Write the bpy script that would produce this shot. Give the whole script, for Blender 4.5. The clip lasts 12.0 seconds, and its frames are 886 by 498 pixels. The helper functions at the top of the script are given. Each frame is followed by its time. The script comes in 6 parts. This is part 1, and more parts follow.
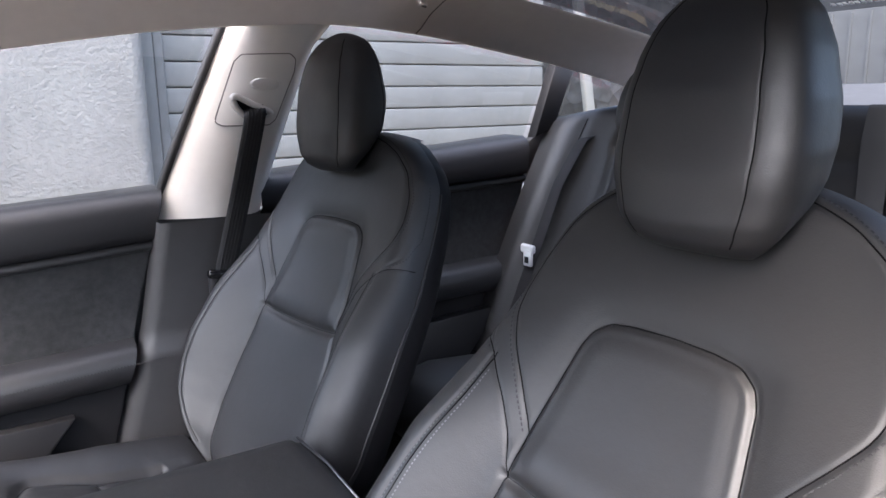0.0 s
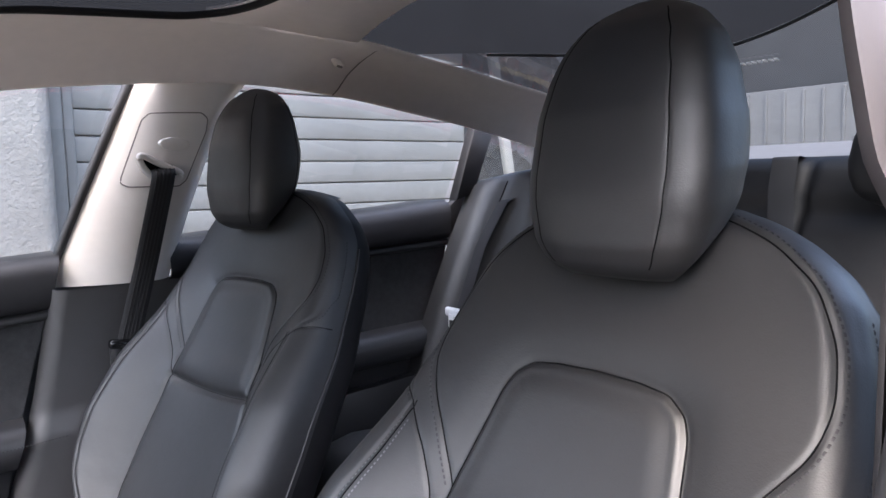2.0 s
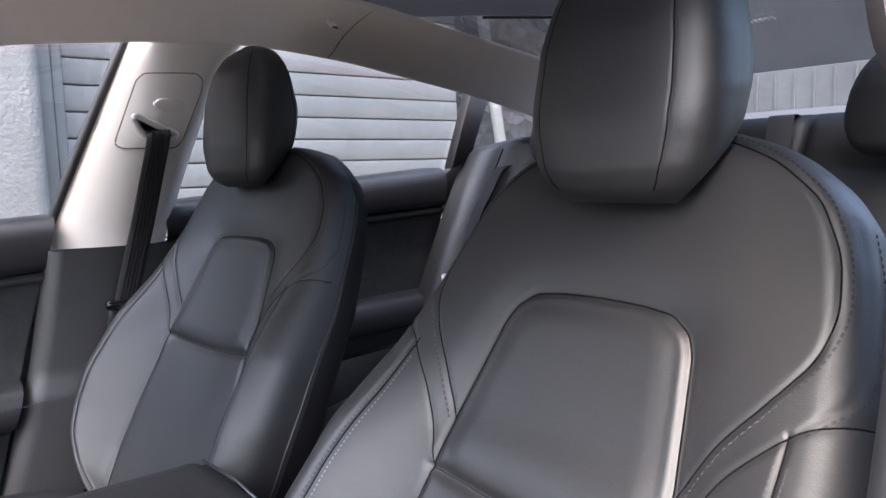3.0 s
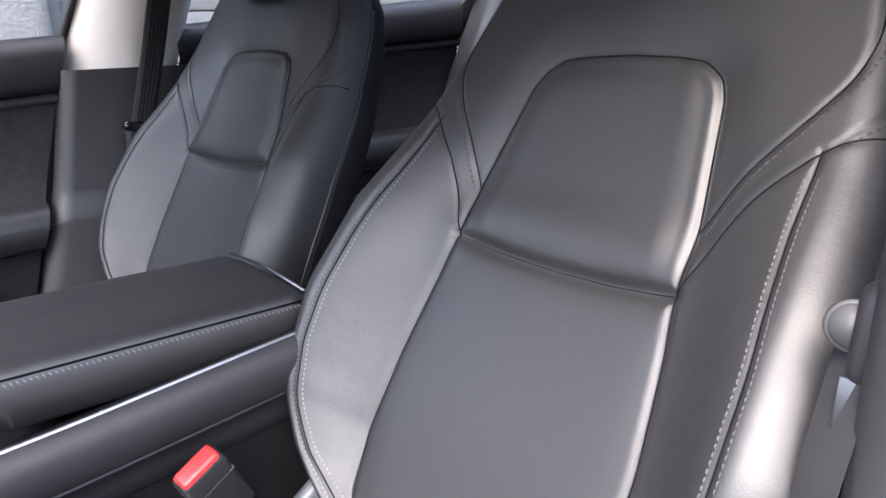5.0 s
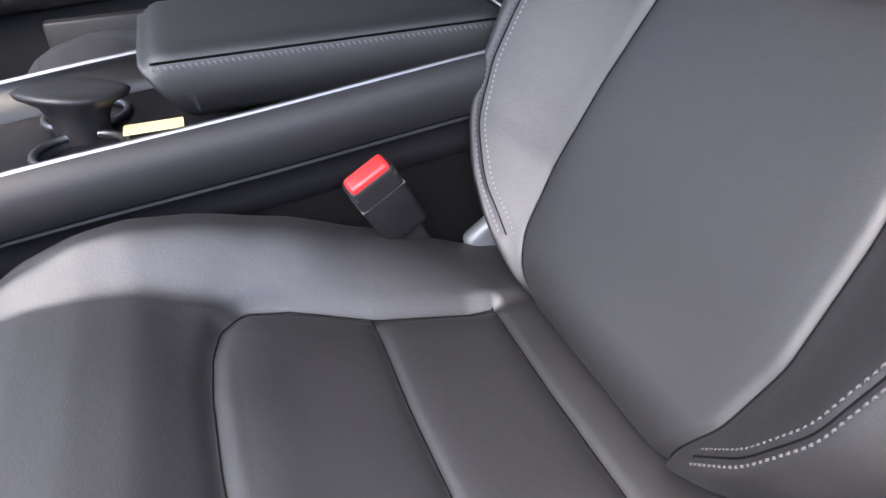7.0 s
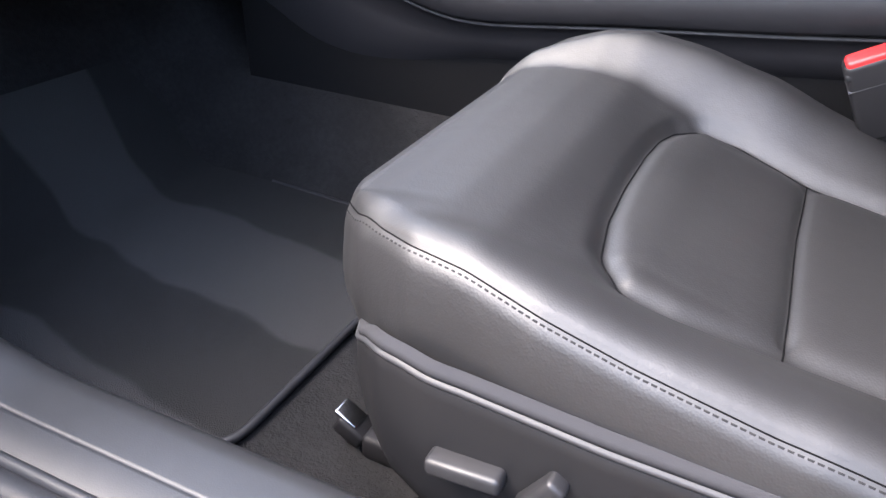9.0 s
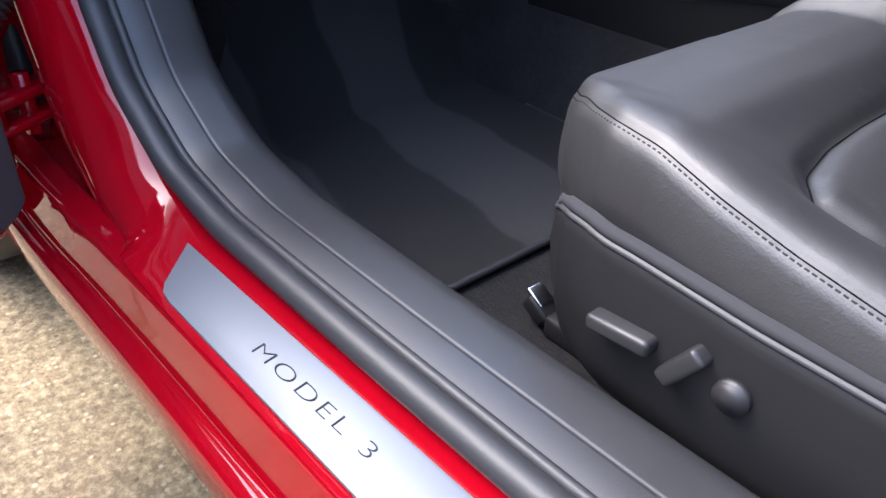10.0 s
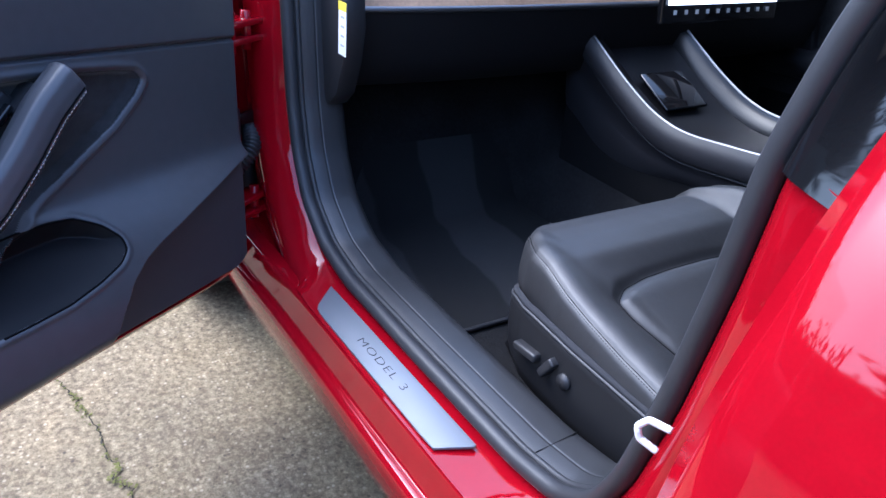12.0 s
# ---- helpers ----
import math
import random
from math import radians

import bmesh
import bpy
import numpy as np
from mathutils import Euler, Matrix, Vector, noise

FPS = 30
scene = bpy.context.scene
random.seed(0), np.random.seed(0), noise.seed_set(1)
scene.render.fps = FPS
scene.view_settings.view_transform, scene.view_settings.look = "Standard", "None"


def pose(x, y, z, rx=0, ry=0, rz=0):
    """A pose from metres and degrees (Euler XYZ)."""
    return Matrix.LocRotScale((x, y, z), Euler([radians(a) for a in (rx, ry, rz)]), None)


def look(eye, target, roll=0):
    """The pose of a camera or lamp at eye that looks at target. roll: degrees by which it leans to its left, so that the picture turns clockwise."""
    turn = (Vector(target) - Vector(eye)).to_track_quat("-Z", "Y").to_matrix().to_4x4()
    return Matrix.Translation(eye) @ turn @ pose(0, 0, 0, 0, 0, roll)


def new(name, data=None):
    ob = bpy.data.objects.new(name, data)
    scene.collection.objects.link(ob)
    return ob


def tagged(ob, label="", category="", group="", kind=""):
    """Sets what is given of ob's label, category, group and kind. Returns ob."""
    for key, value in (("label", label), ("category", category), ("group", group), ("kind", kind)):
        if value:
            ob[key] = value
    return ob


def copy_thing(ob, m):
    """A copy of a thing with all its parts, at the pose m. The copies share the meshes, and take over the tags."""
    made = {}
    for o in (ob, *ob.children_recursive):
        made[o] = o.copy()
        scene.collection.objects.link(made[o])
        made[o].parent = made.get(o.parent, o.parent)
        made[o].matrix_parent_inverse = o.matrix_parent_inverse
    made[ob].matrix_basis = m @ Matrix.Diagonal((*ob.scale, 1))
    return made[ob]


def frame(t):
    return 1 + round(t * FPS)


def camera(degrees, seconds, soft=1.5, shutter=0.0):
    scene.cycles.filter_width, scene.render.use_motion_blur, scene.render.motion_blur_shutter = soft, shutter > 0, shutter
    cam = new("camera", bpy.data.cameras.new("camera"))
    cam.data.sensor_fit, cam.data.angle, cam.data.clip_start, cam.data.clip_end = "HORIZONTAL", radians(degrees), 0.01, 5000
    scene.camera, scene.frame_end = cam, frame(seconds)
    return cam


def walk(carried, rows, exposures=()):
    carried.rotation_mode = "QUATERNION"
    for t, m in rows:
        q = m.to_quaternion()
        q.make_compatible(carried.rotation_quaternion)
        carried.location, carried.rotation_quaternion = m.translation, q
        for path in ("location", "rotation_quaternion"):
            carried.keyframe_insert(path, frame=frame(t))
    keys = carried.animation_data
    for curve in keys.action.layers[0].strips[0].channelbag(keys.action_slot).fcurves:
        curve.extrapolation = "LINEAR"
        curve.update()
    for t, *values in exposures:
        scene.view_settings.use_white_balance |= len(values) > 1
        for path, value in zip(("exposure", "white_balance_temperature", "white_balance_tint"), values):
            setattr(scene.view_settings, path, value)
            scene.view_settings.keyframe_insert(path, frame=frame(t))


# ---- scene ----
cam = camera(62.4, 12.0)
PATH = [
    (0, (-0.267, -0.782, 1.137), (0.788, 0.868, 0.73), -0.8),
    (0.5, (-0.259, -0.779, 1.144), (0.88, 0.836, 0.836), -1.1),
    (1, (-0.252, -0.777, 1.135), (0.934, 0.815, 0.89), -1.2),
    (1.5, (-0.239, -0.774, 1.119), (0.974, 0.803, 0.91), -1.3),
    (2, (-0.237, -0.764, 1.087), (0.998, 0.798, 0.898), -1.4),
    (2.5, (-0.243, -0.761, 1.058), (1.003, 0.791, 0.864), -1.5),
    (4.5, (-0.268, -0.761, 0.967), (0.942, 0.768, 0.523), -1.9),
    (5, (-0.274, -0.764, 0.938), (0.903, 0.755, 0.383), -2.1),
    (5.5, (-0.275, -0.761, 0.915), (0.846, 0.744, 0.226), -2.5),
    (6, (-0.273, -0.745, 0.897), (0.765, 0.739, 0.049), -2.7),
    (6.5, (-0.264, -0.719, 0.895), (0.652, 0.762, -0.089), -2.3),
    (7, (-0.219, -0.731, 0.85), (0.31, 0.89, -0.195), -2.7),
    (7.2, (-0.171, -0.741, 0.829), (0.077, 0.946, -0.216), -4.5),
    (9, (-0.165, -0.919, 0.755), (-0.891, 0.638, -0.27), 2.3),
    (9.5, (-0.111, -0.967, 0.749), (-1.134, 0.378, -0.322), 3.5),
    (10, (-0.084, -0.974, 0.725), (-1.31, 0.154, -0.382), 2.9),
    (10.5, (-0.069, -0.983, 0.712), (-1.362, 0.047, -0.414), 3.0),
    (11, (-0.017, -1.059, 0.773), (-1.325, -0.014, -0.321), 5.0),
    (11.5, (0.132, -1.172, 0.881), (-1.271, -0.136, -0.099), 6.1),
    (12, (0.355, -1.203, 1.021), (-1.118, -0.238, 0.074), 5.0),
]
walk(cam, [(t, look(eye, target, roll)) for t, eye, target, roll in PATH],
     [(0, 3.6, 6150, 12), (2.5, 3.6, 6150, 12), (4.5, 3.66, 6100, 12), (6, 3.5, 6020, 12), (7, 3.3, 5950, 12), (9, 3.6, 6100, 12), (10, 3.0, 5750, 12), (10.5, 2.72, 5250, 12), (11, 2.74, 5180, 12), (11.5, 2.74, 5040, 12), (12, 2.42, 4850, 12)])

# ---- world and light ----
world = bpy.data.worlds.new("overcast_sky")
scene.world = world
world.use_nodes = True
wt = world.node_tree
sky = wt.nodes.new("ShaderNodeTexSky")
sky.sky_type = "NISHITA"
sky.sun_disc = False
sky.sun_elevation, sky.sun_rotation = radians(54), radians(230)
sky.air_density, sky.dust_density, sky.ozone_density = 1.0, 4.5, 0.6
wt.links.new(sky.outputs[0], wt.nodes["Background"].inputs[0])
wt.nodes["Background"].inputs[1].default_value = 0.15
sun_data = bpy.data.lights.new("sun", "SUN")
sun_data.energy, sun_data.angle, sun_data.color = 0.27, radians(130), (1.0, 0.99, 0.98)
sun = new("sun", sun_data)
sun.matrix_world = look((-4.50, -3.78, 8.09), (0, 0, 0))
scene.view_settings.exposure = 0.0

# ---- materials ----
def material(name, color, rough=0.5, metal=0.0, bump=(), mottle=0.0, mottle_scale=3.0, coat=0.0, spec=0.5, sheen=0.0, rough_var=0.0):
    """Principled surface; bump: (scale, strength, kind) layers; mottle: uneven colour at a large and a small scale."""
    m = bpy.data.materials.new(name)
    m.use_nodes = True
    nt = m.node_tree
    b = nt.nodes["Principled BSDF"]
    b.inputs["Base Color"].default_value = (*color, 1)
    b.inputs["Roughness"].default_value = rough
    b.inputs["Metallic"].default_value = metal
    b.inputs["Coat Weight"].default_value = coat
    b.inputs["Coat Roughness"].default_value = 0.04
    b.inputs["Specular IOR Level"].default_value = spec
    b.inputs["Sheen Weight"].default_value = sheen
    tc = nt.nodes.new("ShaderNodeTexCoord")
    if mottle:
        prev = None
        for scale, amount in ((mottle_scale, mottle), (mottle_scale * 14, mottle * 0.6)):
            n = nt.nodes.new("ShaderNodeTexNoise")
            n.inputs["Scale"].default_value, n.inputs["Detail"].default_value = scale, 5
            nt.links.new(tc.outputs["Object"], n.inputs["Vector"])
            r = nt.nodes.new("ShaderNodeMapRange")
            r.inputs[1].default_value, r.inputs[2].default_value = 0.3, 0.7
            r.inputs[3].default_value, r.inputs[4].default_value = 1 - amount, 1 + amount
            nt.links.new(n.outputs[0], r.inputs[0])
            mix = nt.nodes.new("ShaderNodeMix")
            mix.data_type, mix.blend_type = "RGBA", "MULTIPLY"
            mix.inputs[0].default_value = 1
            if prev:
                nt.links.new(prev, mix.inputs[6])
            else:
                mix.inputs[6].default_value = (*color, 1)
            nt.links.new(r.outputs[0], mix.inputs[7])
            prev = mix.outputs[2]
        nt.links.new(prev, b.inputs["Base Color"])
    if rough_var:
        n = nt.nodes.new("ShaderNodeTexNoise")
        n.inputs["Scale"].default_value, n.inputs["Detail"].default_value = 9, 4
        nt.links.new(tc.outputs["Object"], n.inputs["Vector"])
        r = nt.nodes.new("ShaderNodeMapRange")
        r.inputs[1].default_value, r.inputs[2].default_value = 0.3, 0.7
        r.inputs[3].default_value, r.inputs[4].default_value = rough - rough_var, rough + rough_var
        nt.links.new(n.outputs[0], r.inputs[0])
        nt.links.new(r.outputs[0], b.inputs["Roughness"])
    prev = None
    for scale, strength, kind in bump:
        if kind == "cells":
            n = nt.nodes.new("ShaderNodeTexVoronoi")
            out = n.outputs["Distance"]
        else:
            n = nt.nodes.new("ShaderNodeTexNoise")
            n.inputs["Detail"].default_value = 6
            out = n.outputs[0]
        n.inputs["Scale"].default_value = scale
        nt.links.new(tc.outputs["Object"], n.inputs["Vector"])
        bp = nt.nodes.new("ShaderNodeBump")
        bp.inputs["Strength"].default_value, bp.inputs["Distance"].default_value = strength, 0.6 / scale
        nt.links.new(out, bp.inputs["Height"])
        if prev:
            nt.links.new(prev, bp.inputs["Normal"])
        prev = bp.outputs[0]
    if prev:
        nt.links.new(prev, b.inputs["Normal"])
    return m


def glass_material(name, tint, ior=1.45, shine=1.0, haze=0.0):
    """A thin pane: tinted clear light with a mirror reflection at grazing angles."""
    m = bpy.data.materials.new(name)
    m.use_nodes = True
    nt = m.node_tree
    nt.nodes.clear()
    out = nt.nodes.new("ShaderNodeOutputMaterial")
    clear = nt.nodes.new("ShaderNodeBsdfTransparent")
    clear.inputs[0].default_value = (*tint, 1)
    mirror = nt.nodes.new("ShaderNodeBsdfGlossy")
    mirror.inputs["Roughness"].default_value = 0.02
    # mirror share by Schlick's rule, alike from both sides of the pane
    face = nt.nodes.new("ShaderNodeLayerWeight")
    face.inputs["Blend"].default_value = 0.5
    power = nt.nodes.new("ShaderNodeMath")
    power.operation = "POWER"
    power.inputs[1].default_value = 5.0
    nt.links.new(face.outputs["Facing"], power.inputs[0])
    fres = nt.nodes.new("ShaderNodeMath")
    fres.operation = "MULTIPLY_ADD"
    f0 = ((ior - 1) / (ior + 1)) ** 2
    fres.inputs[1].default_value, fres.inputs[2].default_value = (1 - f0) * shine, f0
    nt.links.new(power.outputs[0], fres.inputs[0])
    mix = nt.nodes.new("ShaderNodeMixShader")
    nt.links.new(fres.outputs[0], mix.inputs[0])
    nt.links.new(clear.outputs[0], mix.inputs[1])
    if haze:
        # added even sky glow, in place of the view through the pane
        sky_glow = nt.nodes.new("ShaderNodeBsdfTranslucent")
        sky_glow.inputs[0].default_value = (haze, haze * 1.05, haze * 1.15, 1)
        both = nt.nodes.new("ShaderNodeAddShader")
        nt.links.new(clear.outputs[0], both.inputs[0])
        nt.links.new(sky_glow.outputs[0], both.inputs[1])
        nt.links.new(both.outputs[0], mix.inputs[1])
    nt.links.new(mirror.outputs[0], mix.inputs[2])
    nt.links.new(mix.outputs[0], out.inputs[0])
    return m


LEATHER = material("black_leather", (0.0088, 0.0086, 0.0095), 0.56, bump=((700, 0.10, "cells"), (60, 0.05, "noise")), mottle=0.10, mottle_scale=6, rough_var=0.04, spec=0.9)
LEATHER_SIDE = material("black_vinyl", (0.020, 0.020, 0.022), 0.5, bump=((700, 0.10, "cells"),), mottle=0.08, mottle_scale=5)
SEAM = material("black_seam", (0.0045, 0.0045, 0.005), 0.9, spec=0.05)
THREAD = material("grey_thread", (0.078, 0.076, 0.078), 0.9, spec=0.1)
PALE_THREAD = material("pale_grey_thread", (0.15, 0.15, 0.155), 0.9, spec=0.1)
DARK_THREAD = material("dark_thread", (0.045, 0.045, 0.047), 0.85, spec=0.1)
SEAM_THREAD = material("black_thread", (0.016, 0.016, 0.017), 0.8, spec=0.2)
SILL = material("grey_black_sill_plastic", (0.024, 0.0245, 0.0265), 0.42, bump=((900, 0.12, "noise"),), mottle=0.10, mottle_scale=5, spec=0.6, rough_var=0.06)
PLASTIC = material("black_plastic", (0.016, 0.0157, 0.0172), 0.45, bump=((900, 0.12, "noise"),), mottle=0.08, mottle_scale=5)
SOFT = material("soft_touch_plastic", (0.0145, 0.0142, 0.0165), 0.55, bump=((900, 0.12, "cells"),), mottle=0.08, mottle_scale=4, spec=0.4)
SUEDE = material("dark_grey_suede", (0.019, 0.0194, 0.0214), 0.95, bump=((300, 0.25, "noise"),), mottle=0.5, mottle_scale=5, sheen=0.15)
CARPET = material("charcoal_carpet", (0.014, 0.0137, 0.0142), 1.0, bump=((420, 0.9, "noise"), (60, 0.3, "noise")), mottle=0.25, mottle_scale=10, spec=0.1)
HEADLINER = material("light_grey_headliner", (0.72, 0.665, 0.635), 0.9, bump=((1200, 0.25, "noise"),), mottle=0.04, mottle_scale=3)
PILLAR = material("light_grey_pillar_trim", (0.64, 0.61, 0.575), 0.6, bump=((1000, 0.12, "noise"),), mottle=0.03, mottle_scale=4)
RED = material("red_car_paint", (0.24, 0.0008, 0.006), 0.5, metal=0.0, coat=1.0, mottle=0.05, mottle_scale=30, spec=0.0)
ALU = material("brushed_aluminium", (0.155, 0.168, 0.188), 0.5, metal=0.45, bump=((800, 0.05, "noise"),), rough_var=0.05)
CHROME = material("satin_chrome", (0.20, 0.20, 0.21), 0.40, metal=1.0)
FELT = material("black_felt", (0.0045, 0.0045, 0.005), 0.9, bump=((500, 0.3, "noise"),), spec=0.15)
TRAY = material("dark_tray_lacquer", (0.007, 0.007, 0.008), 0.28, spec=0.3)
GLOSS = material("gloss_black", (0.006, 0.006, 0.007), 0.06, spec=0.5)
RUBBER = material("black_rubber", (0.022, 0.0225, 0.025), 0.5, bump=((300, 0.08, "noise"),), mottle=0.1)
WEBBING = material("black_belt_webbing", (0.013, 0.012, 0.0135), 0.75, bump=((900, 0.3, "noise"),))
REDPLASTIC = material("red_button_plastic", (0.70, 0.03, 0.03), 0.35)
STEEL = material("bright_steel", (0.6, 0.6, 0.62), 0.25, metal=1.0)
WHITE = material("white_plastic", (0.8, 0.8, 0.8), 0.4)
YELLOW = material("yellow_print", (0.85, 0.68, 0.05), 0.5)
INK = material("dark_print", (0.02, 0.02, 0.024), 0.7, spec=0.1)
GREYINK = material("grey_print", (0.35, 0.35, 0.37), 0.5)
WOOD = material("pale_open_pore_wood", (0.52, 0.33, 0.20), 0.55, bump=((160, 0.2, "noise"),), mottle=0.18, mottle_scale=14)
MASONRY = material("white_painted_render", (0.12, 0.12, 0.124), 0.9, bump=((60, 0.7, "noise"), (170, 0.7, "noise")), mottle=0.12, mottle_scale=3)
SLAT = material("grey_shutter_metal", (0.078, 0.08, 0.084), 0.6, bump=((8, 0.05, "noise"), (90, 0.10, "noise")), mottle=0.16, mottle_scale=2.5)
DARKFRAME = material("dark_frame_metal", (0.05, 0.055, 0.06), 0.6, mottle=0.2, mottle_scale=9)
TAUPE = material("taupe_trim_edge", (0.17, 0.155, 0.145), 0.8)
GLASS = glass_material("clear_window_glass", (0.92, 0.94, 0.93))
REARGLASS = glass_material("tinted_rear_glass", (0.110, 0.116, 0.121), 1.3, 0.3, 0.004)
# tint added to the near rear window to cut light in the cabin
DIMMING_GLASS = glass_material("grey_privacy_glass", (0.5, 0.51, 0.515))
ROOFGLASS = glass_material("dark_roof_glass", (0.007, 0.0074, 0.0083), 1.06, 0.03, 0.0042)
SEATBASE = material("dark_seat_base_plastic", (0.011, 0.0108, 0.0118), 0.5, bump=((900, 0.12, "noise"),), mottle=0.06, spec=0.3)
FABRIC = material("grey_woven_band", (0.030, 0.030, 0.033), 0.9, bump=((1500, 0.25, "cells"),), spec=0.2)
SHIELD = material("black_shield_plastic", (0.008, 0.0078, 0.0088), 0.55, bump=((900, 0.12, "noise"),), spec=0.2)
PILLAR_LOW = material("dark_grey_pillar_plastic", (0.042, 0.041, 0.0425), 0.5, bump=((900, 0.12, "noise"),), mottle=0.06)
DOOR_SOFT = material("blue_black_door_trim", (0.058, 0.058, 0.0625), 0.38, bump=((900, 0.12, "cells"),), mottle=0.08, mottle_scale=4)


# ---- mesh helpers ----
def mesh(verts, faces, smooth=True, name="mesh"):
    me = bpy.data.meshes.new(name)
    me.from_pydata([tuple(map(float, v)) for v in verts], [], faces)
    me.validate()
    bm = bmesh.new()
    bm.from_mesh(me)
    bmesh.ops.recalc_face_normals(bm, faces=bm.faces)
    bm.to_mesh(me)
    bm.free()
    if smooth:
        me.shade_smooth()
    return me


def part(name, me, mat, parent=None, label="", base=(0, 0, 0)):
    """Links a mesh as one object, under a thing or a part if given; base: the place taken off its points."""
    if any(base):
        me.transform(Matrix.Translation(-Vector(base)))
    if isinstance(mat, (list, tuple)):
        for m in mat:
            me.materials.append(m)
    else:
        me.materials.append(mat)
    ob = new(name, me)
    if parent:
        ob.parent = parent
    return tagged(ob, label) if label else ob


def thing(name, place, label, category, group="", kind=""):
    ob = new(name)
    ob.location = place
    ob.empty_display_size = 0.05
    return tagged(ob, label, category, group, kind)


def sheet(P, close_u=False, close_v=False, caps=False):
    """A mesh over a grid of points P[i, j]; close: joins the last row or column to the first; caps: fills both end rings."""
    P = np.asarray(P, float)
    n, m = P.shape[:2]
    idx = np.arange(n * m).reshape(n, m)
    faces = []
    for i in range(n if close_u else n - 1):
        a, b = idx[i], idx[(i + 1) % n]
        for j in range(m if close_v else m - 1):
            k = (j + 1) % m
            faces.append((int(a[j]), int(a[k]), int(b[k]), int(b[j])))
    if caps:
        faces.append(tuple(int(k) for k in idx[0][::-1]))
        faces.append(tuple(int(k) for k in idx[-1]))
    return mesh(P.reshape(-1, 3), faces)


def curve(xs, ys, soft=0.0):
    """A smooth function through rough values: linear between knots, then rounded over the width soft."""
    lo, hi = xs[0], xs[-1]
    t = np.linspace(lo, hi, 800)
    v = np.interp(t, xs, ys)
    if soft:
        k = max(3, int(soft / (hi - lo) * 800)) | 1
        w = np.hanning(k + 2)[1:-1]
        w /= w.sum()
        pad = k // 2
        left = 2 * v[0] - v[1:pad + 1][::-1]
        right = 2 * v[-1] - v[-pad - 1:-1][::-1]
        v = np.convolve(np.r_[left, v, right], w, "valid")
    return lambda q: np.interp(q, t, v)


def rounded_line(points, step=0.006, soft=0.03):
    """A polyline of any dimension resampled at even steps and rounded at its bends."""
    p = np.asarray(points, float)
    d = np.r_[0, np.cumsum(np.linalg.norm(np.diff(p, axis=0), axis=1))]
    q = np.linspace(0, d[-1], max(3, int(d[-1] / step) + 1))
    return np.stack([curve(d, p[:, k], soft if soft < d[-1] else 0)(q) for k in range(p.shape[1])], 1)


def distance(W, S, line):
    """Distance of every grid point (W, S) to a flat polyline."""
    best = np.full(W.shape, 9.0)
    for (ax, ay), (bx, by) in zip(line[:-1], line[1:]):
        dx, dy = bx - ax, by - ay
        t = np.clip(((W - ax) * dx + (S - ay) * dy) / (dx * dx + dy * dy + 1e-12), 0, 1)
        best = np.minimum(best, np.hypot(W - ax - t * dx, S - ay - t * dy))
    return best


def step_up(x):
    x = np.clip(x, 0, 1)
    return x * x * (3 - 2 * x)


def tube(path, radius, sides=8, close=False, squash=1.0):
    """A round bar along a path of points."""
    p = np.asarray(path, float)
    t = np.gradient(p, axis=0) if not close else np.roll(p, -1, 0) - np.roll(p, 1, 0)
    t /= np.linalg.norm(t, axis=1, keepdims=True) + 1e-12
    up = np.array([0.0, 0.0, 1.0]) if abs(t[:, 2]).mean() < 0.8 else np.array([0.0, 1.0, 0.0])
    a = np.cross(t, up)
    a /= np.linalg.norm(a, axis=1, keepdims=True) + 1e-12
    b = np.cross(a, t)
    r = np.broadcast_to(np.asarray(radius, float), (len(p),))
    ang = np.arange(sides) * 2 * math.pi / sides
    P = p[:, None] + r[:, None, None] * (np.cos(ang)[None, :, None] * a[:, None] + squash * np.sin(ang)[None, :, None] * b[:, None])
    return sheet(P, close_u=close, close_v=True, caps=not close)


def block(size, centre, bevel=0.004, segments=2, turn=(0, 0, 0)):
    """A box with rounded edges."""
    bm = bmesh.new()
    bmesh.ops.create_cube(bm, size=1)
    bmesh.ops.scale(bm, vec=size, verts=bm.verts)
    if bevel:
        bmesh.ops.bevel(bm, geom=list(bm.edges), offset=min(bevel, min(size) * 0.45), segments=segments, affect="EDGES", profile=0.5)
    bm.transform(pose(*centre, *turn))
    me = bpy.data.meshes.new("block")
    bm.to_mesh(me)
    bm.free()
    me.shade_smooth()
    me.set_sharp_from_angle(angle=radians(50))
    return me


def slab(outline, thickness, axis="y", bevel=0.0):
    """A flat plate from an outline in the two other axes, from its place along the axis: outline points (a, b), thickness (from, to)."""
    lo, hi = thickness
    put = {"x": lambda a, b, c: (c, a, b), "y": lambda a, b, c: (a, c, b), "z": lambda a, b, c: (a, b, c)}[axis]
    n = len(outline)
    bm = bmesh.new()
    va = [bm.verts.new(put(*q, lo)) for q in outline]
    vb = [bm.verts.new(put(*q, hi)) for q in outline]
    bm.faces.new(va)
    bm.faces.new(vb[::-1])
    for i in range(n):
        bm.faces.new((va[i], va[(i + 1) % n], vb[(i + 1) % n], vb[i]))
    bmesh.ops.recalc_face_normals(bm, faces=bm.faces)
    if bevel:
        edges = [e for e in bm.edges if len(e.link_faces) == 2 and e.calc_face_angle() > 0.6]
        bmesh.ops.bevel(bm, geom=edges, offset=bevel, segments=2, affect="EDGES", profile=0.5)
    me = bpy.data.meshes.new("slab")
    bm.to_mesh(me)
    bm.free()
    me.shade_smooth()
    me.set_sharp_from_angle(angle=radians(40))
    return me


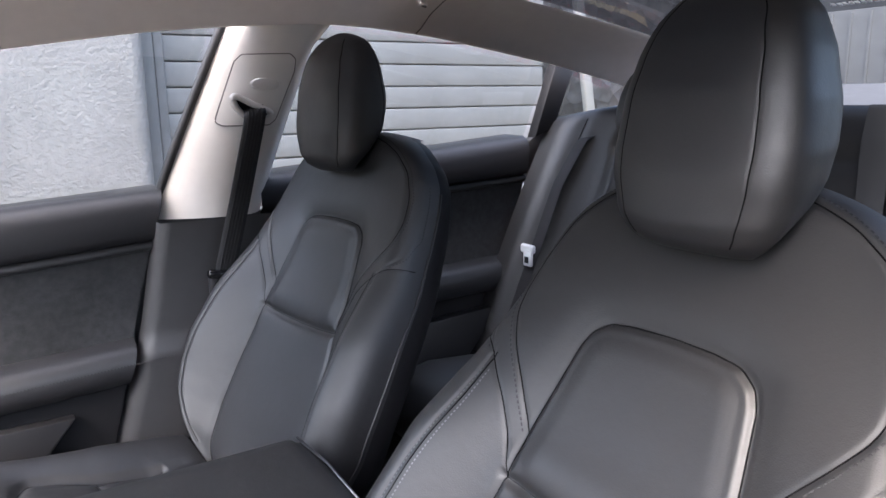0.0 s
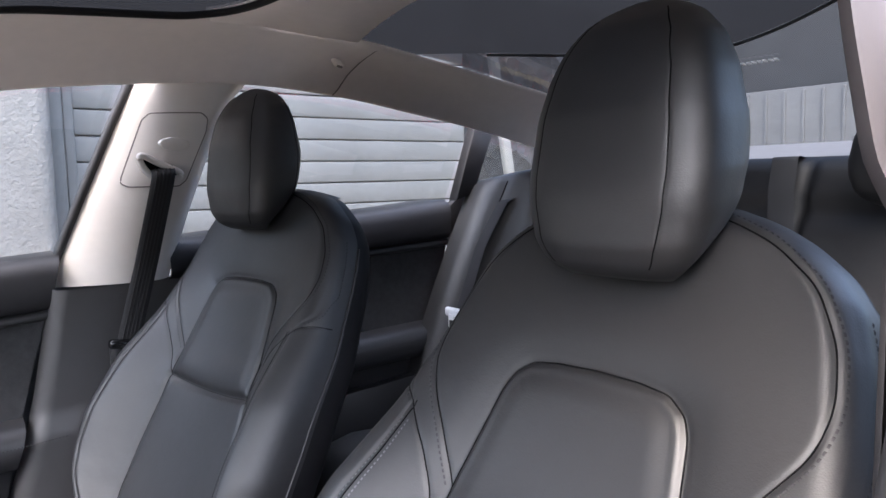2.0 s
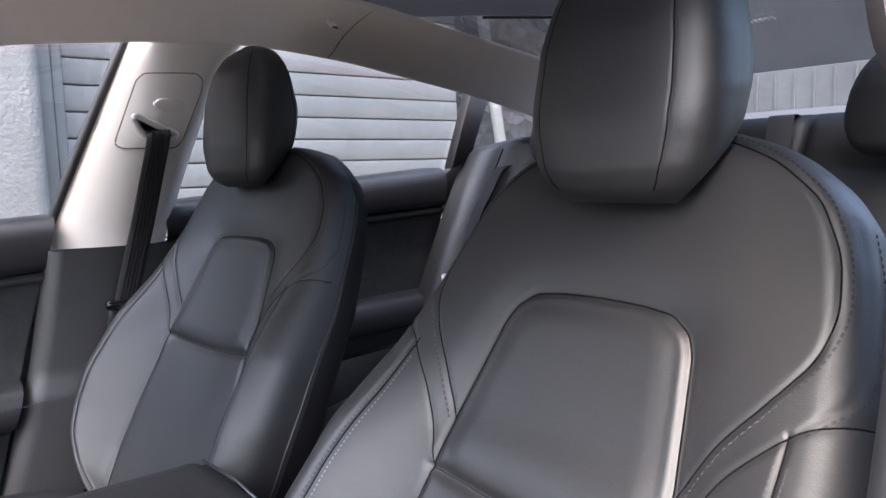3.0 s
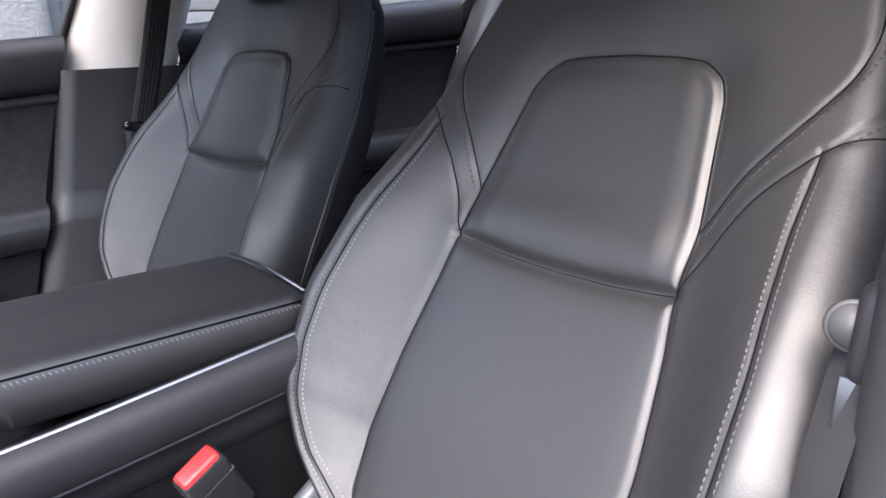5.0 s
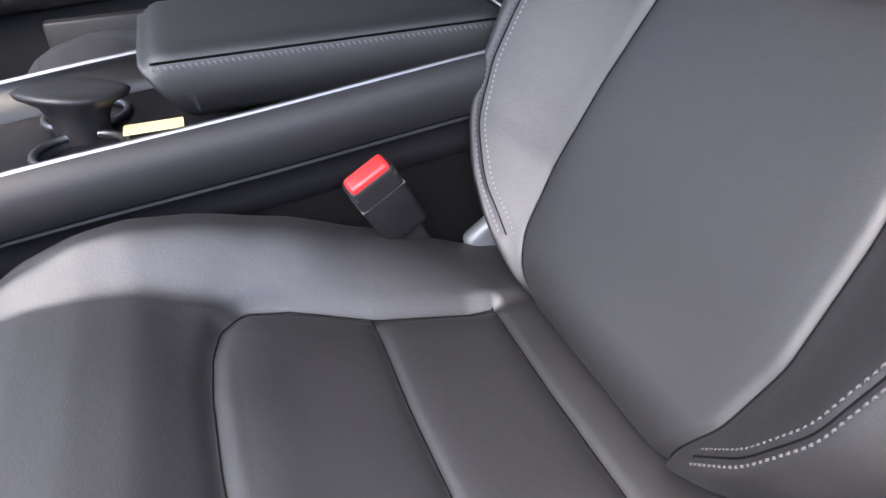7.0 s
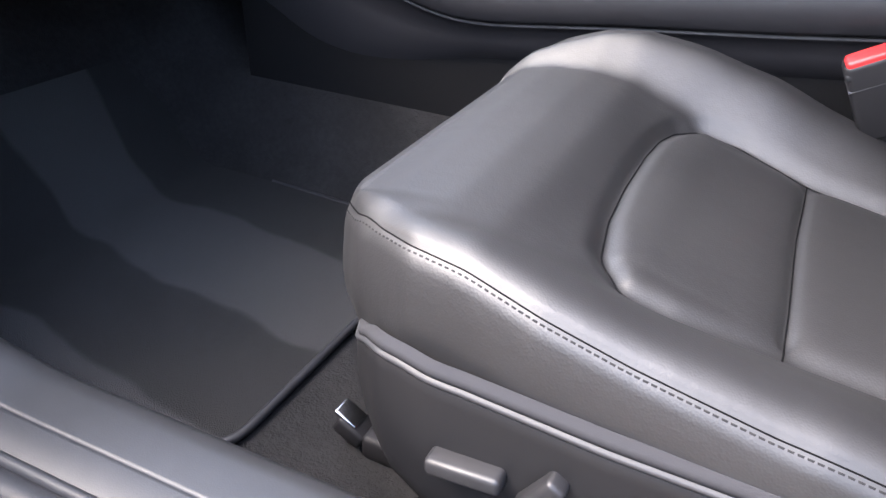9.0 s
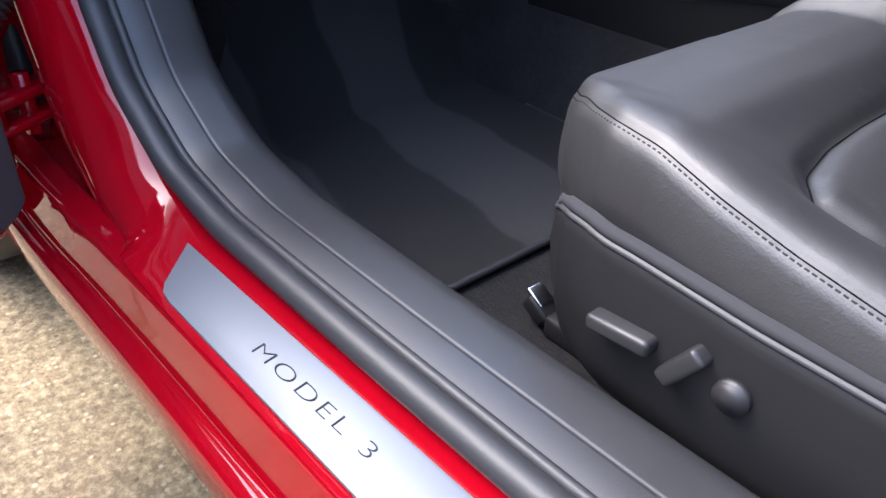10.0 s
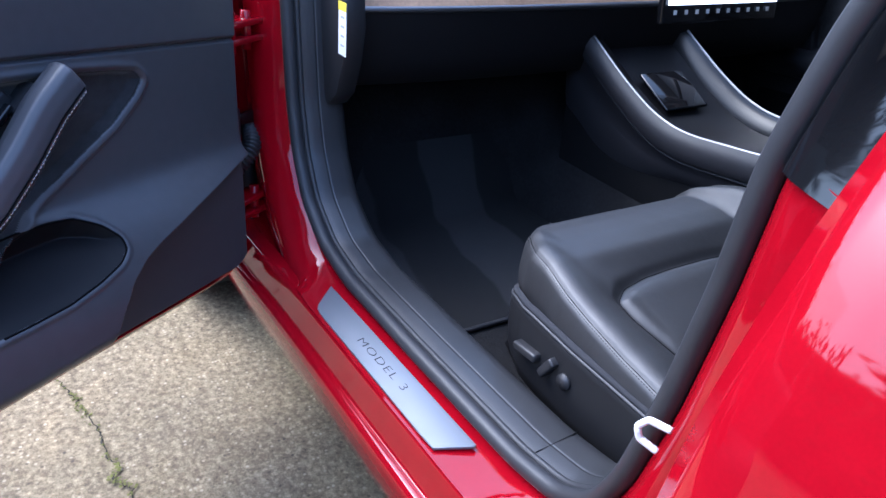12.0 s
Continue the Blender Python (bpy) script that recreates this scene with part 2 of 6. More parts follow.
def stitches(points, normals, length=0.0044, gap=0.0014, radius=0.0009, slant=0.0):
    """Short thread bars along a line, lying on the surface: points and normals at close steps."""
    p, nrm = np.asarray(points, float), np.asarray(normals, float)
    d = np.r_[0, np.cumsum(np.linalg.norm(np.diff(p, axis=0), axis=1))]
    verts, faces = [], []
    at = 0.0
    while at + length < d[-1]:
        a = np.array([np.interp(at, d, p[:, k]) for k in range(3)])
        b = np.array([np.interp(at + length, d, p[:, k]) for k in range(3)])
        n = np.array([np.interp(at + length / 2, d, nrm[:, k]) for k in range(3)])
        n /= np.linalg.norm(n) + 1e-9
        side = np.cross(b - a, n)
        side *= radius / (np.linalg.norm(side) + 1e-9)
        a, b = a - side * slant / radius, b + side * slant / radius
        lift = n * radius * 1.3
        mid = (a + b) / 2 + lift
        k = len(verts)
        verts += [a - side - lift * 0.25, a + side - lift * 0.25, mid + side - lift * 0.5, b + side - lift * 0.25, b - side - lift * 0.25, mid - side - lift * 0.5, mid - lift * 0.2]
        faces += [(k, k + 1, k + 6), (k + 1, k + 2, k + 6), (k + 2, k + 3, k + 6), (k + 3, k + 4, k + 6), (k + 4, k + 5, k + 6), (k + 5, k, k + 6)]
        at += length + gap
    return mesh(verts, faces)


def seam(points, normals, width=0.0009, lift=0.0007):
    """The dark gap of a sewn seam: a narrow strip sunk at both ends and lying just on the surface."""
    p, n = np.asarray(points, float), np.asarray(normals, float)
    t = np.gradient(p, axis=0)
    side = np.cross(t, n)
    side *= width / (np.linalg.norm(side, axis=1, keepdims=True) + 1e-9)
    q = p + n * lift
    return sheet(np.stack([p - side - n * 0.0006, q - side * 0.5, q + side * 0.5, p + side - n * 0.0006], 1))


def split(P, close_v, region, names):
    """Cuts a grid surface into one mesh for each region (a function of the row and column of a face), with the normals of the whole."""
    P = np.asarray(P, float)
    n, m = P.shape[:2]
    du = np.gradient(P, axis=0)
    dv = (np.roll(P, -1, 1) - np.roll(P, 1, 1)) if close_v else np.gradient(P, axis=1)
    N = np.cross(du, dv)
    N /= np.linalg.norm(N, axis=2, keepdims=True) + 1e-12
    idx = np.arange(n * m).reshape(n, m)
    nxt = np.roll(idx, -1, 1) if close_v else idx[:, 1:]
    cur = idx if close_v else idx[:, :-1]
    quads = np.stack([cur[:-1], cur[1:], nxt[1:], nxt[:-1]], -1)
    out = {}
    for k, name in enumerate(names):
        q = quads[region == k]
        used, inv = np.unique(q.ravel(), return_inverse=True)
        me = bpy.data.meshes.new(name)
        me.from_pydata(P.reshape(-1, 3)[used].tolist(), [], inv.reshape(-1, 4).tolist())
        me.shade_smooth()
        me.normals_split_custom_set_from_vertices(N.reshape(-1, 3)[used].tolist())
        out[name] = me
    return out


# ---- setting: ground and buildings beside the car ----
def ground():
    m = bpy.data.materials.new("weathered_concrete")
    m.use_nodes = True
    nt = m.node_tree
    b = nt.nodes["Principled BSDF"]
    b.inputs["Roughness"].default_value = 0.95
    tc = nt.nodes.new("ShaderNodeTexCoord")
    L = nt.links.new
    def noise_node(scale, detail, rough):
        n = nt.nodes.new("ShaderNodeTexNoise")
        n.inputs["Scale"].default_value, n.inputs["Detail"].default_value, n.inputs["Roughness"].default_value = scale, detail, rough
        L(tc.outputs["Object"], n.inputs["Vector"])
        return n
    def ramp_node(src, stops):
        r = nt.nodes.new("ShaderNodeValToRGB")
        e = r.color_ramp.elements
        while len(e) < len(stops):
            e.new(0.5)
        for el, (pos, c) in zip(e, stops):
            el.position, el.color = pos, (*c, 1)
        L(src, r.inputs[0])
        return r
    def mix_node(fac, a, c, blend="MIX"):
        m2 = nt.nodes.new("ShaderNodeMix")
        m2.data_type, m2.blend_type = "RGBA", blend
        if isinstance(fac, float):
            m2.inputs[0].default_value = fac
        else:
            L(fac, m2.inputs[0])
        L(a, m2.inputs[6])
        L(c, m2.inputs[7])
        return m2.outputs[2]
    # cement paste, sandy grain, pebbles, and broad yellowish and grey patches
    paste = noise_node(70, 10, 0.78)
    col = ramp_node(paste.outputs[0], [(0.33, (0.05, 0.042, 0.030)), (0.45, (0.125, 0.107, 0.077)), (0.54, (0.19, 0.168, 0.124)), (0.66, (0.34, 0.31, 0.24))]).outputs[0]
    vor = nt.nodes.new("ShaderNodeTexVoronoi")
    vor.inputs["Scale"].default_value, vor.inputs["Randomness"].default_value = 105, 1.0
    L(tc.outputs["Object"], vor.inputs["Vector"])
    sep = nt.nodes.new("ShaderNodeSeparateColor")
    L(vor.outputs["Color"], sep.inputs[0])
    stone = ramp_node(sep.outputs[0], [(0.0, (0.05, 0.042, 0.034)), (0.4, (0.16, 0.13, 0.09)), (0.75, (0.28, 0.26, 0.21)), (1.0, (0.36, 0.34, 0.30))]).outputs[0]
    core = ramp_node(vor.outputs["Distance"], [(0.22, (1, 1, 1)), (0.42, (0, 0, 0))]).outputs[0]
    some = ramp_node(sep.outputs[1], [(0.5, (0, 0, 0)), (0.62, (0.85, 0.85, 0.85))]).outputs[0]
    mask = mix_node(1.0, core, some, "MULTIPLY")
    col = mix_node(mask, col, stone)
    patch = ramp_node(noise_node(2.6, 9, 0.65).outputs[0], [(0.34, (0.72, 0.655, 0.54)), (0.5, (1.02, 0.93, 0.735)), (0.66, (1.22, 1.10, 0.85))]).outputs[0]
    col = mix_node(1.0, col, patch, "MULTIPLY")
    stain = ramp_node(noise_node(11, 6, 0.6).outputs[0], [(0.34, (0.86, 0.84, 0.78)), (0.52, (1.0, 0.99, 0.96)), (0.68, (1.08, 1.05, 0.99))]).outputs[0]
    col = mix_node(1.0, col, stain, "MULTIPLY")
    L(col, b.inputs["Base Color"])
    bump = nt.nodes.new("ShaderNodeBump")
    bump.inputs["Strength"].default_value, bump.inputs["Distance"].default_value = 0.6, 0.003
    L(paste.outputs[0], bump.inputs["Height"])
    L(bump.outputs[0], b.inputs["Normal"])
    n = 90
    x = np.r_[-60, -20, -8, np.linspace(-2.2, 0.6, n), 4, 12, 40]
    y = np.r_[-60, -20, -6, np.linspace(-2.6, -0.7, n), 0, 2, 6, 20, 60]
    X, Y = np.meshgrid(x, y, indexing="ij")
    Z = np.array([[0.004 * noise.noise((a * 3, c * 3, 0)) + 0.002 * noise.noise((a * 11, c * 11, 1)) if -2.2 < a < 0.6 and -2.6 < c < -0.7 else 0.0 for c in y] for a in x])
    ob = part("ground", sheet(np.stack([X, Y, Z], -1)), m)
    tagged(ob, "weathered pale concrete drive with exposed aggregate", "ground", kind="structure")


ground()


def drive_crack():
    """The mossy crack across the concrete."""
    line = rounded_line([(-1.9, -1.62, 0.002), (-1.25, -1.29, 0.002), (-1.03, -1.20, 0.002), (-0.93, -1.17, 0.002), (-0.85, -1.155, 0.002), (-0.72, -1.145, 0.002), (-0.55, -1.10, 0.002), (-0.3, -1.06, 0.002)], 0.012, 0.05)
    line = rounded_line(line, 0.005, 0.0)
    line[:, 1] += np.array([0.014 * noise.noise((t * 0.15, 3, 0)) + 0.007 * noise.noise((t * 0.6, 5, 0)) for t in range(len(line))])
    line[:, 0] += np.array([0.006 * noise.noise((t * 0.5, 9, 0)) for t in range(len(line))])
    width = np.array([0.0008 + 0.0034 * abs(noise.noise((t * 0.33, 7, 0))) for t in range(len(line))])
    P = np.stack([line - width[:, None] * [0.3, 1, 0], line + [0, 0, 0.0012], line + width[:, None] * [0.3, 1, 0]], 1)
    ob = part("concrete_crack", sheet(P), material("dark_crack_dirt", (0.028, 0.024, 0.016), 1.0, mottle=0.4, mottle_scale=30))
    tagged(ob, "dark crack running across the concrete drive", "crack", kind="structure")
    moss = material("green_moss", (0.105, 0.105, 0.022), 1.0, mottle=0.4, mottle_scale=60, bump=((300, 0.8, "noise"),))
    rnd = random.Random(5)
    verts, faces = [], []
    for k in range(1500):
        i = rnd.randrange(len(line))
        if rnd.random() > 0.10 + 1.9 * max(0.0, noise.noise((i * 0.045, 2, 5))):
            continue
        c = line[i] + [rnd.gauss(0, 0.004), rnd.gauss(0, 0.005), 0]
        r = rnd.uniform(0.001, 0.0034)
        b = len(verts)
        ring = [(c[0] + r * math.cos(a) * rnd.uniform(0.7, 1.2), c[1] + r * math.sin(a), 0.003) for a in np.arange(6) * math.pi / 3]
        verts += ring + [(c[0], c[1], 0.003 + r * 0.6)]
        faces += [(b + j, b + (j + 1) % 6, b + 6) for j in range(6)]
    ob = part("moss", mesh(verts, faces), moss)
    tagged(ob, "small tufts of green moss growing along the crack", "moss", kind="stuff")


drive_crack()


def garage_front():
    """The rendered pier, the frame and the shutter behind the far side of the car."""
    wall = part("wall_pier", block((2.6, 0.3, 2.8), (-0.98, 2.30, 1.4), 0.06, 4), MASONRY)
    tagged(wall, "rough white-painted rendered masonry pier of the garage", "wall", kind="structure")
    post = thing("shutter_frame", (0.39, 2.42, 0), "weathered grey steel frame post beside the garage shutter", "frame", kind="structure")
    for k, (x, w, y) in enumerate(((0.335, 0.03, 0.02), (0.375, 0.05, 0.0), (0.425, 0.04, 0.03))):
        part("post_strip", block((w, 0.05, 2.6), (x - 0.39, y, 1.3), 0.006), DARKFRAME if k == 0 else SLAT, post)
    door = thing("garage_shutter", (2.4, 2.46, 0), "light grey horizontal-slat metal garage shutter, closed", "garage door", kind="structure")
    z = 0.02
    pitch = 0.1065
    first = None
    k = 0
    while z < 2.45:
        if first is None:
            prof = [(-0.010, 0.0), (-0.002, 0.0008), (0.0025, 0.003), (0.004, 0.008), (0.0045, 0.05), (0.0042, 0.098), (0.003, 0.1015), (-0.002, 0.1035), (-0.010, 0.104)]
            P = np.array([[(x, -d, h) for d, h in prof] for x in np.linspace(-1.96, 0.08, 2)])
            first = sheet(P)
            first.materials.append(SLAT)
        ob = new("slat", first)
        ob.parent, ob.location = door, (0, 0.0012 * (k % 2), z)
        z += pitch
        k += 1
    part("backing", block((2.0, 0.02, 2.5), (-0.94, 0.05, 1.25), 0), DARKFRAME, door)
    eave = part("wall_eave", block((5.2, 0.9, 0.14), (0.3, 2.15, 3.02), 0.02), DARKFRAME)
    tagged(eave, "dark overhanging eave of the garage roof", "eave", kind="structure")
    top = part("wall_lintel", block((2.5, 0.35, 0.5), (1.45, 2.5, 2.75), 0.02), DARKFRAME)
    tagged(top, "dark weathered lintel above the garage shutter", "wall", kind="structure")


garage_front()


def rear_buildings():
    """What stands behind the car: a dark stone wall, a white timber post and a pale garage beyond the rear window."""
    w = part("wall_stone", block((2.6, 0.3, 2.3), (4.1, 3.0, 1.15), 0.03), material("dark_stone", (0.020, 0.020, 0.0215), 0.9, bump=((9, 0.9, "cells"), (40, 0.4, "noise")), mottle=0.4, mottle_scale=4))
    tagged(w, "dark grey rough stone wall beside the drive", "wall", kind="structure")
    t = part("leaning_board", block((0.07, 0.04, 2.0), (3.01, 2.62, 0.99), 0.01, turn=(0, -10, 0)), material("pale_weathered_board", (0.12, 0.12, 0.118), 0.7, mottle=0.15, mottle_scale=9))
    tagged(t, "pale wooden board leaning against the wall", "board")
    back = thing("building", (7.6, 4.0, 0), "pale grey metal-clad garage building behind the car", "building", kind="structure")
    clad = material("pale_cladding", (0.30, 0.31, 0.32), 0.7, bump=((6, 0.2, "noise"),), mottle=0.12, mottle_scale=1.2)
    part("wall", block((0.3, 9.0, 1.95), (0, 0, 0.975), 0.01), clad, back)
    for k in range(44):
        part("cladding_rib", block((0.03, 0.03, 1.9), (-0.16, -4.3 + 0.2 * k, 0.97), 0.008), clad, back)
    part("roof", block((2.2, 9.4, 2.2), (1.3, 0, 3.05), 0.05), material("dark_slate", (0.07, 0.075, 0.08), 0.7, mottle=0.2, mottle_scale=3), back)


rear_buildings()


def far_hedge():
    """A tall hedge along the other side of the drive, which the paint mirrors."""
    verts, faces = [], []
    rnd = random.Random(9)
    for k in range(6600):
        x, d = rnd.uniform(-14, 9), rnd.random()
        top = 2.7 + 0.35 * noise.noise((x * 0.8, 0, 0)) + 0.25 * noise.noise((x * 3.1, 4, 0))
        c = np.array([x, -6.6 - 0.9 * d, top * rnd.random() ** 0.8])
        if x < -7:
            c = np.array([-7.0 - 0.9 * d, -7.4 + (-7 - x) * 1.9, c[2] * 1.15])
        r = rnd.uniform(0.06, 0.16)
        q = np.array([[rnd.gauss(0, 1) for _ in range(3)] for _ in range(2)])
        u = q[0] / np.linalg.norm(q[0])
        v = np.cross(u, q[1])
        v /= np.linalg.norm(v)
        n = len(verts)
        verts += [c - u * r, c + v * r * 0.5, c + u * r, c - v * r * 0.5]
        faces.append((n, n + 1, n + 2, n + 3))
    n = len(verts)
    verts += [(-9, -7.2, 0), (9, -7.2, 0), (9, -7.2, 2.45), (-9, -7.2, 2.45)]
    faces.append((n, n + 1, n + 2, n + 3))
    n = len(verts)
    verts += [(-7.7, -7.4, 0), (-7.7, 5.9, 0), (-7.7, 5.9, 2.8), (-7.7, -7.4, 2.8)]
    faces.append((n, n + 1, n + 2, n + 3))
    ob = part("hedge", mesh(verts, faces, smooth=False), material("dark_hedge_leaves", (0.05, 0.07, 0.03), 0.8, mottle=0.4, mottle_scale=5))
    tagged(ob, "tall dark green hedge round the drive", "hedge", kind="stuff")


far_hedge()

# ---- front seats ----
FLOOR = 0.28
SEAT_Y = (-0.357, 0.383)
BACK_W = curve([-0.02, 0, 0.02, 0.05, 0.09, 0.13, 0.2, 0.3, 0.38, 0.43, 0.48, 0.53, 0.57, 0.60, 0.625, 0.642, 0.652],
               [0.12, 0.150, 0.183, 0.222, 0.252, 0.266, 0.272, 0.263, 0.246, 0.233, 0.221, 0.209, 0.195, 0.171, 0.135, 0.095, 0.05], 0.03)
BACK_A = curve([-0.02, 0, 0.05, 0.1, 0.2, 0.3, 0.4, 0.48, 0.56, 0.66], [0.012, 0.022, 0.044, 0.058, 0.066, 0.052, 0.018, 0.005, -0.002, -0.006], 0.06)
INSERT = curve([-0.02, 0, 0.035, 0.09, 0.17, 0.24, 0.296, 0.35, 0.40, 0.45, 0.5, 0.66], [0.10, 0.112, 0.132, 0.142, 0.139, 0.130, 0.121, 0.117, 0.108, 0.098, 0.09, 0.08], 0.03)
BACK_DEPTH = curve([-0.02, 0.1, 0.3, 0.5, 0.6, 0.652], [0.10, 0.12, 0.115, 0.095, 0.075, 0.05], 0.08)
_s = np.linspace(-0.02, 0.66, 700)
_lean = np.radians(np.interp(_s, [-0.02, 0.45, 0.66], [30, 30, 17]))
_px = np.cumsum(np.sin(_lean)) * (_s[1] - _s[0])
_pz = np.cumsum(np.cos(_lean)) * (_s[1] - _s[0])
_px += 0.005 - np.interp(0, _s, _px)
_pz += 0.5 - np.interp(0, _s, _pz)

_half = [(0.121, 0.296), (0.118, 0.35), (0.109, 0.40), (0.100, 0.45), (0.092, 0.467), (0.074, 0.480), (0.045, 0.484), (0, 0.4855)]
SEAM_INSERT = rounded_line([(-a, b) for a, b in _half] + _half[::-1][1:], 0.004, 0.02)
SEAM_ACROSS = rounded_line([(-0.121, 0.296), (-0.06, 0.2915), (0, 0.290), (0.06, 0.2915), (0.121, 0.296)], 0.004, 0.02)
SEAM_LOW = rounded_line([(0.121, 0.296), (0.130, 0.24), (0.139, 0.17), (0.142, 0.09), (0.132, 0.035), (0.112, 0.0), (0.10, -0.02)], 0.004, 0.03)
SEAM_SHOULDER = rounded_line([(0.062, 0.634), (0.093, 0.626), (0.130, 0.610), (0.168, 0.580), (0.190, 0.538), (0.199, 0.495), (0.195, 0.46), (0.173, 0.425), (0.145, 0.39), (0.119, 0.345)], 0.004, 0.05)
SEAM_WEDGE = rounded_line([(0.236, 0.43), (0.200, 0.412), (0.157, 0.367), (0.140, 0.339), (0.122, 0.30)], 0.004, 0.04)
SEAM_CREST = rounded_line([(0.194, 0.408), (0.200, 0.35), (0.209, 0.30), (0.2155, 0.26), (0.220, 0.20), (0.220, 0.142), (0.206, 0.09), (0.177, 0.05), (0.14, 0.02)], 0.004, 0.04)
SEAM_SIDE = rounded_line([(0.200, 0.412), (0.2215, 0.44), (0.2165, 0.48), (0.2045, 0.53), (0.190, 0.568)], 0.004, 0.03)


def back_point(w, s, groove=True):
    """The front face of the backrest at the height s along it and w across it."""
    w, s = np.asarray(w, float), np.asarray(s, float)
    a = np.abs(w)
    W, A, ins = BACK_W(s), BACK_A(s), INSERT(s)
    crest = 0.86 * W
    h = A * step_up((a - ins * 0.96) / (crest - ins * 0.96))
    h = h - 0.008 * (1 - (a / ins).clip(0, 1) ** 2) * step_up((s + 0.02) / 0.1) * (s < 0.5) * step_up((0.5 - s) / 0.1)
    r = 0.030 + 0.022 * step_up((0.5 - s) / 0.3)
    q = ((a - (W - r)) / r).clip(0, 1)
    h = h - 1.15 * r * (1 - np.sqrt(1 - np.minimum(q, 0.9995) ** 2))
    q = ((s - 0.607) / 0.045).clip(0, 0.999)
    h = h - 0.045 * (1 - np.sqrt(1 - q ** 2))
    q = ((0.03 - s) / 0.05).clip(0, 0.999)
    h = h - 0.03 * (1 - np.sqrt(1 - q ** 2))
    if groove:
        panel_top = np.interp(a, [0, 0.045, 0.074, 0.092, 0.100, 0.109, 0.118, 0.121], [0.4855, 0.484, 0.480, 0.467, 0.45, 0.40, 0.35, 0.296])
        rim = distance(w, s, SEAM_INSERT)
        rim = np.where((panel_top > s) & (a < 0.125), -rim, rim)
        inside = step_up(-rim / 0.014) * step_up((s - 0.28) / 0.1)
        h = h + 0.0005 - 0.002 * inside + 0.004 * step_up((s - 0.30) / 0.14) * step_up(-rim / 0.032)
        h = h + 0.005 * np.exp(-((s - 0.325) / 0.03) ** 2) * step_up((ins - a) / 0.03)
        dip = np.zeros(h.shape)
        for line, deep, wide in ((SEAM_INSERT, 0.0036, 0.0046), (SEAM_ACROSS, 0.0058, 0.0064), (SEAM_LOW, 0.0040, 0.0044), (SEAM_SHOULDER, 0.0014, 0.0028), (SEAM_WEDGE, 0.0012, 0.0028), (SEAM_CREST, 0.0020, 0.0026), (SEAM_SIDE, 0.0012, 0.0022)):
            dip = np.maximum(dip, deep * np.exp(-(distance(w if line is SEAM_INSERT or line is SEAM_ACROSS else a, s, line) / wide) ** 2))
        for line, deep, wide in ((SEAM_ACROSS, 0.0034, 0.017), (SEAM_INSERT, 0.0016, 0.020), (SEAM_LOW, 0.0018, 0.018)):
            room = step_up((ins - a) / 0.02) if line is SEAM_ACROSS else (step_up((s - 0.02) / 0.06) * step_up((0.28 - s) / 0.03) if line is SEAM_LOW else step_up((s - 0.31) / 0.03))
            dip = dip + deep * room * np.exp(-(distance(a if line is SEAM_LOW else w, s, line) / wide) ** 2)
        # the cover is drawn down towards the sunk panel all round it
        out = step_up(rim / 0.014 + 0.5)
        dip = dip + 0.0046 * out * step_up((s - 0.30) / 0.05) * np.exp(-(rim / 0.022) ** 2)
        h = h - dip
    lean = np.interp(s, _s, _lean)
    return np.stack([np.interp(s, _s, _px) - np.cos(lean) * h, w, np.interp(s, _s, _pz) + np.sin(lean) * h], -1)


def on_back(line, side, off=0.0):
    """Points and normals of the backrest along a seam, on one side of it."""
    l = np.asarray(line, float)
    t = np.gradient(l, axis=0)
    t /= np.linalg.norm(t, axis=1, keepdims=True) + 1e-9
    l = l + off * np.stack([-t[:, 1], t[:, 0]], 1)
    w, s = side * l[:, 0], l[:, 1]
    e = 0.003
    p = back_point(w, s)
    n = np.cross(back_point(w, s + e) - back_point(w, s - e), back_point(w + e, s) - back_point(w - e, s))
    n /= np.linalg.norm(n, axis=1, keepdims=True) + 1e-12
    n[n[:, 0] > 0] *= -1
    return p, n


CUSH_IN = curve([-0.457, -0.451, -0.441, -0.424, -0.395, -0.34, -0.25, -0.1, 0.0, 0.06], [0.150, 0.172, 0.188, 0.198, 0.205, 0.210, 0.216, 0.219, 0.218, 0.214], 0.02)
CUSH_OUT = curve([-0.457, -0.451, -0.441, -0.424, -0.395, -0.34, -0.25, -0.1, 0.0, 0.06], [0.10, 0.130, 0.160, 0.189, 0.216, 0.244, 0.259, 0.266, 0.266, 0.260], 0.02)
CUSH_Z = curve([-0.457, -0.451, -0.441, -0.42, -0.385, -0.34, -0.30, -0.25, -0.2, -0.125, -0.012, 0.06], [0.480, 0.502, 0.516, 0.530, 0.538, 0.541, 0.538, 0.524, 0.509, 0.491, 0.473, 0.468], 0.025)
CUSH_B_OUT = curve([-0.446, -0.42, -0.38, -0.30, -0.2, -0.1, 0.0, 0.06], [0.0, 0.001, 0.003, 0.006, 0.013, 0.021, 0.020, 0.013], 0.05)
CUSH_B = curve([-0.446, -0.42, -0.38, -0.34, -0.30, -0.24, -0.17, -0.09, 0.0, 0.06], [0.004, 0.012, 0.022, 0.031, 0.038, 0.046, 0.046, 0.030, 0.006, 0.0], 0.05)
_ci = [(-0.016, 0.114), (-0.12, 0.120), (-0.19, 0.132), (-0.225, 0.132), (-0.245, 0.112), (-0.253, 0.075), (-0.256, 0.03), (-0.256, 0.0)]
C_INSERT = rounded_line(_ci + [(a, -b) for a, b in _ci[::-1][1:]], 0.004, 0.02)
C_MID = rounded_line([(-0.124, -0.121), (-0.127, 0.0), (-0.124, 0.121)], 0.004, 0.02)
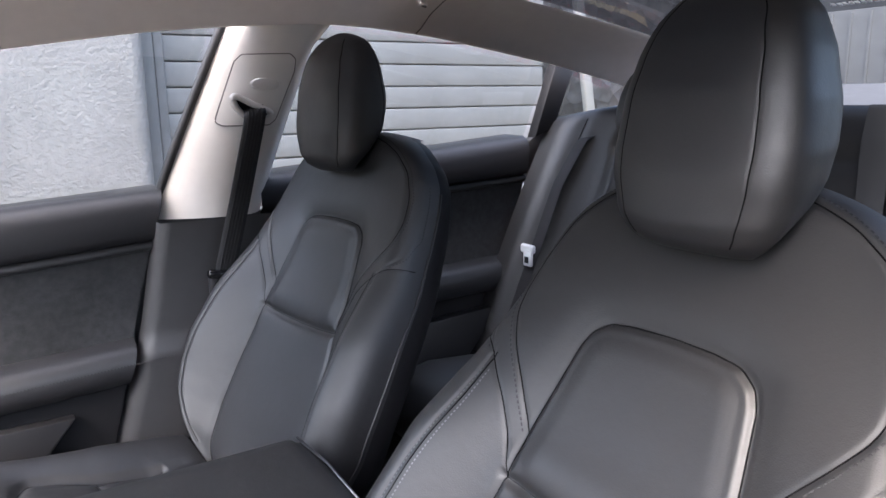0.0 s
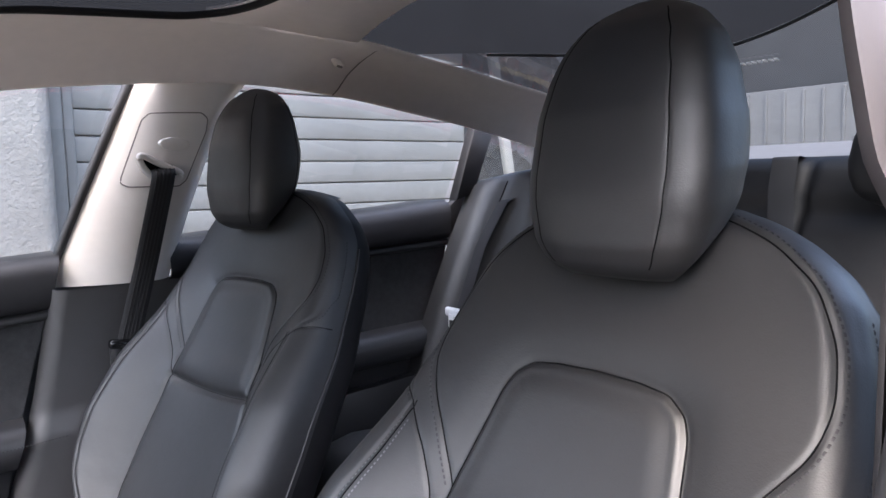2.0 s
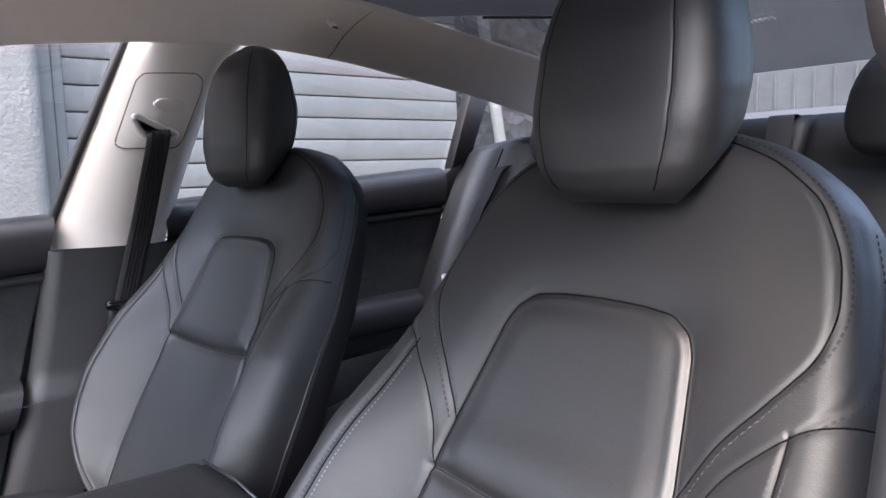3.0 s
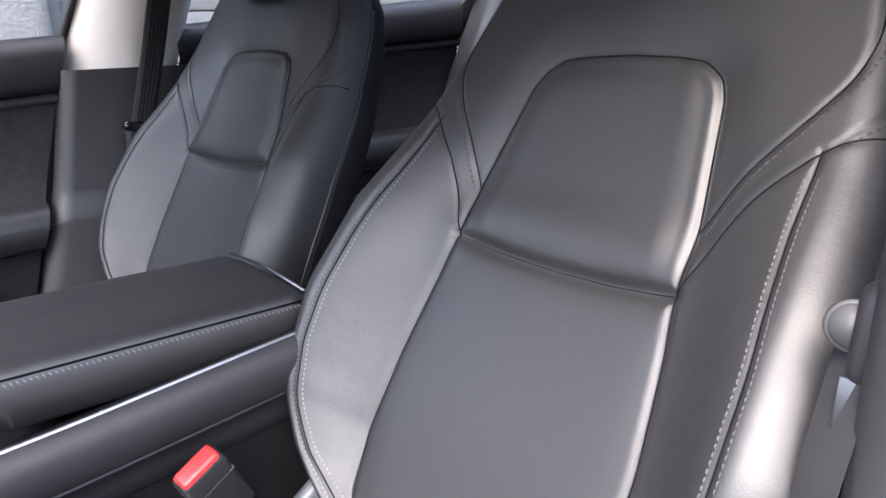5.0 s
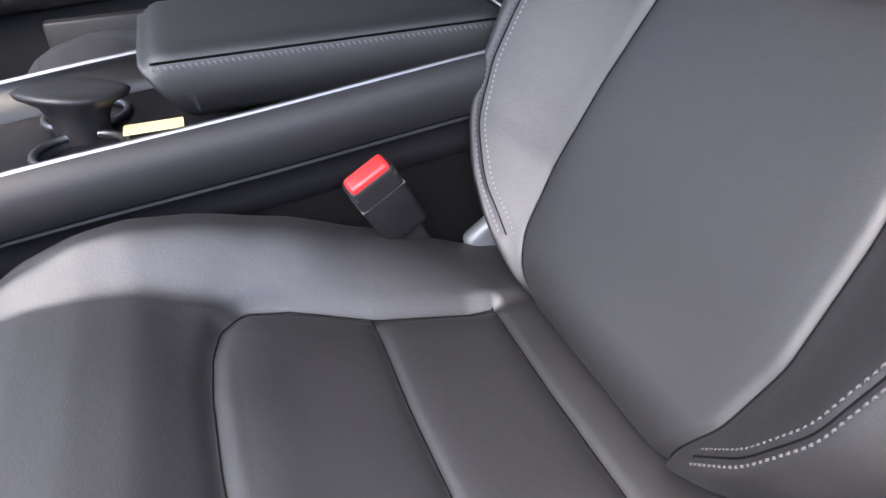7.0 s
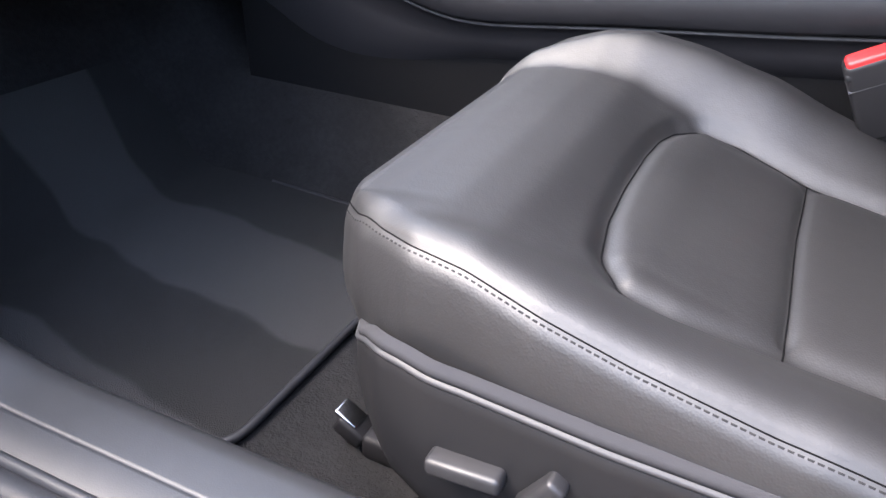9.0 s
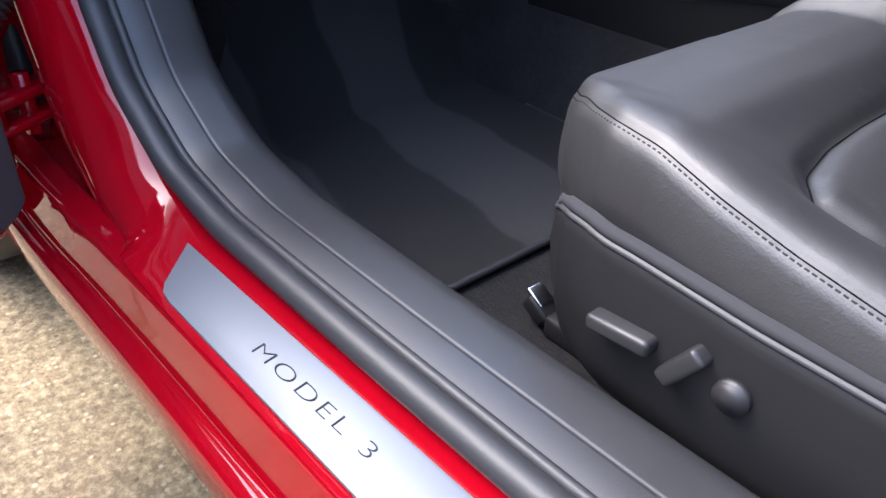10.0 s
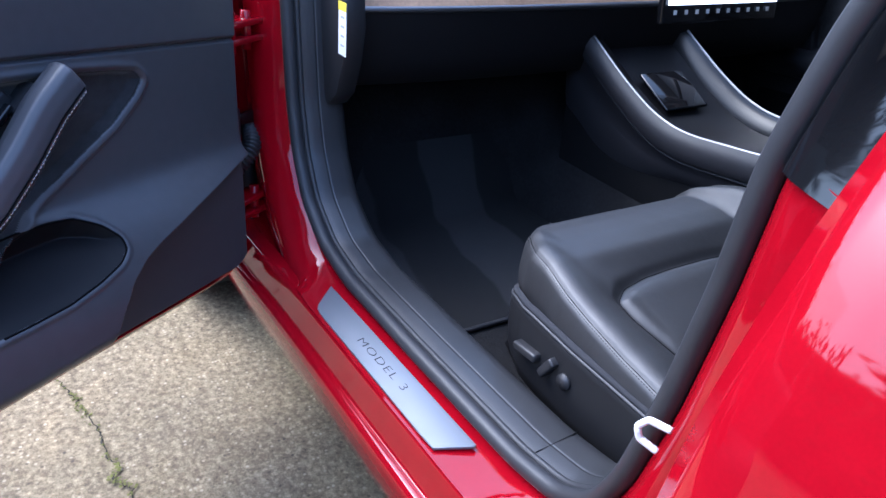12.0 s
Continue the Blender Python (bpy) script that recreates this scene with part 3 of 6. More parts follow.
C_REAR = rounded_line([(-0.016, -0.116), (-0.018, 0), (-0.016, 0.116)], 0.004, 0.02)
C_WING = rounded_line([(0.02, 0.113), (-0.12, 0.121), (-0.19, 0.133), (-0.24, 0.141), (-0.33, 0.160), (-0.375, 0.174), (-0.402, 0.180)], 0.004, 0.03)
C_EDGE = rounded_line([(-0.453, 0.085), (-0.449, 0.122), (-0.440, 0.152)] + [(x, float(CUSH_OUT(x)) - 0.009) for x in (-0.428, -0.415, -0.40, -0.37, -0.34, -0.25, -0.1, 0.0, 0.05)], 0.004, 0.02)


def evened(x, w):
    """The seams reach further out on the door side: the place across the cushion as if both sides were alike."""
    w = np.asarray(w, float)
    return np.where(w < 0, w * np.interp(x, [-0.41, -0.30, -0.22, 0.0], [0.84, 0.79, 0.76, 0.76]), w)


def cushion_width(x, w):
    """Half width of the cushion; it reaches further out on the door side."""
    return np.where(np.asarray(w) < 0, CUSH_OUT(x), CUSH_IN(x))


def cushion_point(x, w):
    x, w = np.asarray(x, float), np.asarray(w, float)
    W = cushion_width(x, w)
    z = CUSH_Z(x)
    wing = np.interp(x, [-0.43, -0.33, -0.24, -0.19, 0.02], [0.15, 0.14, 0.13, 0.122, 0.108])
    a, e = np.abs(w), evened(x, w)
    top = np.where(w < 0, W * 0.84 * np.abs(evened(x, -1.0)) + 0.01, W * 0.84)
    z = z + np.where(w < 0, CUSH_B_OUT(x), CUSH_B(x)) * step_up((np.abs(e) - wing) / (top - wing))
    r = np.where(w < 0, 0.030, 0.024)
    q = ((a - (W - r)) / r).clip(0, 0.9995)
    z = z - r * (1 - np.sqrt(1 - q ** 2))
    outer_a, a, w_true, w = a, np.abs(e), w, e
    inside = step_up((x + 0.256) / 0.02) * step_up((0.128 - a) / 0.02)
    z = z - 0.004 * inside - 0.004 * np.exp(-((x + 0.272) / 0.02) ** 2) * step_up((0.15 - a) / 0.04)
    dip = np.zeros(z.shape)
    for line, deep, wide in ((C_INSERT, 0.0085, 0.0085), (C_MID, 0.0042, 0.0050), (C_REAR, 0.0042, 0.0050)):
        dip = np.maximum(dip, deep * np.exp(-(distance(x, w, line) / wide) ** 2))
    for line, deep, wide in ((C_WING, 0.0018, 0.0110), (C_EDGE, 0.0018, 0.0022)):
        ww = a if line is C_WING else outer_a * CUSH_OUT(x) / W
        dip = np.maximum(dip, deep * np.exp(-(distance(x, ww, line) / wide) ** 2))
    for line, deep, wide in ((C_INSERT, 0.0060, 0.022), (C_MID, 0.0035, 0.015), (C_REAR, 0.0035, 0.015)):
        room = step_up((-0.012 - x) / 0.03) if line is C_INSERT else step_up((0.122 - a) / 0.02)
        dip = dip + deep * room * np.exp(-(distance(x, w, line) / wide) ** 2)
    z = z - dip
    return np.stack([x + 0.008 * step_up((-0.30 - x) / 0.15), w_true, z], -1)


def on_cushion(line, side, off=0.0, straight=False):
    l = np.asarray(line, float)
    t = np.gradient(l, axis=0)
    t /= np.linalg.norm(t, axis=1, keepdims=True) + 1e-9
    l = l + off * np.stack([-t[:, 1], t[:, 0]], 1)
    x, w = l[:, 0], side * l[:, 1]
    if straight:
        w = np.where(w < 0, w / np.abs(evened(x, -1.0)), w)
    elif side > 0:
        w = w * CUSH_IN(x) / CUSH_OUT(x)
    e = 0.003
    n = np.cross(cushion_point(x + e, w) - cushion_point(x - e, w), cushion_point(x, w + e) - cushion_point(x, w - e))
    n /= np.linalg.norm(n, axis=1, keepdims=True) + 1e-12
    n[n[:, 2] < 0] *= -1
    return cushion_point(x, w), n


def headrest_mesh(bottom, height, half, front, back, lean=0.0, n_ring=260, n_up=90, seam=True, shift=0.0):
    """A padded headrest: rounded rings stacked from its bottom, with two upright seams at the corners of its front panel."""
    t = np.r_[0, 0.012, 0.03, np.linspace(0.05, 0.95, n_up), 0.97, 0.985, 0.995, 1.0]
    a = curve([0, 0.03, 0.07, 0.14, 0.25, 0.38, 0.56, 0.73, 0.86, 0.94, 0.98, 1], [0.56, 0.68, 0.79, 0.89, 0.97, 1.0, 0.965, 0.875, 0.735, 0.56, 0.39, 0.12], 0.05)(t) * half
    f = curve([0, 0.04, 0.12, 0.3, 0.6, 0.8, 0.92, 1], [front + 0.030, front + 0.013, front + 0.003, front, front + 0.007, front + 0.020, front + 0.037, front + 0.062], 0.08)(t)
    b = curve([0, 0.05, 0.2, 0.5, 0.8, 0.93, 1], [back - 0.045, back - 0.028, back - 0.010, back, back - 0.010, back - 0.022, back - 0.048], 0.08)(t)
    ang = np.linspace(0, 2 * math.pi, n_ring, endpoint=False)
    P = np.zeros((len(t), n_ring, 3))
    for i in range(len(t)):
        c, d = (f[i] + b[i]) / 2, (b[i] - f[i]) / 2
        cx, sy = np.cos(ang), np.sin(ang)
        e = np.where(cx < 0, 2 / 3.3, 2 / 2.3)
        x = np.sign(cx) * np.abs(cx) ** e
        y = np.sign(sy) * np.abs(sy) ** (2 / 2.8)
        if seam:
            g = np.exp(-((np.abs(y) - 0.70) / 0.014) ** 2) * (cx < 0) * 0.009 * step_up(t[i] / 0.05) * step_up((0.97 - t[i]) / 0.1)
            edge = np.exp(-((np.abs(x - 0.45)) / 0.030) ** 2) * (np.abs(y) > 0.4) * 0.010
        else:
            g, edge = 0, 0
        k = 1 - g - edge
        P[i, :, 0] = c + d * x * k + lean * t[i]
        P[i, :, 1] = a[i] * y * k + shift
        P[i, :, 2] = bottom + height * t[i] + 0.040 * ((x + 0.35) / 1.35).clip(0, 1) * (1 - t[i]) ** 2.5
    lines = []
    if seam:
        cx, sy = np.cos(ang), np.sin(ang)
        y = np.sign(sy) * np.abs(sy) ** (2 / 2.8)
        x = np.sign(cx) * np.abs(cx) ** (2 / 2.3)
        for side in (1, -1):
            for score in (np.abs(y - side * 0.70) + 9 * (cx > 0), np.abs(x - 0.45) + 9 * ((cx < 0) | (side * sy < 0))):
                k = int(np.argmin(score))
                lines.append(P[3:-4, k] + (P[3:-4, k] - P[3:-4].mean(1)) * 0.001)
    return sheet(P, close_v=True, caps=True), lines


def front_seat():
    seat = thing("front_seat", (0, SEAT_Y[0], FLOOR), "black leather front car seat with stitched bolsters and headrest", "car seat", "front seats")
    base = (0, 0, FLOOR)
    # backrest: front face and shell in one grid of rings, then cut along its seams
    s = np.r_[-0.02, -0.015, np.linspace(-0.01, 0.60, 290), np.linspace(0.603, 0.652, 24)]
    f = np.linspace(-1, 1, 261)
    f = 0.75 * f + 0.25 * np.sin(f * math.pi / 2)
    S, F = np.meshgrid(s, f, indexing="ij")
    front = back_point(F * BACK_W(S), S)
    k = np.linspace(0, math.pi, 30)[1:-1]
    lean = np.interp(s, _s, _lean)
    edge = front[:, -1]
    back = np.zeros((len(s), len(k), 3))
    for i in range(len(s)):
        depth = BACK_DEPTH(s[i])
        w = BACK_W(s[i]) * np.sign(np.cos(k)) * np.abs(np.cos(k)) ** 0.35
        d = depth * np.abs(np.sin(k)) ** 0.6
        back[i, :, 0] = edge[i, 0] + math.cos(lean[i]) * d
        back[i, :, 1] = w
        back[i, :, 2] = edge[i, 2] - math.sin(lean[i]) * d
    ring = np.concatenate([front, back], 1)
    nf = len(f)
    sc, wc = (S[:-1, :-1] + S[1:, 1:]) / 2, ((F * BACK_W(S))[:-1, :-1] + (F * BACK_W(S))[1:, 1:]) / 2
    a = np.abs(wc)
    shoulder_low = np.interp(a, [0.119, 0.138, 0.160, 0.178, 0.20, 0.236], [0.345, 0.39, 0.40, 0.405, 0.412, 0.43])
    wedge = np.interp(a, [0.122, 0.14, 0.157, 0.2, 0.236], [0.30, 0.339, 0.367, 0.412, 0.43])
    region = np.zeros((ring.shape[0] - 1, ring.shape[1]), int)
    r = np.zeros(sc.shape, int)
    r[(sc < 0.2925) & (a < INSERT(sc))] = 1
    r[(sc >= 0.2925) & (sc < 0.4845) & (a < INSERT(sc)) & (distance(wc, sc, SEAM_INSERT) < 0.3)] = 2
    bol = (sc < wedge) & (a >= INSERT(sc)) & (a < 0.84 * BACK_W(sc))
    r[bol & (wc > 0)] = 3
    r[bol & (wc < 0)] = 4
    region[:, : nf - 1] = r
    region[:, nf: nf + len(k) - 1] = 5
    pieces = split(ring, True, region, ["backrest", "lower_insert", "upper_insert", "bolster_a", "bolster_b", "shell"])
    backrest = part("backrest", pieces["backrest"], LEATHER, seat, base=base)
    part("lower_insert", pieces["lower_insert"], LEATHER, backrest, base=base)
    part("upper_insert", pieces["upper_insert"], LEATHER, backrest, base=base)
    part("bolster", pieces["bolster_a"], LEATHER, backrest, base=base)
    part("bolster", pieces["bolster_b"], LEATHER, backrest, base=base)
    part("back_shell", pieces["shell"], SHIELD, backrest, "black plastic back shell", base=base)
    for side in (1, -1):
        for off in (0.0046, -0.0046):
            crest = SEAM_CREST[5:] - [0.006 * (side > 0), 0]
            # inner side takes a paler thread colour to make up for its weak light
            part("stitching", stitches(*on_back(crest, side, off), 0.0036, 0.0012, 0.0008), PALE_THREAD if side > 0 else THREAD, backrest, "grey double stitching", base=base)
        part("stitching", stitches(*on_back(SEAM_SHOULDER, side, 0.0062)), DARK_THREAD, backrest, "dark grey stitching", base=base)
        part("stitching", stitches(*on_back(SEAM_SIDE, side, -0.005)), DARK_THREAD, backrest, "dark grey stitching", base=base)
    for line, width, lift in ((SEAM_INSERT, 0.0010, 0.0009), (SEAM_ACROSS, 0.0006, 0.0007)):
        part("seam", seam(*on_back(line, 1), width, lift), SEAM, backrest, base=base)
    for side in (1, -1):
        for line in (SEAM_LOW, SEAM_SHOULDER, SEAM_WEDGE, SEAM_CREST):
            at = line - [0.006, 0] if line is SEAM_CREST and side > 0 else line
            part("seam", seam(*on_back(at, side)), SEAM, backrest, base=base)
    # side piping along the shell's edge, coloured lighter to draw its edge highlight
    q = np.linspace(0.06, 0.56, 90)
    for side in (1, -1):
        ln = np.interp(q, _s, _lean)
        e = back_point(side * BACK_W(q) * 0.999, q)
        e = e + np.stack([np.cos(ln) * 0.026, np.full(len(q), side * 0.001), -np.sin(ln) * 0.026], 1)
        part("piping", tube(e, 0.0022, 6), LEATHER_SIDE, backrest, base=base)
    me, lines = headrest_mesh(1.001, 0.233, 0.097, 0.224, 0.345, 0.014, shift=-0.011)
    rest = part("headrest", me, LEATHER, seat, base=base)
    for l in lines:
        part("seam", tube(l, 0.0007, 5), SEAM, rest, base=base)
    for y in (-0.05, 0.05):
        part("headrest_post", tube([(0.30, y, 1.02), (0.285, y, 0.96), (0.27, y, 0.90)], 0.006, 10), STEEL, seat, base=base)
    # cushion
    x = np.r_[-0.457, -0.4555, np.linspace(-0.453, 0.06, 204)]
    f = np.linspace(-1, 1, 221)
    f = 0.75 * f + 0.25 * np.sin(f * math.pi / 2)
    X, F = np.meshgrid(x, f, indexing="ij")
    top = cushion_point(X, F * cushion_width(X, F))
    k = np.linspace(0, 1, 14)[1:]
    under = np.zeros((len(x), 2 * len(k), 3))
    low = curve([-0.457, -0.42, -0.38, 0.06], [0.435, 0.42, 0.42, 0.41], 0.03)(x)
    for i in range(len(x)):
        for side in (1, -1):
            zt = top[i, -1 if side > 0 else 0, 2]
            w = float(cushion_width(x[i], side)) + 0.004 * np.sin(k * math.pi)
            half = np.stack([np.full(len(k), top[i, 0, 0]), side * (w - 0.02 * k ** 3), zt + (low[i] - zt) * k], 1)
            if side > 0:
                under[i, : len(k)] = half
            else:
                under[i, len(k):] = half[::-1]
    ring = np.concatenate([top, under], 1)
    sc = (X[:-1, :-1] + X[1:, 1:]) / 2
    WX = F * cushion_width(X, F)
    wc = (WX[:-1, :-1] + WX[1:, 1:]) / 2
    a = np.abs(evened(sc, wc))
    r = np.zeros(sc.shape, int)
    front_edge = np.interp(a, [0, 0.03, 0.075, 0.112, 0.132], [-0.256, -0.256, -0.253, -0.245, -0.21])
    side_edge = np.interp(sc, [-0.225, -0.19, -0.12, -0.016, 0.02], [0.132, 0.132, 0.120, 0.114, 0.113])
    r[(sc > front_edge) & (a < side_edge) & (sc < -0.1255)] = 1
    r[(sc >= -0.1255) & (a < side_edge) & (sc < -0.017)] = 2
    r[(sc >= -0.017) & (a < side_edge)] = 3
    wing = np.interp(sc, [-0.43, -0.39, -0.33, -0.24, -0.19, -0.12, 0.02], [0.184, 0.178, 0.160, 0.141, 0.133, 0.121, 0.113])
    r[(a > wing) & (wc > 0)] = 4
    r[(a > wing) & (wc < 0)] = 5
    region = np.zeros((ring.shape[0] - 1, ring.shape[1]), int)
    region[:, : len(f) - 1] = r
    pieces = split(ring, True, region, ["cushion", "front_insert", "rear_insert", "bite_strip", "bolster_a", "bolster_b"])
    cushion = part("cushion", pieces["cushion"], LEATHER, seat, base=base)
    for name in ("front_insert", "rear_insert", "bite_strip"):
        part(name, pieces[name], LEATHER, cushion, base=base)
    part("bolster", pieces["bolster_a"], LEATHER, cushion, base=base)
    part("bolster", pieces["bolster_b"], LEATHER, cushion, base=base)
    for side in (1, -1):
        part("stitching", stitches(*on_cushion(C_EDGE, side, 0.0028), 0.0034, 0.0012, 0.0006), SEAM_THREAD, cushion, "dark grey stitching", base=base)
    for line in (C_INSERT, C_MID, C_REAR):
        part("seam", seam(*on_cushion(line, -1, straight=True)), SEAM, cushion, base=base)
    for side in (1, -1):
        part("seam", seam(*on_cushion(C_EDGE, side), 0.0007), SEAM, cushion, base=base)
    # front face of the cushion closes the rings
    ring0 = ring[0]
    part("front_panel", mesh(ring0, [tuple(range(len(ring0)))]), LEATHER_SIDE, cushion, base=base)
    # plastic side shields, switches, rails
    for side in (-1, 1):
        plan = rounded_line([(-0.402, 0.10), (-0.403, 0.15), (-0.397, 0.196), (-0.381, 0.230), (-0.350, 0.257), (-0.31, 0.268), (-0.2, 0.272), (-0.05, 0.271), (0.06, 0.266), (0.115, 0.254)], 0.006, 0.02)
        if side > 0:
            plan[:, 1] = np.minimum(plan[:, 1] * 0.8, 0.206)
        px = plan[:, 0]
        top_z = np.interp(px, [-0.402, -0.38, -0.369, -0.352, -0.33, -0.285, -0.2, -0.05, 0.06, 0.115], [0.440, 0.450, 0.459, 0.468, 0.470, 0.470, 0.467, 0.464, 0.473, 0.50])
        low_z = np.interp(px, [-0.404, -0.39, -0.36, -0.30, -0.2, -0.05, 0.06, 0.115], [0.405, 0.385, 0.362, 0.342, 0.335, 0.335, 0.40, 0.47])
        tn = np.gradient(plan, axis=0)
        tn /= np.linalg.norm(tn, axis=1, keepdims=True)
        out = np.stack([-tn[:, 1], tn[:, 0]], 1)
        P = []
        for k, (o, f) in enumerate(((-0.016, 1.0), (-0.004, 1.0), (0.0, 0.975), (0.001, 0.9), (0.0015, 0.6), (-0.002, 0.25), (-0.008, 0.06), (-0.014, 0.0), (-0.03, 0.0))):
            q = plan + out * o
            P.append(np.stack([q[:, 0], side * q[:, 1], low_z + (top_z - low_z) * f], 1))
        shield = part("side_shield", sheet(np.stack(P, 1)), SEATBASE, seat, "black plastic seat base shield", base=base)
        lip = np.stack([plan[:, 0], side * plan[:, 1], top_z + 0.001], 1)
        if side < 0:
            cut = lip[14:]
            way = np.stack([out[14:, 0], side * out[14:, 1], np.zeros(len(cut))], 1)
            strip = np.stack([cut + way * a + [0, 0, b] for a, b in ((-0.002, -0.0030), (0.0012, -0.0028), (0.0018, -0.0012), (0.0014, 0.0006), (-0.002, 0.0016))], 1)
            part("trim_strip", sheet(strip), material("satin_grey_trim", (0.030, 0.030, 0.0325), 0.55), shield, "satin grey trim strip", base=base)
            band = np.stack([cut + way * a + [0, 0, b] for a, b in ((-0.004, 0.0008), (-0.0005, 0.0016), (-0.0005, 0.0045), (-0.001, 0.0075), (-0.008, 0.0085))], 1)
            part("fabric_band", sheet(band), FABRIC, shield, "grey woven band", base=base)
            part("seat_switch", block((0.050, 0.024, 0.013), (-0.278, -0.272, 0.4185), 0.004, 3, (0, -6, 0)), PLASTIC, shield, "black plastic seat adjuster bar", base=base)
            part("seat_switch", block((0.014, 0.020, 0.040), (-0.231, -0.274, 0.4225), 0.004, 3, (0, 32, 0)), PLASTIC, shield, "black plastic backrest adjuster", base=base)
            bm = bmesh.new()
            bmesh.ops.create_cone(bm, cap_ends=True, segments=36, radius1=0.0122, radius2=0.0115, depth=0.010)
            bmesh.ops.bevel(bm, geom=[e for e in bm.edges if e.calc_face_angle() > 0.5], offset=0.0015, segments=2, affect="EDGES")
            bm.transform(pose(-0.198, -0.275, 0.421, 90, 0, 0))
            me = bpy.data.meshes.new("disc")
            bm.to_mesh(me)
            bm.free()
            me.shade_smooth()
            part("seat_switch", me, PLASTIC, shield, "round black plastic lumbar switch", base=base)
    for y in (-0.172, 0.162):
        part("seat_rail", block((0.58, 0.03, 0.024), (-0.12, y, 0.292), 0.005), SHIELD, seat, base=base)
        part("rail_end", block((0.030, 0.026, 0.018), (-0.424, y, 0.298), 0.004, turn=(0, 30, 0)), SHIELD, seat, base=base)
        part("rail_cap", block((0.024, 0.020, 0.005), (-0.428, y, 0.310), 0.002, turn=(0, 30, 0)), STEEL, seat, "bright steel rail end", base=base)
    part("seat_pan", block((0.40, 0.40, 0.09), (-0.15, 0, 0.37), 0.02), SHIELD, seat, base=base)
    part("recliner_cover", block((0.10, 0.02, 0.09), (0.055, 0.205, 0.475), 0.012, 3, (0, -35, 0)), ALU, seat, "bright recliner bracket", base=base)
    return seat


near_seat = front_seat()
far_seat = copy_thing(near_seat, pose(0.040, SEAT_Y[1] - 0.008, FLOOR - 0.002, 0, 0, 8) @ Matrix.Diagonal((1, -1, 1, 1)))
# its backrest stands a little more upright
for ob in far_seat.children:
    if ob.name.startswith(("backrest", "headrest")):
        ob.matrix_basis = pose(0, 0, 0.22, 0, -3.1, 0) @ pose(0, 0, -0.22) @ ob.matrix_basis
    elif ob.name.startswith("cushion"):
        ob.matrix_basis = pose(-0.05, 0, 0.02) @ ob.matrix_basis

# ---- car shell ----
YC = 0.013
car = thing("car_body", (0, 0, 0), "red car body with its left front door wide open", "car", kind="structure")

OPENING = rounded_line([(-0.915, 1.12), (-0.89, 1.0), (-0.865, 0.8), (-0.845, 0.62), (-0.82, 0.53), (-0.775, 0.455), (-0.70, 0.402), (-0.61, 0.383), (-0.4, 0.38), (-0.15, 0.38), (-0.07, 0.392), (-0.02, 0.43), (0.005, 0.49),
                        (0.03, 0.6), (0.05, 0.74), (0.06, 0.85), (0.085, 0.95), (0.125, 1.05), (0.16, 1.15), (0.19, 1.24)], 0.012, 0.07)


def run_out(x):
    """The sill narrows a little towards the front."""
    return 0.028 * (np.clip(x, -0.78, -0.02) + 0.41)


def frame_strip(section_front, section_sill, section_rear, above=None, below=None):
    """A strip that follows the door opening; sections of (y, outward) that change from the front pillar over the sill to the rear pillar."""
    t = np.gradient(OPENING, axis=0)
    t /= np.linalg.norm(t, axis=1, keepdims=True)
    n = np.stack([t[:, 1], -t[:, 0]], 1)
    x, z = OPENING[:, 0], OPENING[:, 1]
    sf = step_up((-0.62 - x) / 0.15)[:, None, None]
    sr = step_up((x + 0.13) / 0.12)[:, None, None]
    a, b, c = (np.asarray(k, float)[None] for k in (section_front, section_sill, section_rear))
    s = b * (1 - sf) * (1 - sr) + a * sf + c * sr
    P = np.zeros((len(x), s.shape[1], 3))
    P[:, :, 0] = x[:, None] + s[:, :, 1] * n[:, None, 0]
    P[:, :, 2] = z[:, None] + s[:, :, 1] * n[:, None, 1]
    P[:, :, 1] = s[:, :, 0] + run_out(x)[:, None]
    if above is not None:
        # the upper pillar leans inward with the glass
        P[:, :, 1] += 0.30 * (z - above)[:, None] * step_up((s[:, :, 1] - 0.012) / 0.03)
        P = P[(z > above) & (x > 0)]
    if below is not None:
        P = P[(z < below) | (x < -0.4)]
    return sheet(P)


# inner trim, seal and painted flange round the near front door
trim = frame_strip([(-0.640, 0.10), (-0.647, 0.020), (-0.652, 0.006), (-0.660, -0.001), (-0.672, -0.003), (-0.698, -0.0035), (-0.7005, -0.0035), (-0.7015, -0.0026), (-0.7025, -0.0035), (-0.705, -0.0035), (-0.728, -0.002), (-0.734, 0.001), (-0.738, 0.012)],
                   [(-0.640, 0.10), (-0.644, 0.020), (-0.648, 0.006), (-0.656, -0.001), (-0.668, -0.0035), (-0.697, -0.004), (-0.6995, -0.004), (-0.7005, -0.0031), (-0.7015, -0.004), (-0.704, -0.004), (-0.728, -0.003), (-0.734, 0.0), (-0.738, 0.012)],
                   [(-0.640, 0.10), (-0.647, 0.020), (-0.652, 0.006), (-0.660, -0.001), (-0.672, -0.003), (-0.698, -0.0035), (-0.7005, -0.0035), (-0.7015, -0.0026), (-0.7025, -0.0035), (-0.705, -0.0035), (-0.728, -0.002), (-0.734, 0.001), (-0.738, 0.012)])
part("sill_trim", trim, SILL, car, "black plastic sill trim")
ring = [(-0.747 + 0.0125 * math.cos(a), 0.004 - 0.0115 * math.sin(a)) for a in np.linspace(0, 2 * math.pi, 16)]
part("door_seal", frame_strip(ring, ring, ring), RUBBER, car, "black rubber door seal")
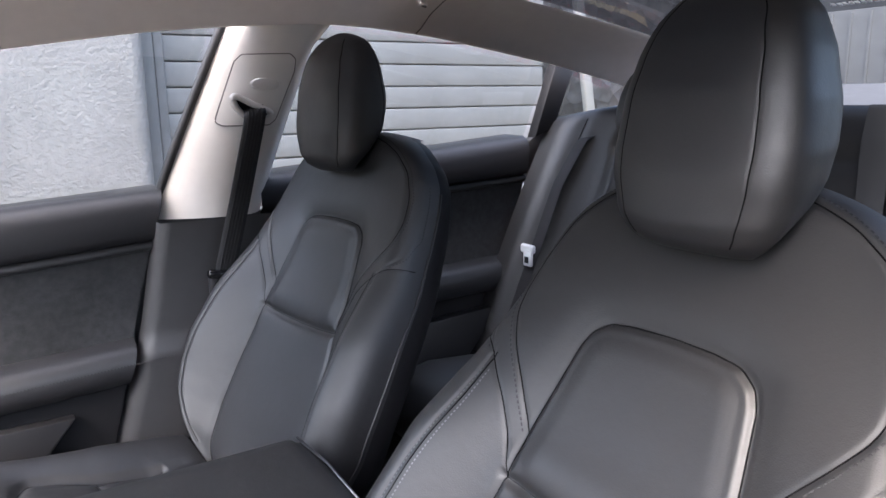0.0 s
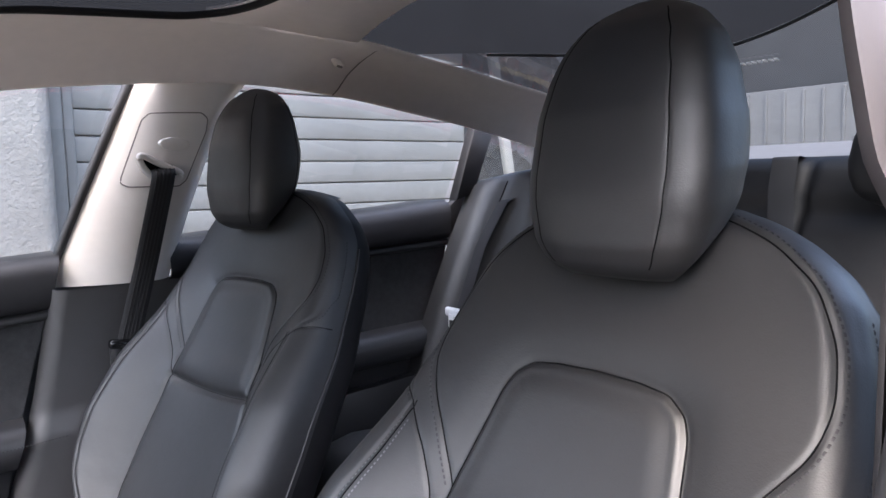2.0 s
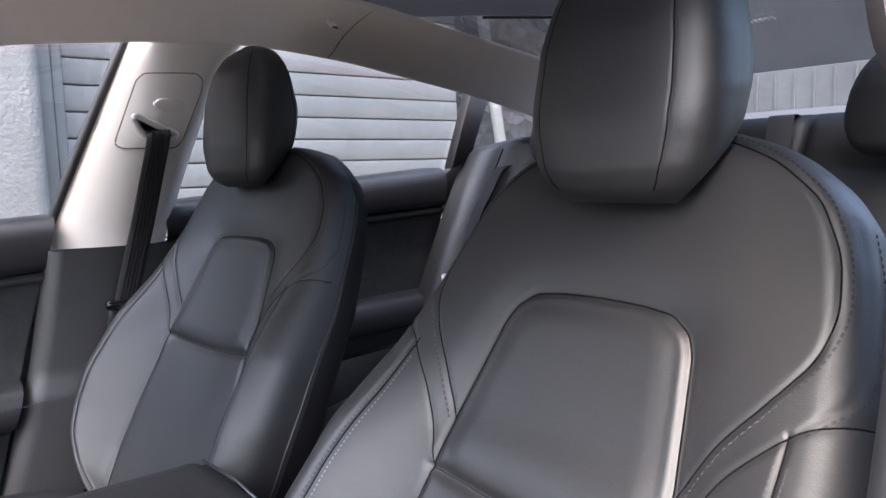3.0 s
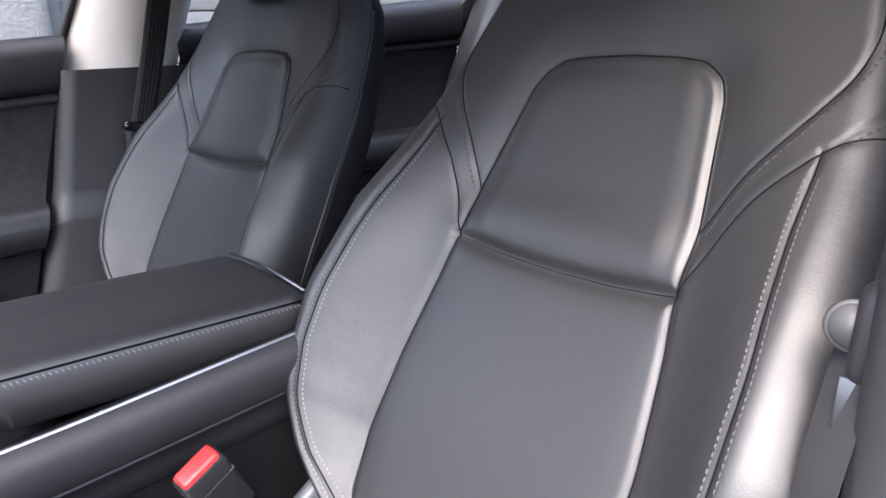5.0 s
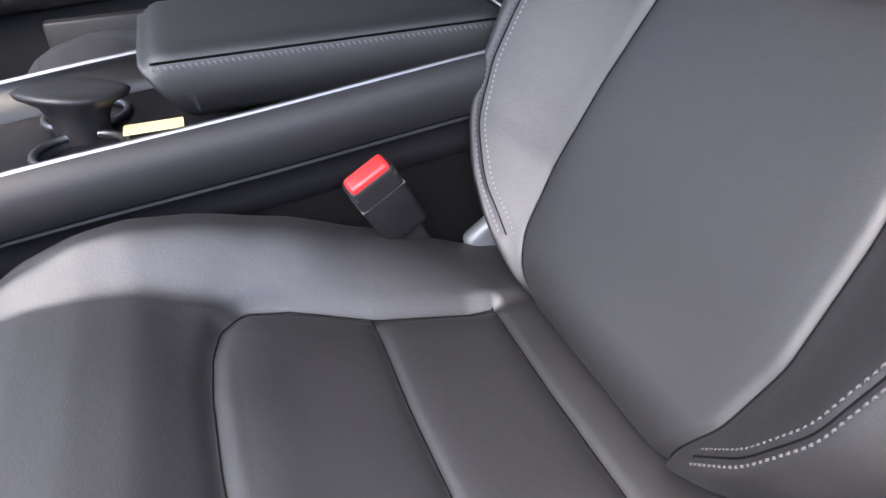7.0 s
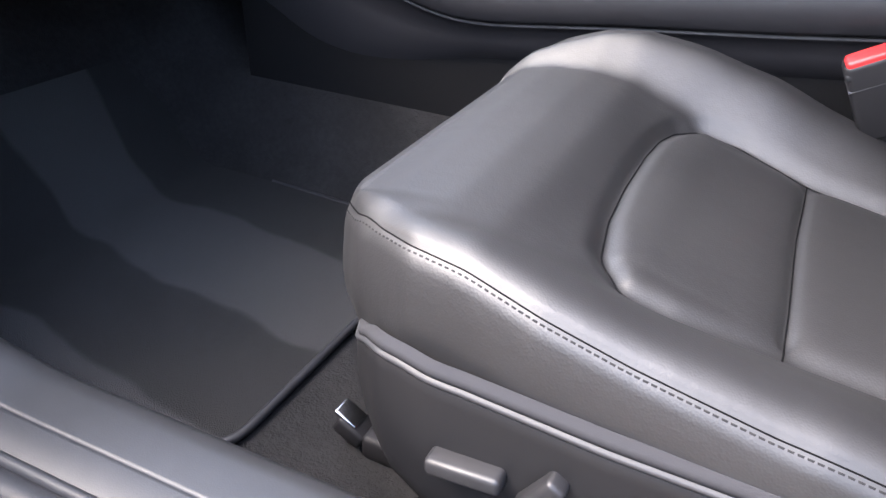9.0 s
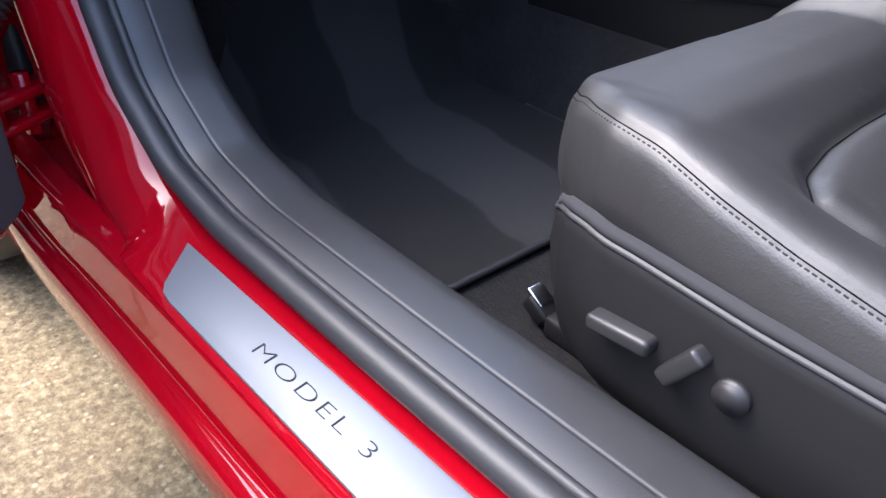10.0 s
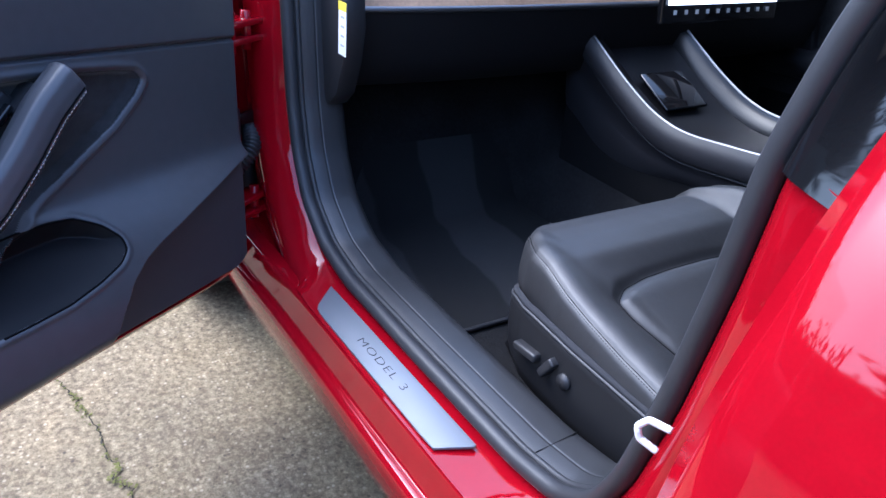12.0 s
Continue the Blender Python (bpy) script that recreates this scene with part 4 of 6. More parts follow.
bead = [(-0.7325 + 0.005 * math.cos(a), -0.001 - 0.006 * math.sin(a)) for a in np.linspace(0, 2 * math.pi, 10)]
part("seal_lip", frame_strip(bead, bead, bead), RUBBER, car)
flange = frame_strip([(-0.738, 0.012), (-0.745, 0.008), (-0.754, 0.0095), (-0.764, 0.0155), (-0.775, 0.0245), (-0.786, 0.036), (-0.795, 0.052), (-0.800, 0.08), (-0.79, 0.14)],
                     [(-0.738, 0.012), (-0.746, 0.0190), (-0.756, 0.0212), (-0.768, 0.0222), (-0.784, 0.0232), (-0.79, 0.0236), (-0.80, 0.0242), (-0.81, 0.0248), (-0.826, 0.026)],
                     [(-0.738, 0.012), (-0.752, 0.020), (-0.760, 0.032), (-0.766, 0.046), (-0.768, 0.06), (-0.770, 0.08), (-0.772, 0.11), (-0.774, 0.14), (-0.775, 0.18)], below=0.87)
rocker = [(-0.80, 0.3545), (-0.818, 0.3538), (-0.8235, 0.353), (-0.8262, 0.3505), (-0.8275, 0.346), (-0.832, 0.330), (-0.8365, 0.3115), (-0.8375, 0.3085), (-0.8385, 0.3065), (-0.841, 0.3045), (-0.844, 0.305),
          (-0.850, 0.304), (-0.8545, 0.3015), (-0.857, 0.297), (-0.858, 0.288), (-0.856, 0.26), (-0.84, 0.21), (-0.78, 0.16)]
P = []
for x in np.linspace(-1.04, 1.2, 60):
    bow = 0.004 * step_up((-0.5 - x) / 0.4)
    P.append([(x, y + run_out(x) - bow * (y < -0.82), z - 0.01 * step_up((-0.7 - x) / 0.2)) for y, z in rocker])
part("rocker", sheet(P), RED, car, "glossy red painted sill")
part("door_frame", flange, RED, car, "glossy red painted door frame and sill")
cover = frame_strip(*[[(-0.738, 0.011), (-0.752, 0.014), (-0.763, 0.020), (-0.769, 0.030), (-0.772, 0.045), (-0.774, 0.07), (-0.776, 0.10), (-0.778, 0.14), (-0.779, 0.18)]] * 3, above=0.845)
part("pillar_cover", cover, GLOSS, car, "glossy black pillar cover")


part("trim_joint", block((0.0014, 0.074, 0.0016), (-0.140, -0.684, 0.3852), 0, turn=(0, 0, 4)), SEAM, car)

# sill plate with its lettering
def sill_plate():
    y0, y1 = -0.770, -0.820
    o = [(-0.628, y0 - 0.002), (-0.590, y1 + 0.008), (-0.580, y1 + 0.002), (-0.566, y1), (-0.25, y1), (-0.222, y1 + 0.001), (-0.196, y0 - 0.004), (-0.198, y0)]
    plate = thing("sill_plate", (-0.41, -0.80, 0.360), "brushed silver metal sill plate with dark lettering", "sill plate")
    me = slab([(a + 0.41, b + 0.80 + run_out(a)) for a, b in o], (-0.002, 0.0022), "z", 0.0008)
    # the plate lies on the slope of the sill
    me.transform(Matrix.Rotation(radians(7), 4, "X"))
    part("plate", me, ALU, plate)
    txt = bpy.data.curves.new("lettering", "FONT")
    txt.body, txt.size, txt.extrude, txt.align_x, txt.align_y, txt.space_character = "MODEL 3", 0.0225, 0.0003, "CENTER", "CENTER", 1.15
    txt.offset = -0.0006
    tmp = bpy.data.objects.new("lettering_source", txt)
    scene.collection.objects.link(tmp)
    bpy.context.view_layer.update()
    me = bpy.data.meshes.new_from_object(tmp)
    bpy.data.objects.remove(tmp)
    me.transform(Matrix.Rotation(radians(7), 4, "X") @ pose(0.007, 0.0045, 0.0026, 0, 0, 2.6) @ Matrix.Diagonal((1.36, 0.78, 1, 1)))
    part("lettering", me, INK, plate, "dark engraved letters")


sill_plate()


def shell():
    """Outer skins and roof of the car."""
    # near rear door, closed, and the flank behind it
    x = np.linspace(0.135, 1.25, 40)
    z = np.linspace(0.22, 0.95, 30)
    X, Z = np.meshgrid(x, z, indexing="ij")
    lean = 0.02 * ((Z - 0.22) / 0.73)
    y_out = curve([0.22, 0.3, 0.38, 0.5, 0.62, 0.75, 0.85, 0.95], [-0.86, -0.885, -0.90, -0.910, -0.906, -0.878, -0.835, -0.770], 0.1)(Z)
    P = np.stack([X + lean, y_out, Z], -1)
    P[0, :, 1] += 0.012
    edge = P[0] + [0.004, 0.06, 0]
    P = np.concatenate([edge[None], P], 0)
    rear = thing("rear_door", (0.2, -0.9, 0.22), "closed glossy red rear car door", "car door", "car doors")
    rb = (0.2, -0.9, 0.22)
    part("skin", sheet(P), RED, rear, base=rb)
    part("belt_strip", block((1.08, 0.02, 0.02), (0.74, -0.768, 0.957), 0.006), GLOSS, rear, base=rb)
    part("window", slab([(0.26, 0.95), (1.16, 1.0), (1.02, 1.22), (0.42, 1.27), (0.34, 1.2)], (-0.80, -0.796), "y"), DIMMING_GLASS, rear, base=rb)
    part("inner_panel", block((0.85, 0.05, 0.66), (0.78, -0.745, 0.62), 0.02), SOFT, rear, base=rb)
    # near centre pillar: light trim above, dark below
    lower = [(0.055, 0.36), (0.30, 0.36), (0.30, 0.92), (0.105, 0.92), (0.07, 0.85), (0.06, 0.6)]
    part("pillar_trim_lower", slab(lower, (-0.735, -0.672), "y", 0.01), SHIELD, car, "black plastic lower pillar trim")
    P = []
    near_y = curve([0.92, 1.0, 1.05, 1.09, 1.15, 1.22, 1.29], [-0.67, -0.645, -0.617, -0.594, -0.579, -0.564, -0.54], 0.03)
    for k, zz in enumerate(np.linspace(0.92, 1.29, 40)):
        q = (zz - 0.92) / 0.37
        x0, x1 = 0.10 + 0.06 * q, 0.30 + 0.10 * q
        y = float(near_y(zz))
        P.append([(x0 + (x1 - x0) * s, y - 0.03 * abs(2 * s - 1) ** 3, zz) for s in np.linspace(0, 1, 16)])
    # pale trim with its colour darkened to hold down the sky light
    part("pillar_trim_upper", sheet(P), material("pinkish_grey_trim", (0.11, 0.096, 0.095), 0.8, bump=((1000, 0.2, "noise"),), mottle=0.05), car, "pinkish grey centre pillar trim")
    # fenders and rear quarters with their wheel openings
    def flank(name, x0, x1, wheel_x, side, z_top, nx=44):
        x = np.linspace(x0, x1, nx)
        U, V = np.meshgrid(x, np.linspace(0, 1, 26), indexing="ij")
        arch = np.sqrt(np.maximum(0.365 ** 2 - (U - wheel_x) ** 2, 0)) + 0.335
        lowz = np.where(np.abs(U - wheel_x) < 0.365, np.maximum(arch, 0.20), 0.20)
        Z = lowz + (z_top(U) - lowz) * V
        end = ((np.abs(U - 0.05) - 1.55) / 0.85).clip(0, 1)
        y = -0.905 + 0.20 * end ** 2.2 + 0.06 * ((0.42 - Z) / 0.22).clip(0, 1) ** 2 + 0.12 * ((Z - 0.66) / 0.3).clip(0, 1.2) ** 2
        part(name, sheet(np.stack([U, y if side < 0 else 2 * YC - y, Z], -1)), RED, car, "glossy red body panel")
    bonnet_z = curve([-2.26, -2.1, -1.8, -1.4, -1.0, -0.9], [0.60, 0.70, 0.80, 0.88, 0.93, 0.94], 0.2)
    deck_z = curve([1.0, 1.4, 1.8, 2.2, 2.44], [1.00, 1.06, 1.06, 1.04, 0.98], 0.2)
    for side in (-1, 1):
        flank("fender", -2.26, -0.945, -1.40, side, bonnet_z)
        flank("rear_quarter_panel", 1.19, 2.44, 1.48, side, deck_z)
        part("wheel_arch", tube([(-1.40 + 0.36 * math.cos(a), YC + side * 0.80, 0.335 + 0.36 * math.sin(a)) for a in np.linspace(-0.2, math.pi + 0.2, 40)], 0.02, 8), PLASTIC, car, "black plastic wheel arch liner")
        part("wheel_arch", tube([(1.48 + 0.36 * math.cos(a), YC + side * 0.80, 0.335 + 0.36 * math.sin(a)) for a in np.linspace(-0.2, math.pi + 0.2, 40)], 0.02, 8), PLASTIC, car, "black plastic wheel arch liner")
        part("headlamp", block((0.30, 0.12, 0.08), (-2.06, YC + side * 0.70, 0.70), 0.03, 3, (0, -22, side * -24)), GLOSS, car, "dark glossy headlamp")
        part("tail_lamp", block((0.10, 0.34, 0.09), (2.38, YC + side * 0.60, 0.92), 0.03, 3, (0, 10, side * 18)), REDPLASTIC, car, "red tail lamp")
    inward = lambda x: 0.905 - 0.20 * ((abs(x - 0.05) - 1.55) / 0.85).clip(0, 1) ** 2.2 - 0.13
    P = [[(x, YC + inward(x) * v, bonnet_z(x) + 0.03 * (1 - v * v) - 0.002) for v in np.linspace(-1, 1, 24)] for x in np.linspace(-2.26, -1.16, 30)]
    part("bonnet", sheet(P), RED, car, "glossy red bonnet")
    P = [[(x, YC + inward(x) * v, deck_z(x) + 0.02 * (1 - v * v)) for v in np.linspace(-1, 1, 24)] for x in np.linspace(1.70, 2.44, 16)]
    part("boot_lid", sheet(P), RED, car, "glossy red boot lid")
    P = [[(-2.26 + 0.30 * abs(v) ** 3 - dx, YC + 0.74 * v, z) for dx, z in ((0.0, 0.62), (0.05, 0.56), (0.06, 0.42), (0.03, 0.26), (-0.05, 0.19))] for v in np.linspace(-1, 1, 30)]
    part("front_bumper", sheet(P), RED, car, "glossy red front bumper")
    P = [[(2.44 - 0.24 * abs(v) ** 3 + dx, YC + 0.74 * v, z) for dx, z in ((0.0, 0.99), (0.02, 0.86), (-0.03, 0.72), (0.02, 0.58), (0.02, 0.36), (-0.06, 0.22))] for v in np.linspace(-1, 1, 30)]
    part("rear_bumper", sheet(P), RED, car, "glossy red rear bumper")
    x = np.linspace(-1.04, 1.2, 40)
    part("far_rocker", sheet([[(a, YC + y, z) for y, z in ((0.79, 0.36), (0.835, 0.34), (0.85, 0.30), (0.84, 0.22), (0.77, 0.16))] for a in x]), RED, car)
    # floor and back of the hinge recess
    part("hinge_floor", block((0.38, 0.13, 0.05), (-0.87, -0.755, 0.308), 0.012), RED, car)
    part("hinge_wall", block((0.02, 0.16, 0.62), (-1.05, -0.80, 0.60), 0.006), RED, car)
    # bonnet, bulkhead and floor close the car
    part("bulkhead", block((0.04, 1.55, 0.7), (-1.16, YC, 0.62), 0.01), CARPET, car)
    part("underbody", block((2.7, 1.45, 0.06), (0.15, YC, 0.215), 0.01), PLASTIC, car)
    part("tail_panel", block((0.05, 1.5, 0.85), (1.72, YC, 0.62), 0.02), RED, car)


shell()


def wheel(x, y):
    w = thing("wheel", (x, y, 0.335), "black tyre on a grey alloy wheel", "wheel", "car wheels")
    bm = bmesh.new()
    prof = [(0.235, -0.10), (0.31, -0.11), (0.332, -0.09), (0.336, 0), (0.332, 0.09), (0.31, 0.11), (0.235, 0.10)]
    P = np.array([[(r * math.cos(a), d, r * math.sin(a)) for r, d in prof] for a in np.linspace(0, 2 * math.pi, 64, endpoint=False)])
    bm.free()
    part("tyre", sheet(P, close_u=True, close_v=True), RUBBER, w)
    prof = [(0.236, -0.095), (0.225, -0.06), (0.22, 0.06), (0.236, 0.095)]
    P = np.array([[(r * math.cos(a), d, r * math.sin(a)) for r, d in prof] for a in np.linspace(0, 2 * math.pi, 48, endpoint=False)])
    part("rim", sheet(P, close_u=True), ALU, w)
    for k in range(10):
        part("spoke", block((0.20, 0.02, 0.03), (0.12, -0.07, 0), 0.006), ALU, w).matrix_basis = Matrix.Rotation(k * math.pi / 5, 4, "Y")
    return w


for wx, wy in ((-1.40, -0.80), (-1.40, 0.826), (1.48, -0.80), (1.48, 0.826)):
    wheel(wx, wy)


def roof():
    """Roof glass, rails and headliner, as seen from within."""
    top = curve([-0.62, -0.3, 0.0, 0.3, 0.5, 0.8, 1.1, 1.4, 1.72], [1.19, 1.285, 1.345, 1.372, 1.37, 1.345, 1.29, 1.21, 1.10], 0.3)
    edge_z = curve([-0.62, -0.3, -0.08, 0.07, 0.33, 0.55, 0.73, 1.03, 1.3, 1.5, 1.75], [1.195, 1.275, 1.333, 1.344, 1.363, 1.348, 1.320, 1.276, 1.220, 1.17, 1.09], 0.2)
    low_z = curve([-0.62, -0.3, 0.0, 0.15, 0.32, 0.45, 0.6, 0.93, 1.15, 1.5, 1.75], [1.12, 1.205, 1.252, 1.267, 1.280, 1.276, 1.262, 1.210, 1.165, 1.07, 0.98], 0.15)
    # rail section on the far side, mirrored to the near side: from the glass edge down to the window top
    for side in (1, -1):
        P = []
        for x in np.linspace(-0.62, 1.72, 80):
            zt, zl = edge_z(x), low_z(x)
            yg, yw = 0.418, 0.577
            k = zt - zl
            sec = [(yg, zt + 0.004), (yg + 0.002, zt), (yg + 0.03, zt - 0.07 * k), (yg + 0.075, zt - 0.26 * k), (yg + 0.115, zt - 0.52 * k), (yw - 0.014, zt - 0.85 * k), (yw - 0.003, zl + 0.003), (yw + 0.004, zl), (yw + 0.014, zl + 0.006), (yw + 0.03, zl + 0.03)]
            P.append([(x, YC + side * y, z) for y, z in sec])
        part("roof_rail", sheet(P), HEADLINER, car, "light grey headliner over the roof rail")
        P = [[(x, YC + side * y, z) for y, z in ((0.52, top(x) - 0.010), (0.55, top(x) - 0.022), (0.58, top(x) - 0.045), (0.615, top(x) - 0.075))] for x in np.linspace(-0.62, 1.72, 60)]
        part("roof_side", sheet(P), RED, car)
        # black printed border of the glass, and the joint between the front and rear rail covers
        P = [(x, YC + side * 0.414, edge_z(x) + 0.004) for x in np.linspace(-0.60, 0.19, 30)]
        P += [(0.286 - 0.06 * (y / 0.42) ** 7, YC + side * y, 1.364 + 0.012 * (1 - (y / 0.42) ** 2)) for y in np.linspace(0.395, 0, 40)]
        part("glass_border", tube(rounded_line(P, 0.012, 0.07), 0.0075, 8, squash=0.8), SHIELD, car, "black printed edge of the roof glass")
        k = edge_z(0.56) - low_z(0.56)
        joint = [(0.548 + 0.03 * q, YC + side * y, edge_z(0.56) - d * k - 0.0006) for q, (y, d) in zip(np.linspace(1, 0, 6), ((0.420, 0.0), (0.448, 0.07), (0.493, 0.26), (0.533, 0.52), (0.563, 0.85), (0.574, 0.97)))]
        part("rail_joint", tube(rounded_line(joint, 0.005, 0.02), 0.0014, 5), TAUPE, car)
        if side < 0:
            continue
        hook = part("coat_hook", block((0.020, 0.010, 0.034), (0.515, YC + side * 0.497, edge_z(0.52) - 0.30 * k - 0.003), 0.004, 3, (side * -48, 8, 0)), HEADLINER, car, "light grey folding coat hook")
        part("hook_slot", block((0.012, 0.004, 0.024), (0.515, YC + side * 0.491, edge_z(0.52) - 0.30 * k - 0.008), 0.0015, 2, (side * -48, 8, 0)), TAUPE, hook)
    # cross bar
    P = []
    for y in np.linspace(-0.42, 0.42, 40):
        crown = 0.012 * (1 - (y / 0.42) ** 2)
        flare, back = 0.06 * (abs(y) / 0.42) ** 7, 0.075 * (abs(y) / 0.42) ** 1.6
        sec = [(0.288 - flare, 0.018), (0.288 - flare, 0.004), (0.296 - flare, -0.004), (0.33, -0.009), (0.38 + back * 0.5, -0.010), (0.442 + back, -0.005), (0.450 + back, 0.002), (0.452 + back, 0.018)]
        P.append([(x, YC + y, float(np.interp(x, [0.2, 0.33, 0.45, 0.55], [1.356, 1.365, 1.358, 1.349])) + dz + crown) for x, dz in sec])
    part("roof_cross_bar", sheet(P), HEADLINER, car, "light grey roof cross bar")
    seam_x = lambda y: 1.035 - 0.9 * abs(y) ** 1.5
    crown = lambda y: 0.006 + 0.02 * (1 - (y / 0.56) ** 2)
    def pane(name, x_from, x_to, half, mat, label):
        P = []
        for u in np.linspace(0, 1, 26):
            P.append([((1 - u) * x_from(y) + u * x_to(y), YC + y, top((1 - u) * x_from(y) + u * x_to(y)) - 0.008 + crown(y)) for y in np.linspace(half, -half, 28)])
        me = sheet(P)
        me.flip_normals()
        part(name, me, mat, car, label)
    pane("roof_glass", lambda y: -0.5, lambda y: 0.33, 0.52, ROOFGLASS, "dark tinted roof glass")
    pane("rear_roof_glass", lambda y: 0.41, seam_x, 0.52, ROOFGLASS, "dark tinted roof glass")
    pane("rear_window", seam_x, lambda y: 1.70, 0.50, REARGLASS, "tinted rear window")
    P = [(seam_x(y), YC + y, top(seam_x(y)) - 0.012 + crown(y)) for y in np.linspace(-0.39, 0.39, 40)]
    part("rear_window_seam", tube(P, 0.003, 6), RUBBER, car)
    P = [(1.695, YC + y, top(1.70) - 0.006 + crown(y)) for y in np.linspace(-0.5, 0.5, 30)]
    part("rear_window_border", tube(P, 0.012, 6), SHIELD, car, "black lower edge of the rear window")
    # a small white sticker with unreadable print, on the rear glass
    st = thing("window_sticker", (1.12, -0.02, top(1.12) - 0.012 + crown(0.02)), "small white printed sticker on the rear window", "sticker")
    for k in range(9):
        part("print_bar", block((0.010, 0.007, 0.001), (0.002 * (k % 2), 0.044 - 0.011 * k, -0.002), 0, turn=(0, 14, 0)), WHITE, st)
    # windscreen and its pillars
    P = [[(x, YC + y, z) for y in np.linspace(-0.60, 0.60, 10)] for x, z in ((-1.25, 0.95), (-0.9, 1.09), (-0.6, 1.20))]
    pane = part("windscreen", sheet(P), GLASS, car, "clear windscreen")
    pane.visible_shadow = False
    part("windscreen_header", block((0.16, 1.1, 0.03), (-0.56, YC, 1.215), 0.012, turn=(0, -16, 0)), HEADLINER, car)
    for side in (1, -1):
        part("front_pillar", tube([(-1.25, YC + side * 0.70, 0.93), (-0.9, YC + side * 0.645, 1.09), (-0.58, YC + side * 0.58, 1.205)], 0.03, 10), PLASTIC, car)


roof()


def far_side():
    """Doors, centre pillar, rear pillar and belt on the far side."""
    yd = 0.72
    # doors: lofted panel with ledge, fabric insert, armrest and pocket
    def door(name, x0, x1, belt, line, arm, label, edge_lean):
        d = thing(name, ((x0 + x1) / 2, 0.78, 0.30), label, "car door", "car doors")
        base = ((x0 + x1) / 2, 0.78, 0.30)
        xs = np.linspace(x0, x1, 30)
        def band(sec, mat, nm, lab=""):
            P = []
            for x in xs:
                q = (x - x0) / (x1 - x0)
                row = []
                for y, z, lift in sec:
                    zz = z + q * lift
                    row.append((x + edge_lean * (zz - belt[0]) * q, y, zz))
                P.append(row)
            return part(nm, sheet(P), mat, d, lab, base=base)
        b0, b1 = belt
        l0, l1 = line
        a0, a1 = arm
        band([(yd + 0.10, b0 + 0.005, b1 - b0), (yd + 0.02, b0 + 0.004, b1 - b0), (yd - 0.002, b0 - 0.008, b1 - b0), (yd - 0.012, b0 - 0.03, b1 - b0), (yd - 0.014, l0 + 0.03, l1 - l0), (yd - 0.010, l0 + 0.018, l1 - l0), (yd + 0.004, l0 + 0.013, l1 - l0)], SOFT, "upper_panel")
        band([(yd + 0.004, l0 + 0.013, l1 - l0), (yd - 0.006, l0 + 0.009, l1 - l0), (yd - 0.008, l0 - 0.002, l1 - l0), (yd + 0.004, l0 - 0.006, l1 - l0)], LEATHER_SIDE, "trim_line")
        band([(yd + 0.004, l0 - 0.006, l1 - l0), (yd + 0.006, l0 - 0.02, l1 - l0), (yd + 0.012, (l0 + a0) / 2, (l1 - l0 + a1 - a0) / 2), (yd + 0.004, a0 + 0.01, a1 - a0)], SUEDE, "fabric_insert", "mottled dark grey suede insert")
        band([(yd + 0.004, a0 + 0.01, a1 - a0), (yd - 0.03, a0 + 0.004, a1 - a0), (yd - 0.052, a0 - 0.006, a1 - a0), (yd - 0.060, a0 - 0.03, a1 - a0), (yd - 0.05, a0 - 0.065, a1 - a0), (yd - 0.015, a0 - 0.075, a1 - a0)], LEATHER_SIDE, "armrest", "black leather armrest")
        band([(yd - 0.015, a0 - 0.075, a1 - a0), (yd - 0.02, a0 - 0.12, a1 - a0), (yd - 0.03, 0.42, 0), (yd - 0.03, 0.33, 0), (yd + 0.05, 0.30, 0)], SHIELD, "lower_panel")
        P = np.array([(x + 0 * x, yd - 0.0605, a0 - 0.022 + (a1 - a0) * (x - x0) / (x1 - x0)) for x in xs])
        part("stitching", stitches(P, np.broadcast_to([0.0, -1, 0.3], P.shape)), DARK_THREAD, d, base=base)
        part("outer_skin", sheet([[(x, y, z) for y, z in ((0.80, 0.30), (0.905, 0.32), (0.925, 0.42), (0.932, 0.55), (0.918, 0.70), (0.880, 0.82), (0.80, 0.87))] for x in xs]), RED, d, base=base)
        return d, base
    d, b = door("front_door", -0.95, 0.022, (0.895, 0.963), (0.79, 0.855), (0.62, 0.668), "closed far front car door with dark grey suede insert", 0.28)
    pane = part("window", slab([(-0.85, 0.93), (0.05, 0.965), (0.165, 1.29), (-0.35, 1.28)], (0.735, 0.739), "y"), GLASS, d, base=b)
    pane.visible_shadow = False
    part("pocket", slab([(-0.45, 0.56), (-0.16, 0.56), (-0.26, 0.44), (-0.36, 0.36), (-0.45, 0.36)], (0.66, 0.69), "y", 0.006), PLASTIC, d, base=b)
    d, b = door("rear_door", 0.235, 0.955, (0.975, 1.031), (0.89, 0.922), (0.705, 0.722), "closed far rear car door with black trim and armrest", 0.1)
    pane = part("window", slab([(0.24, 0.98), (0.955, 1.03), (1.05, 1.24), (0.36, 1.30)], (0.735, 0.739), "y"), GLASS, d, base=b)
    pane.visible_shadow = False
    part("pocket", slab([(0.55, 0.60), (0.83, 0.615), (0.76, 0.53), (0.66, 0.42), (0.55, 0.42)], (0.66, 0.69), "y", 0.006), PLASTIC, d, base=b)
    # centre pillar, light above, black below
    P = []
    for zz in np.linspace(0.905, 1.30, 40):
        q = (zz - 0.905) / 0.395
        x0, x1 = 0.022 + 0.155 * q, 0.238 + 0.125 * q
        x1 += 0.03 * max(0, q - 0.85) / 0.15
        y = 0.695 - 0.10 * q ** 1.4
        row = []
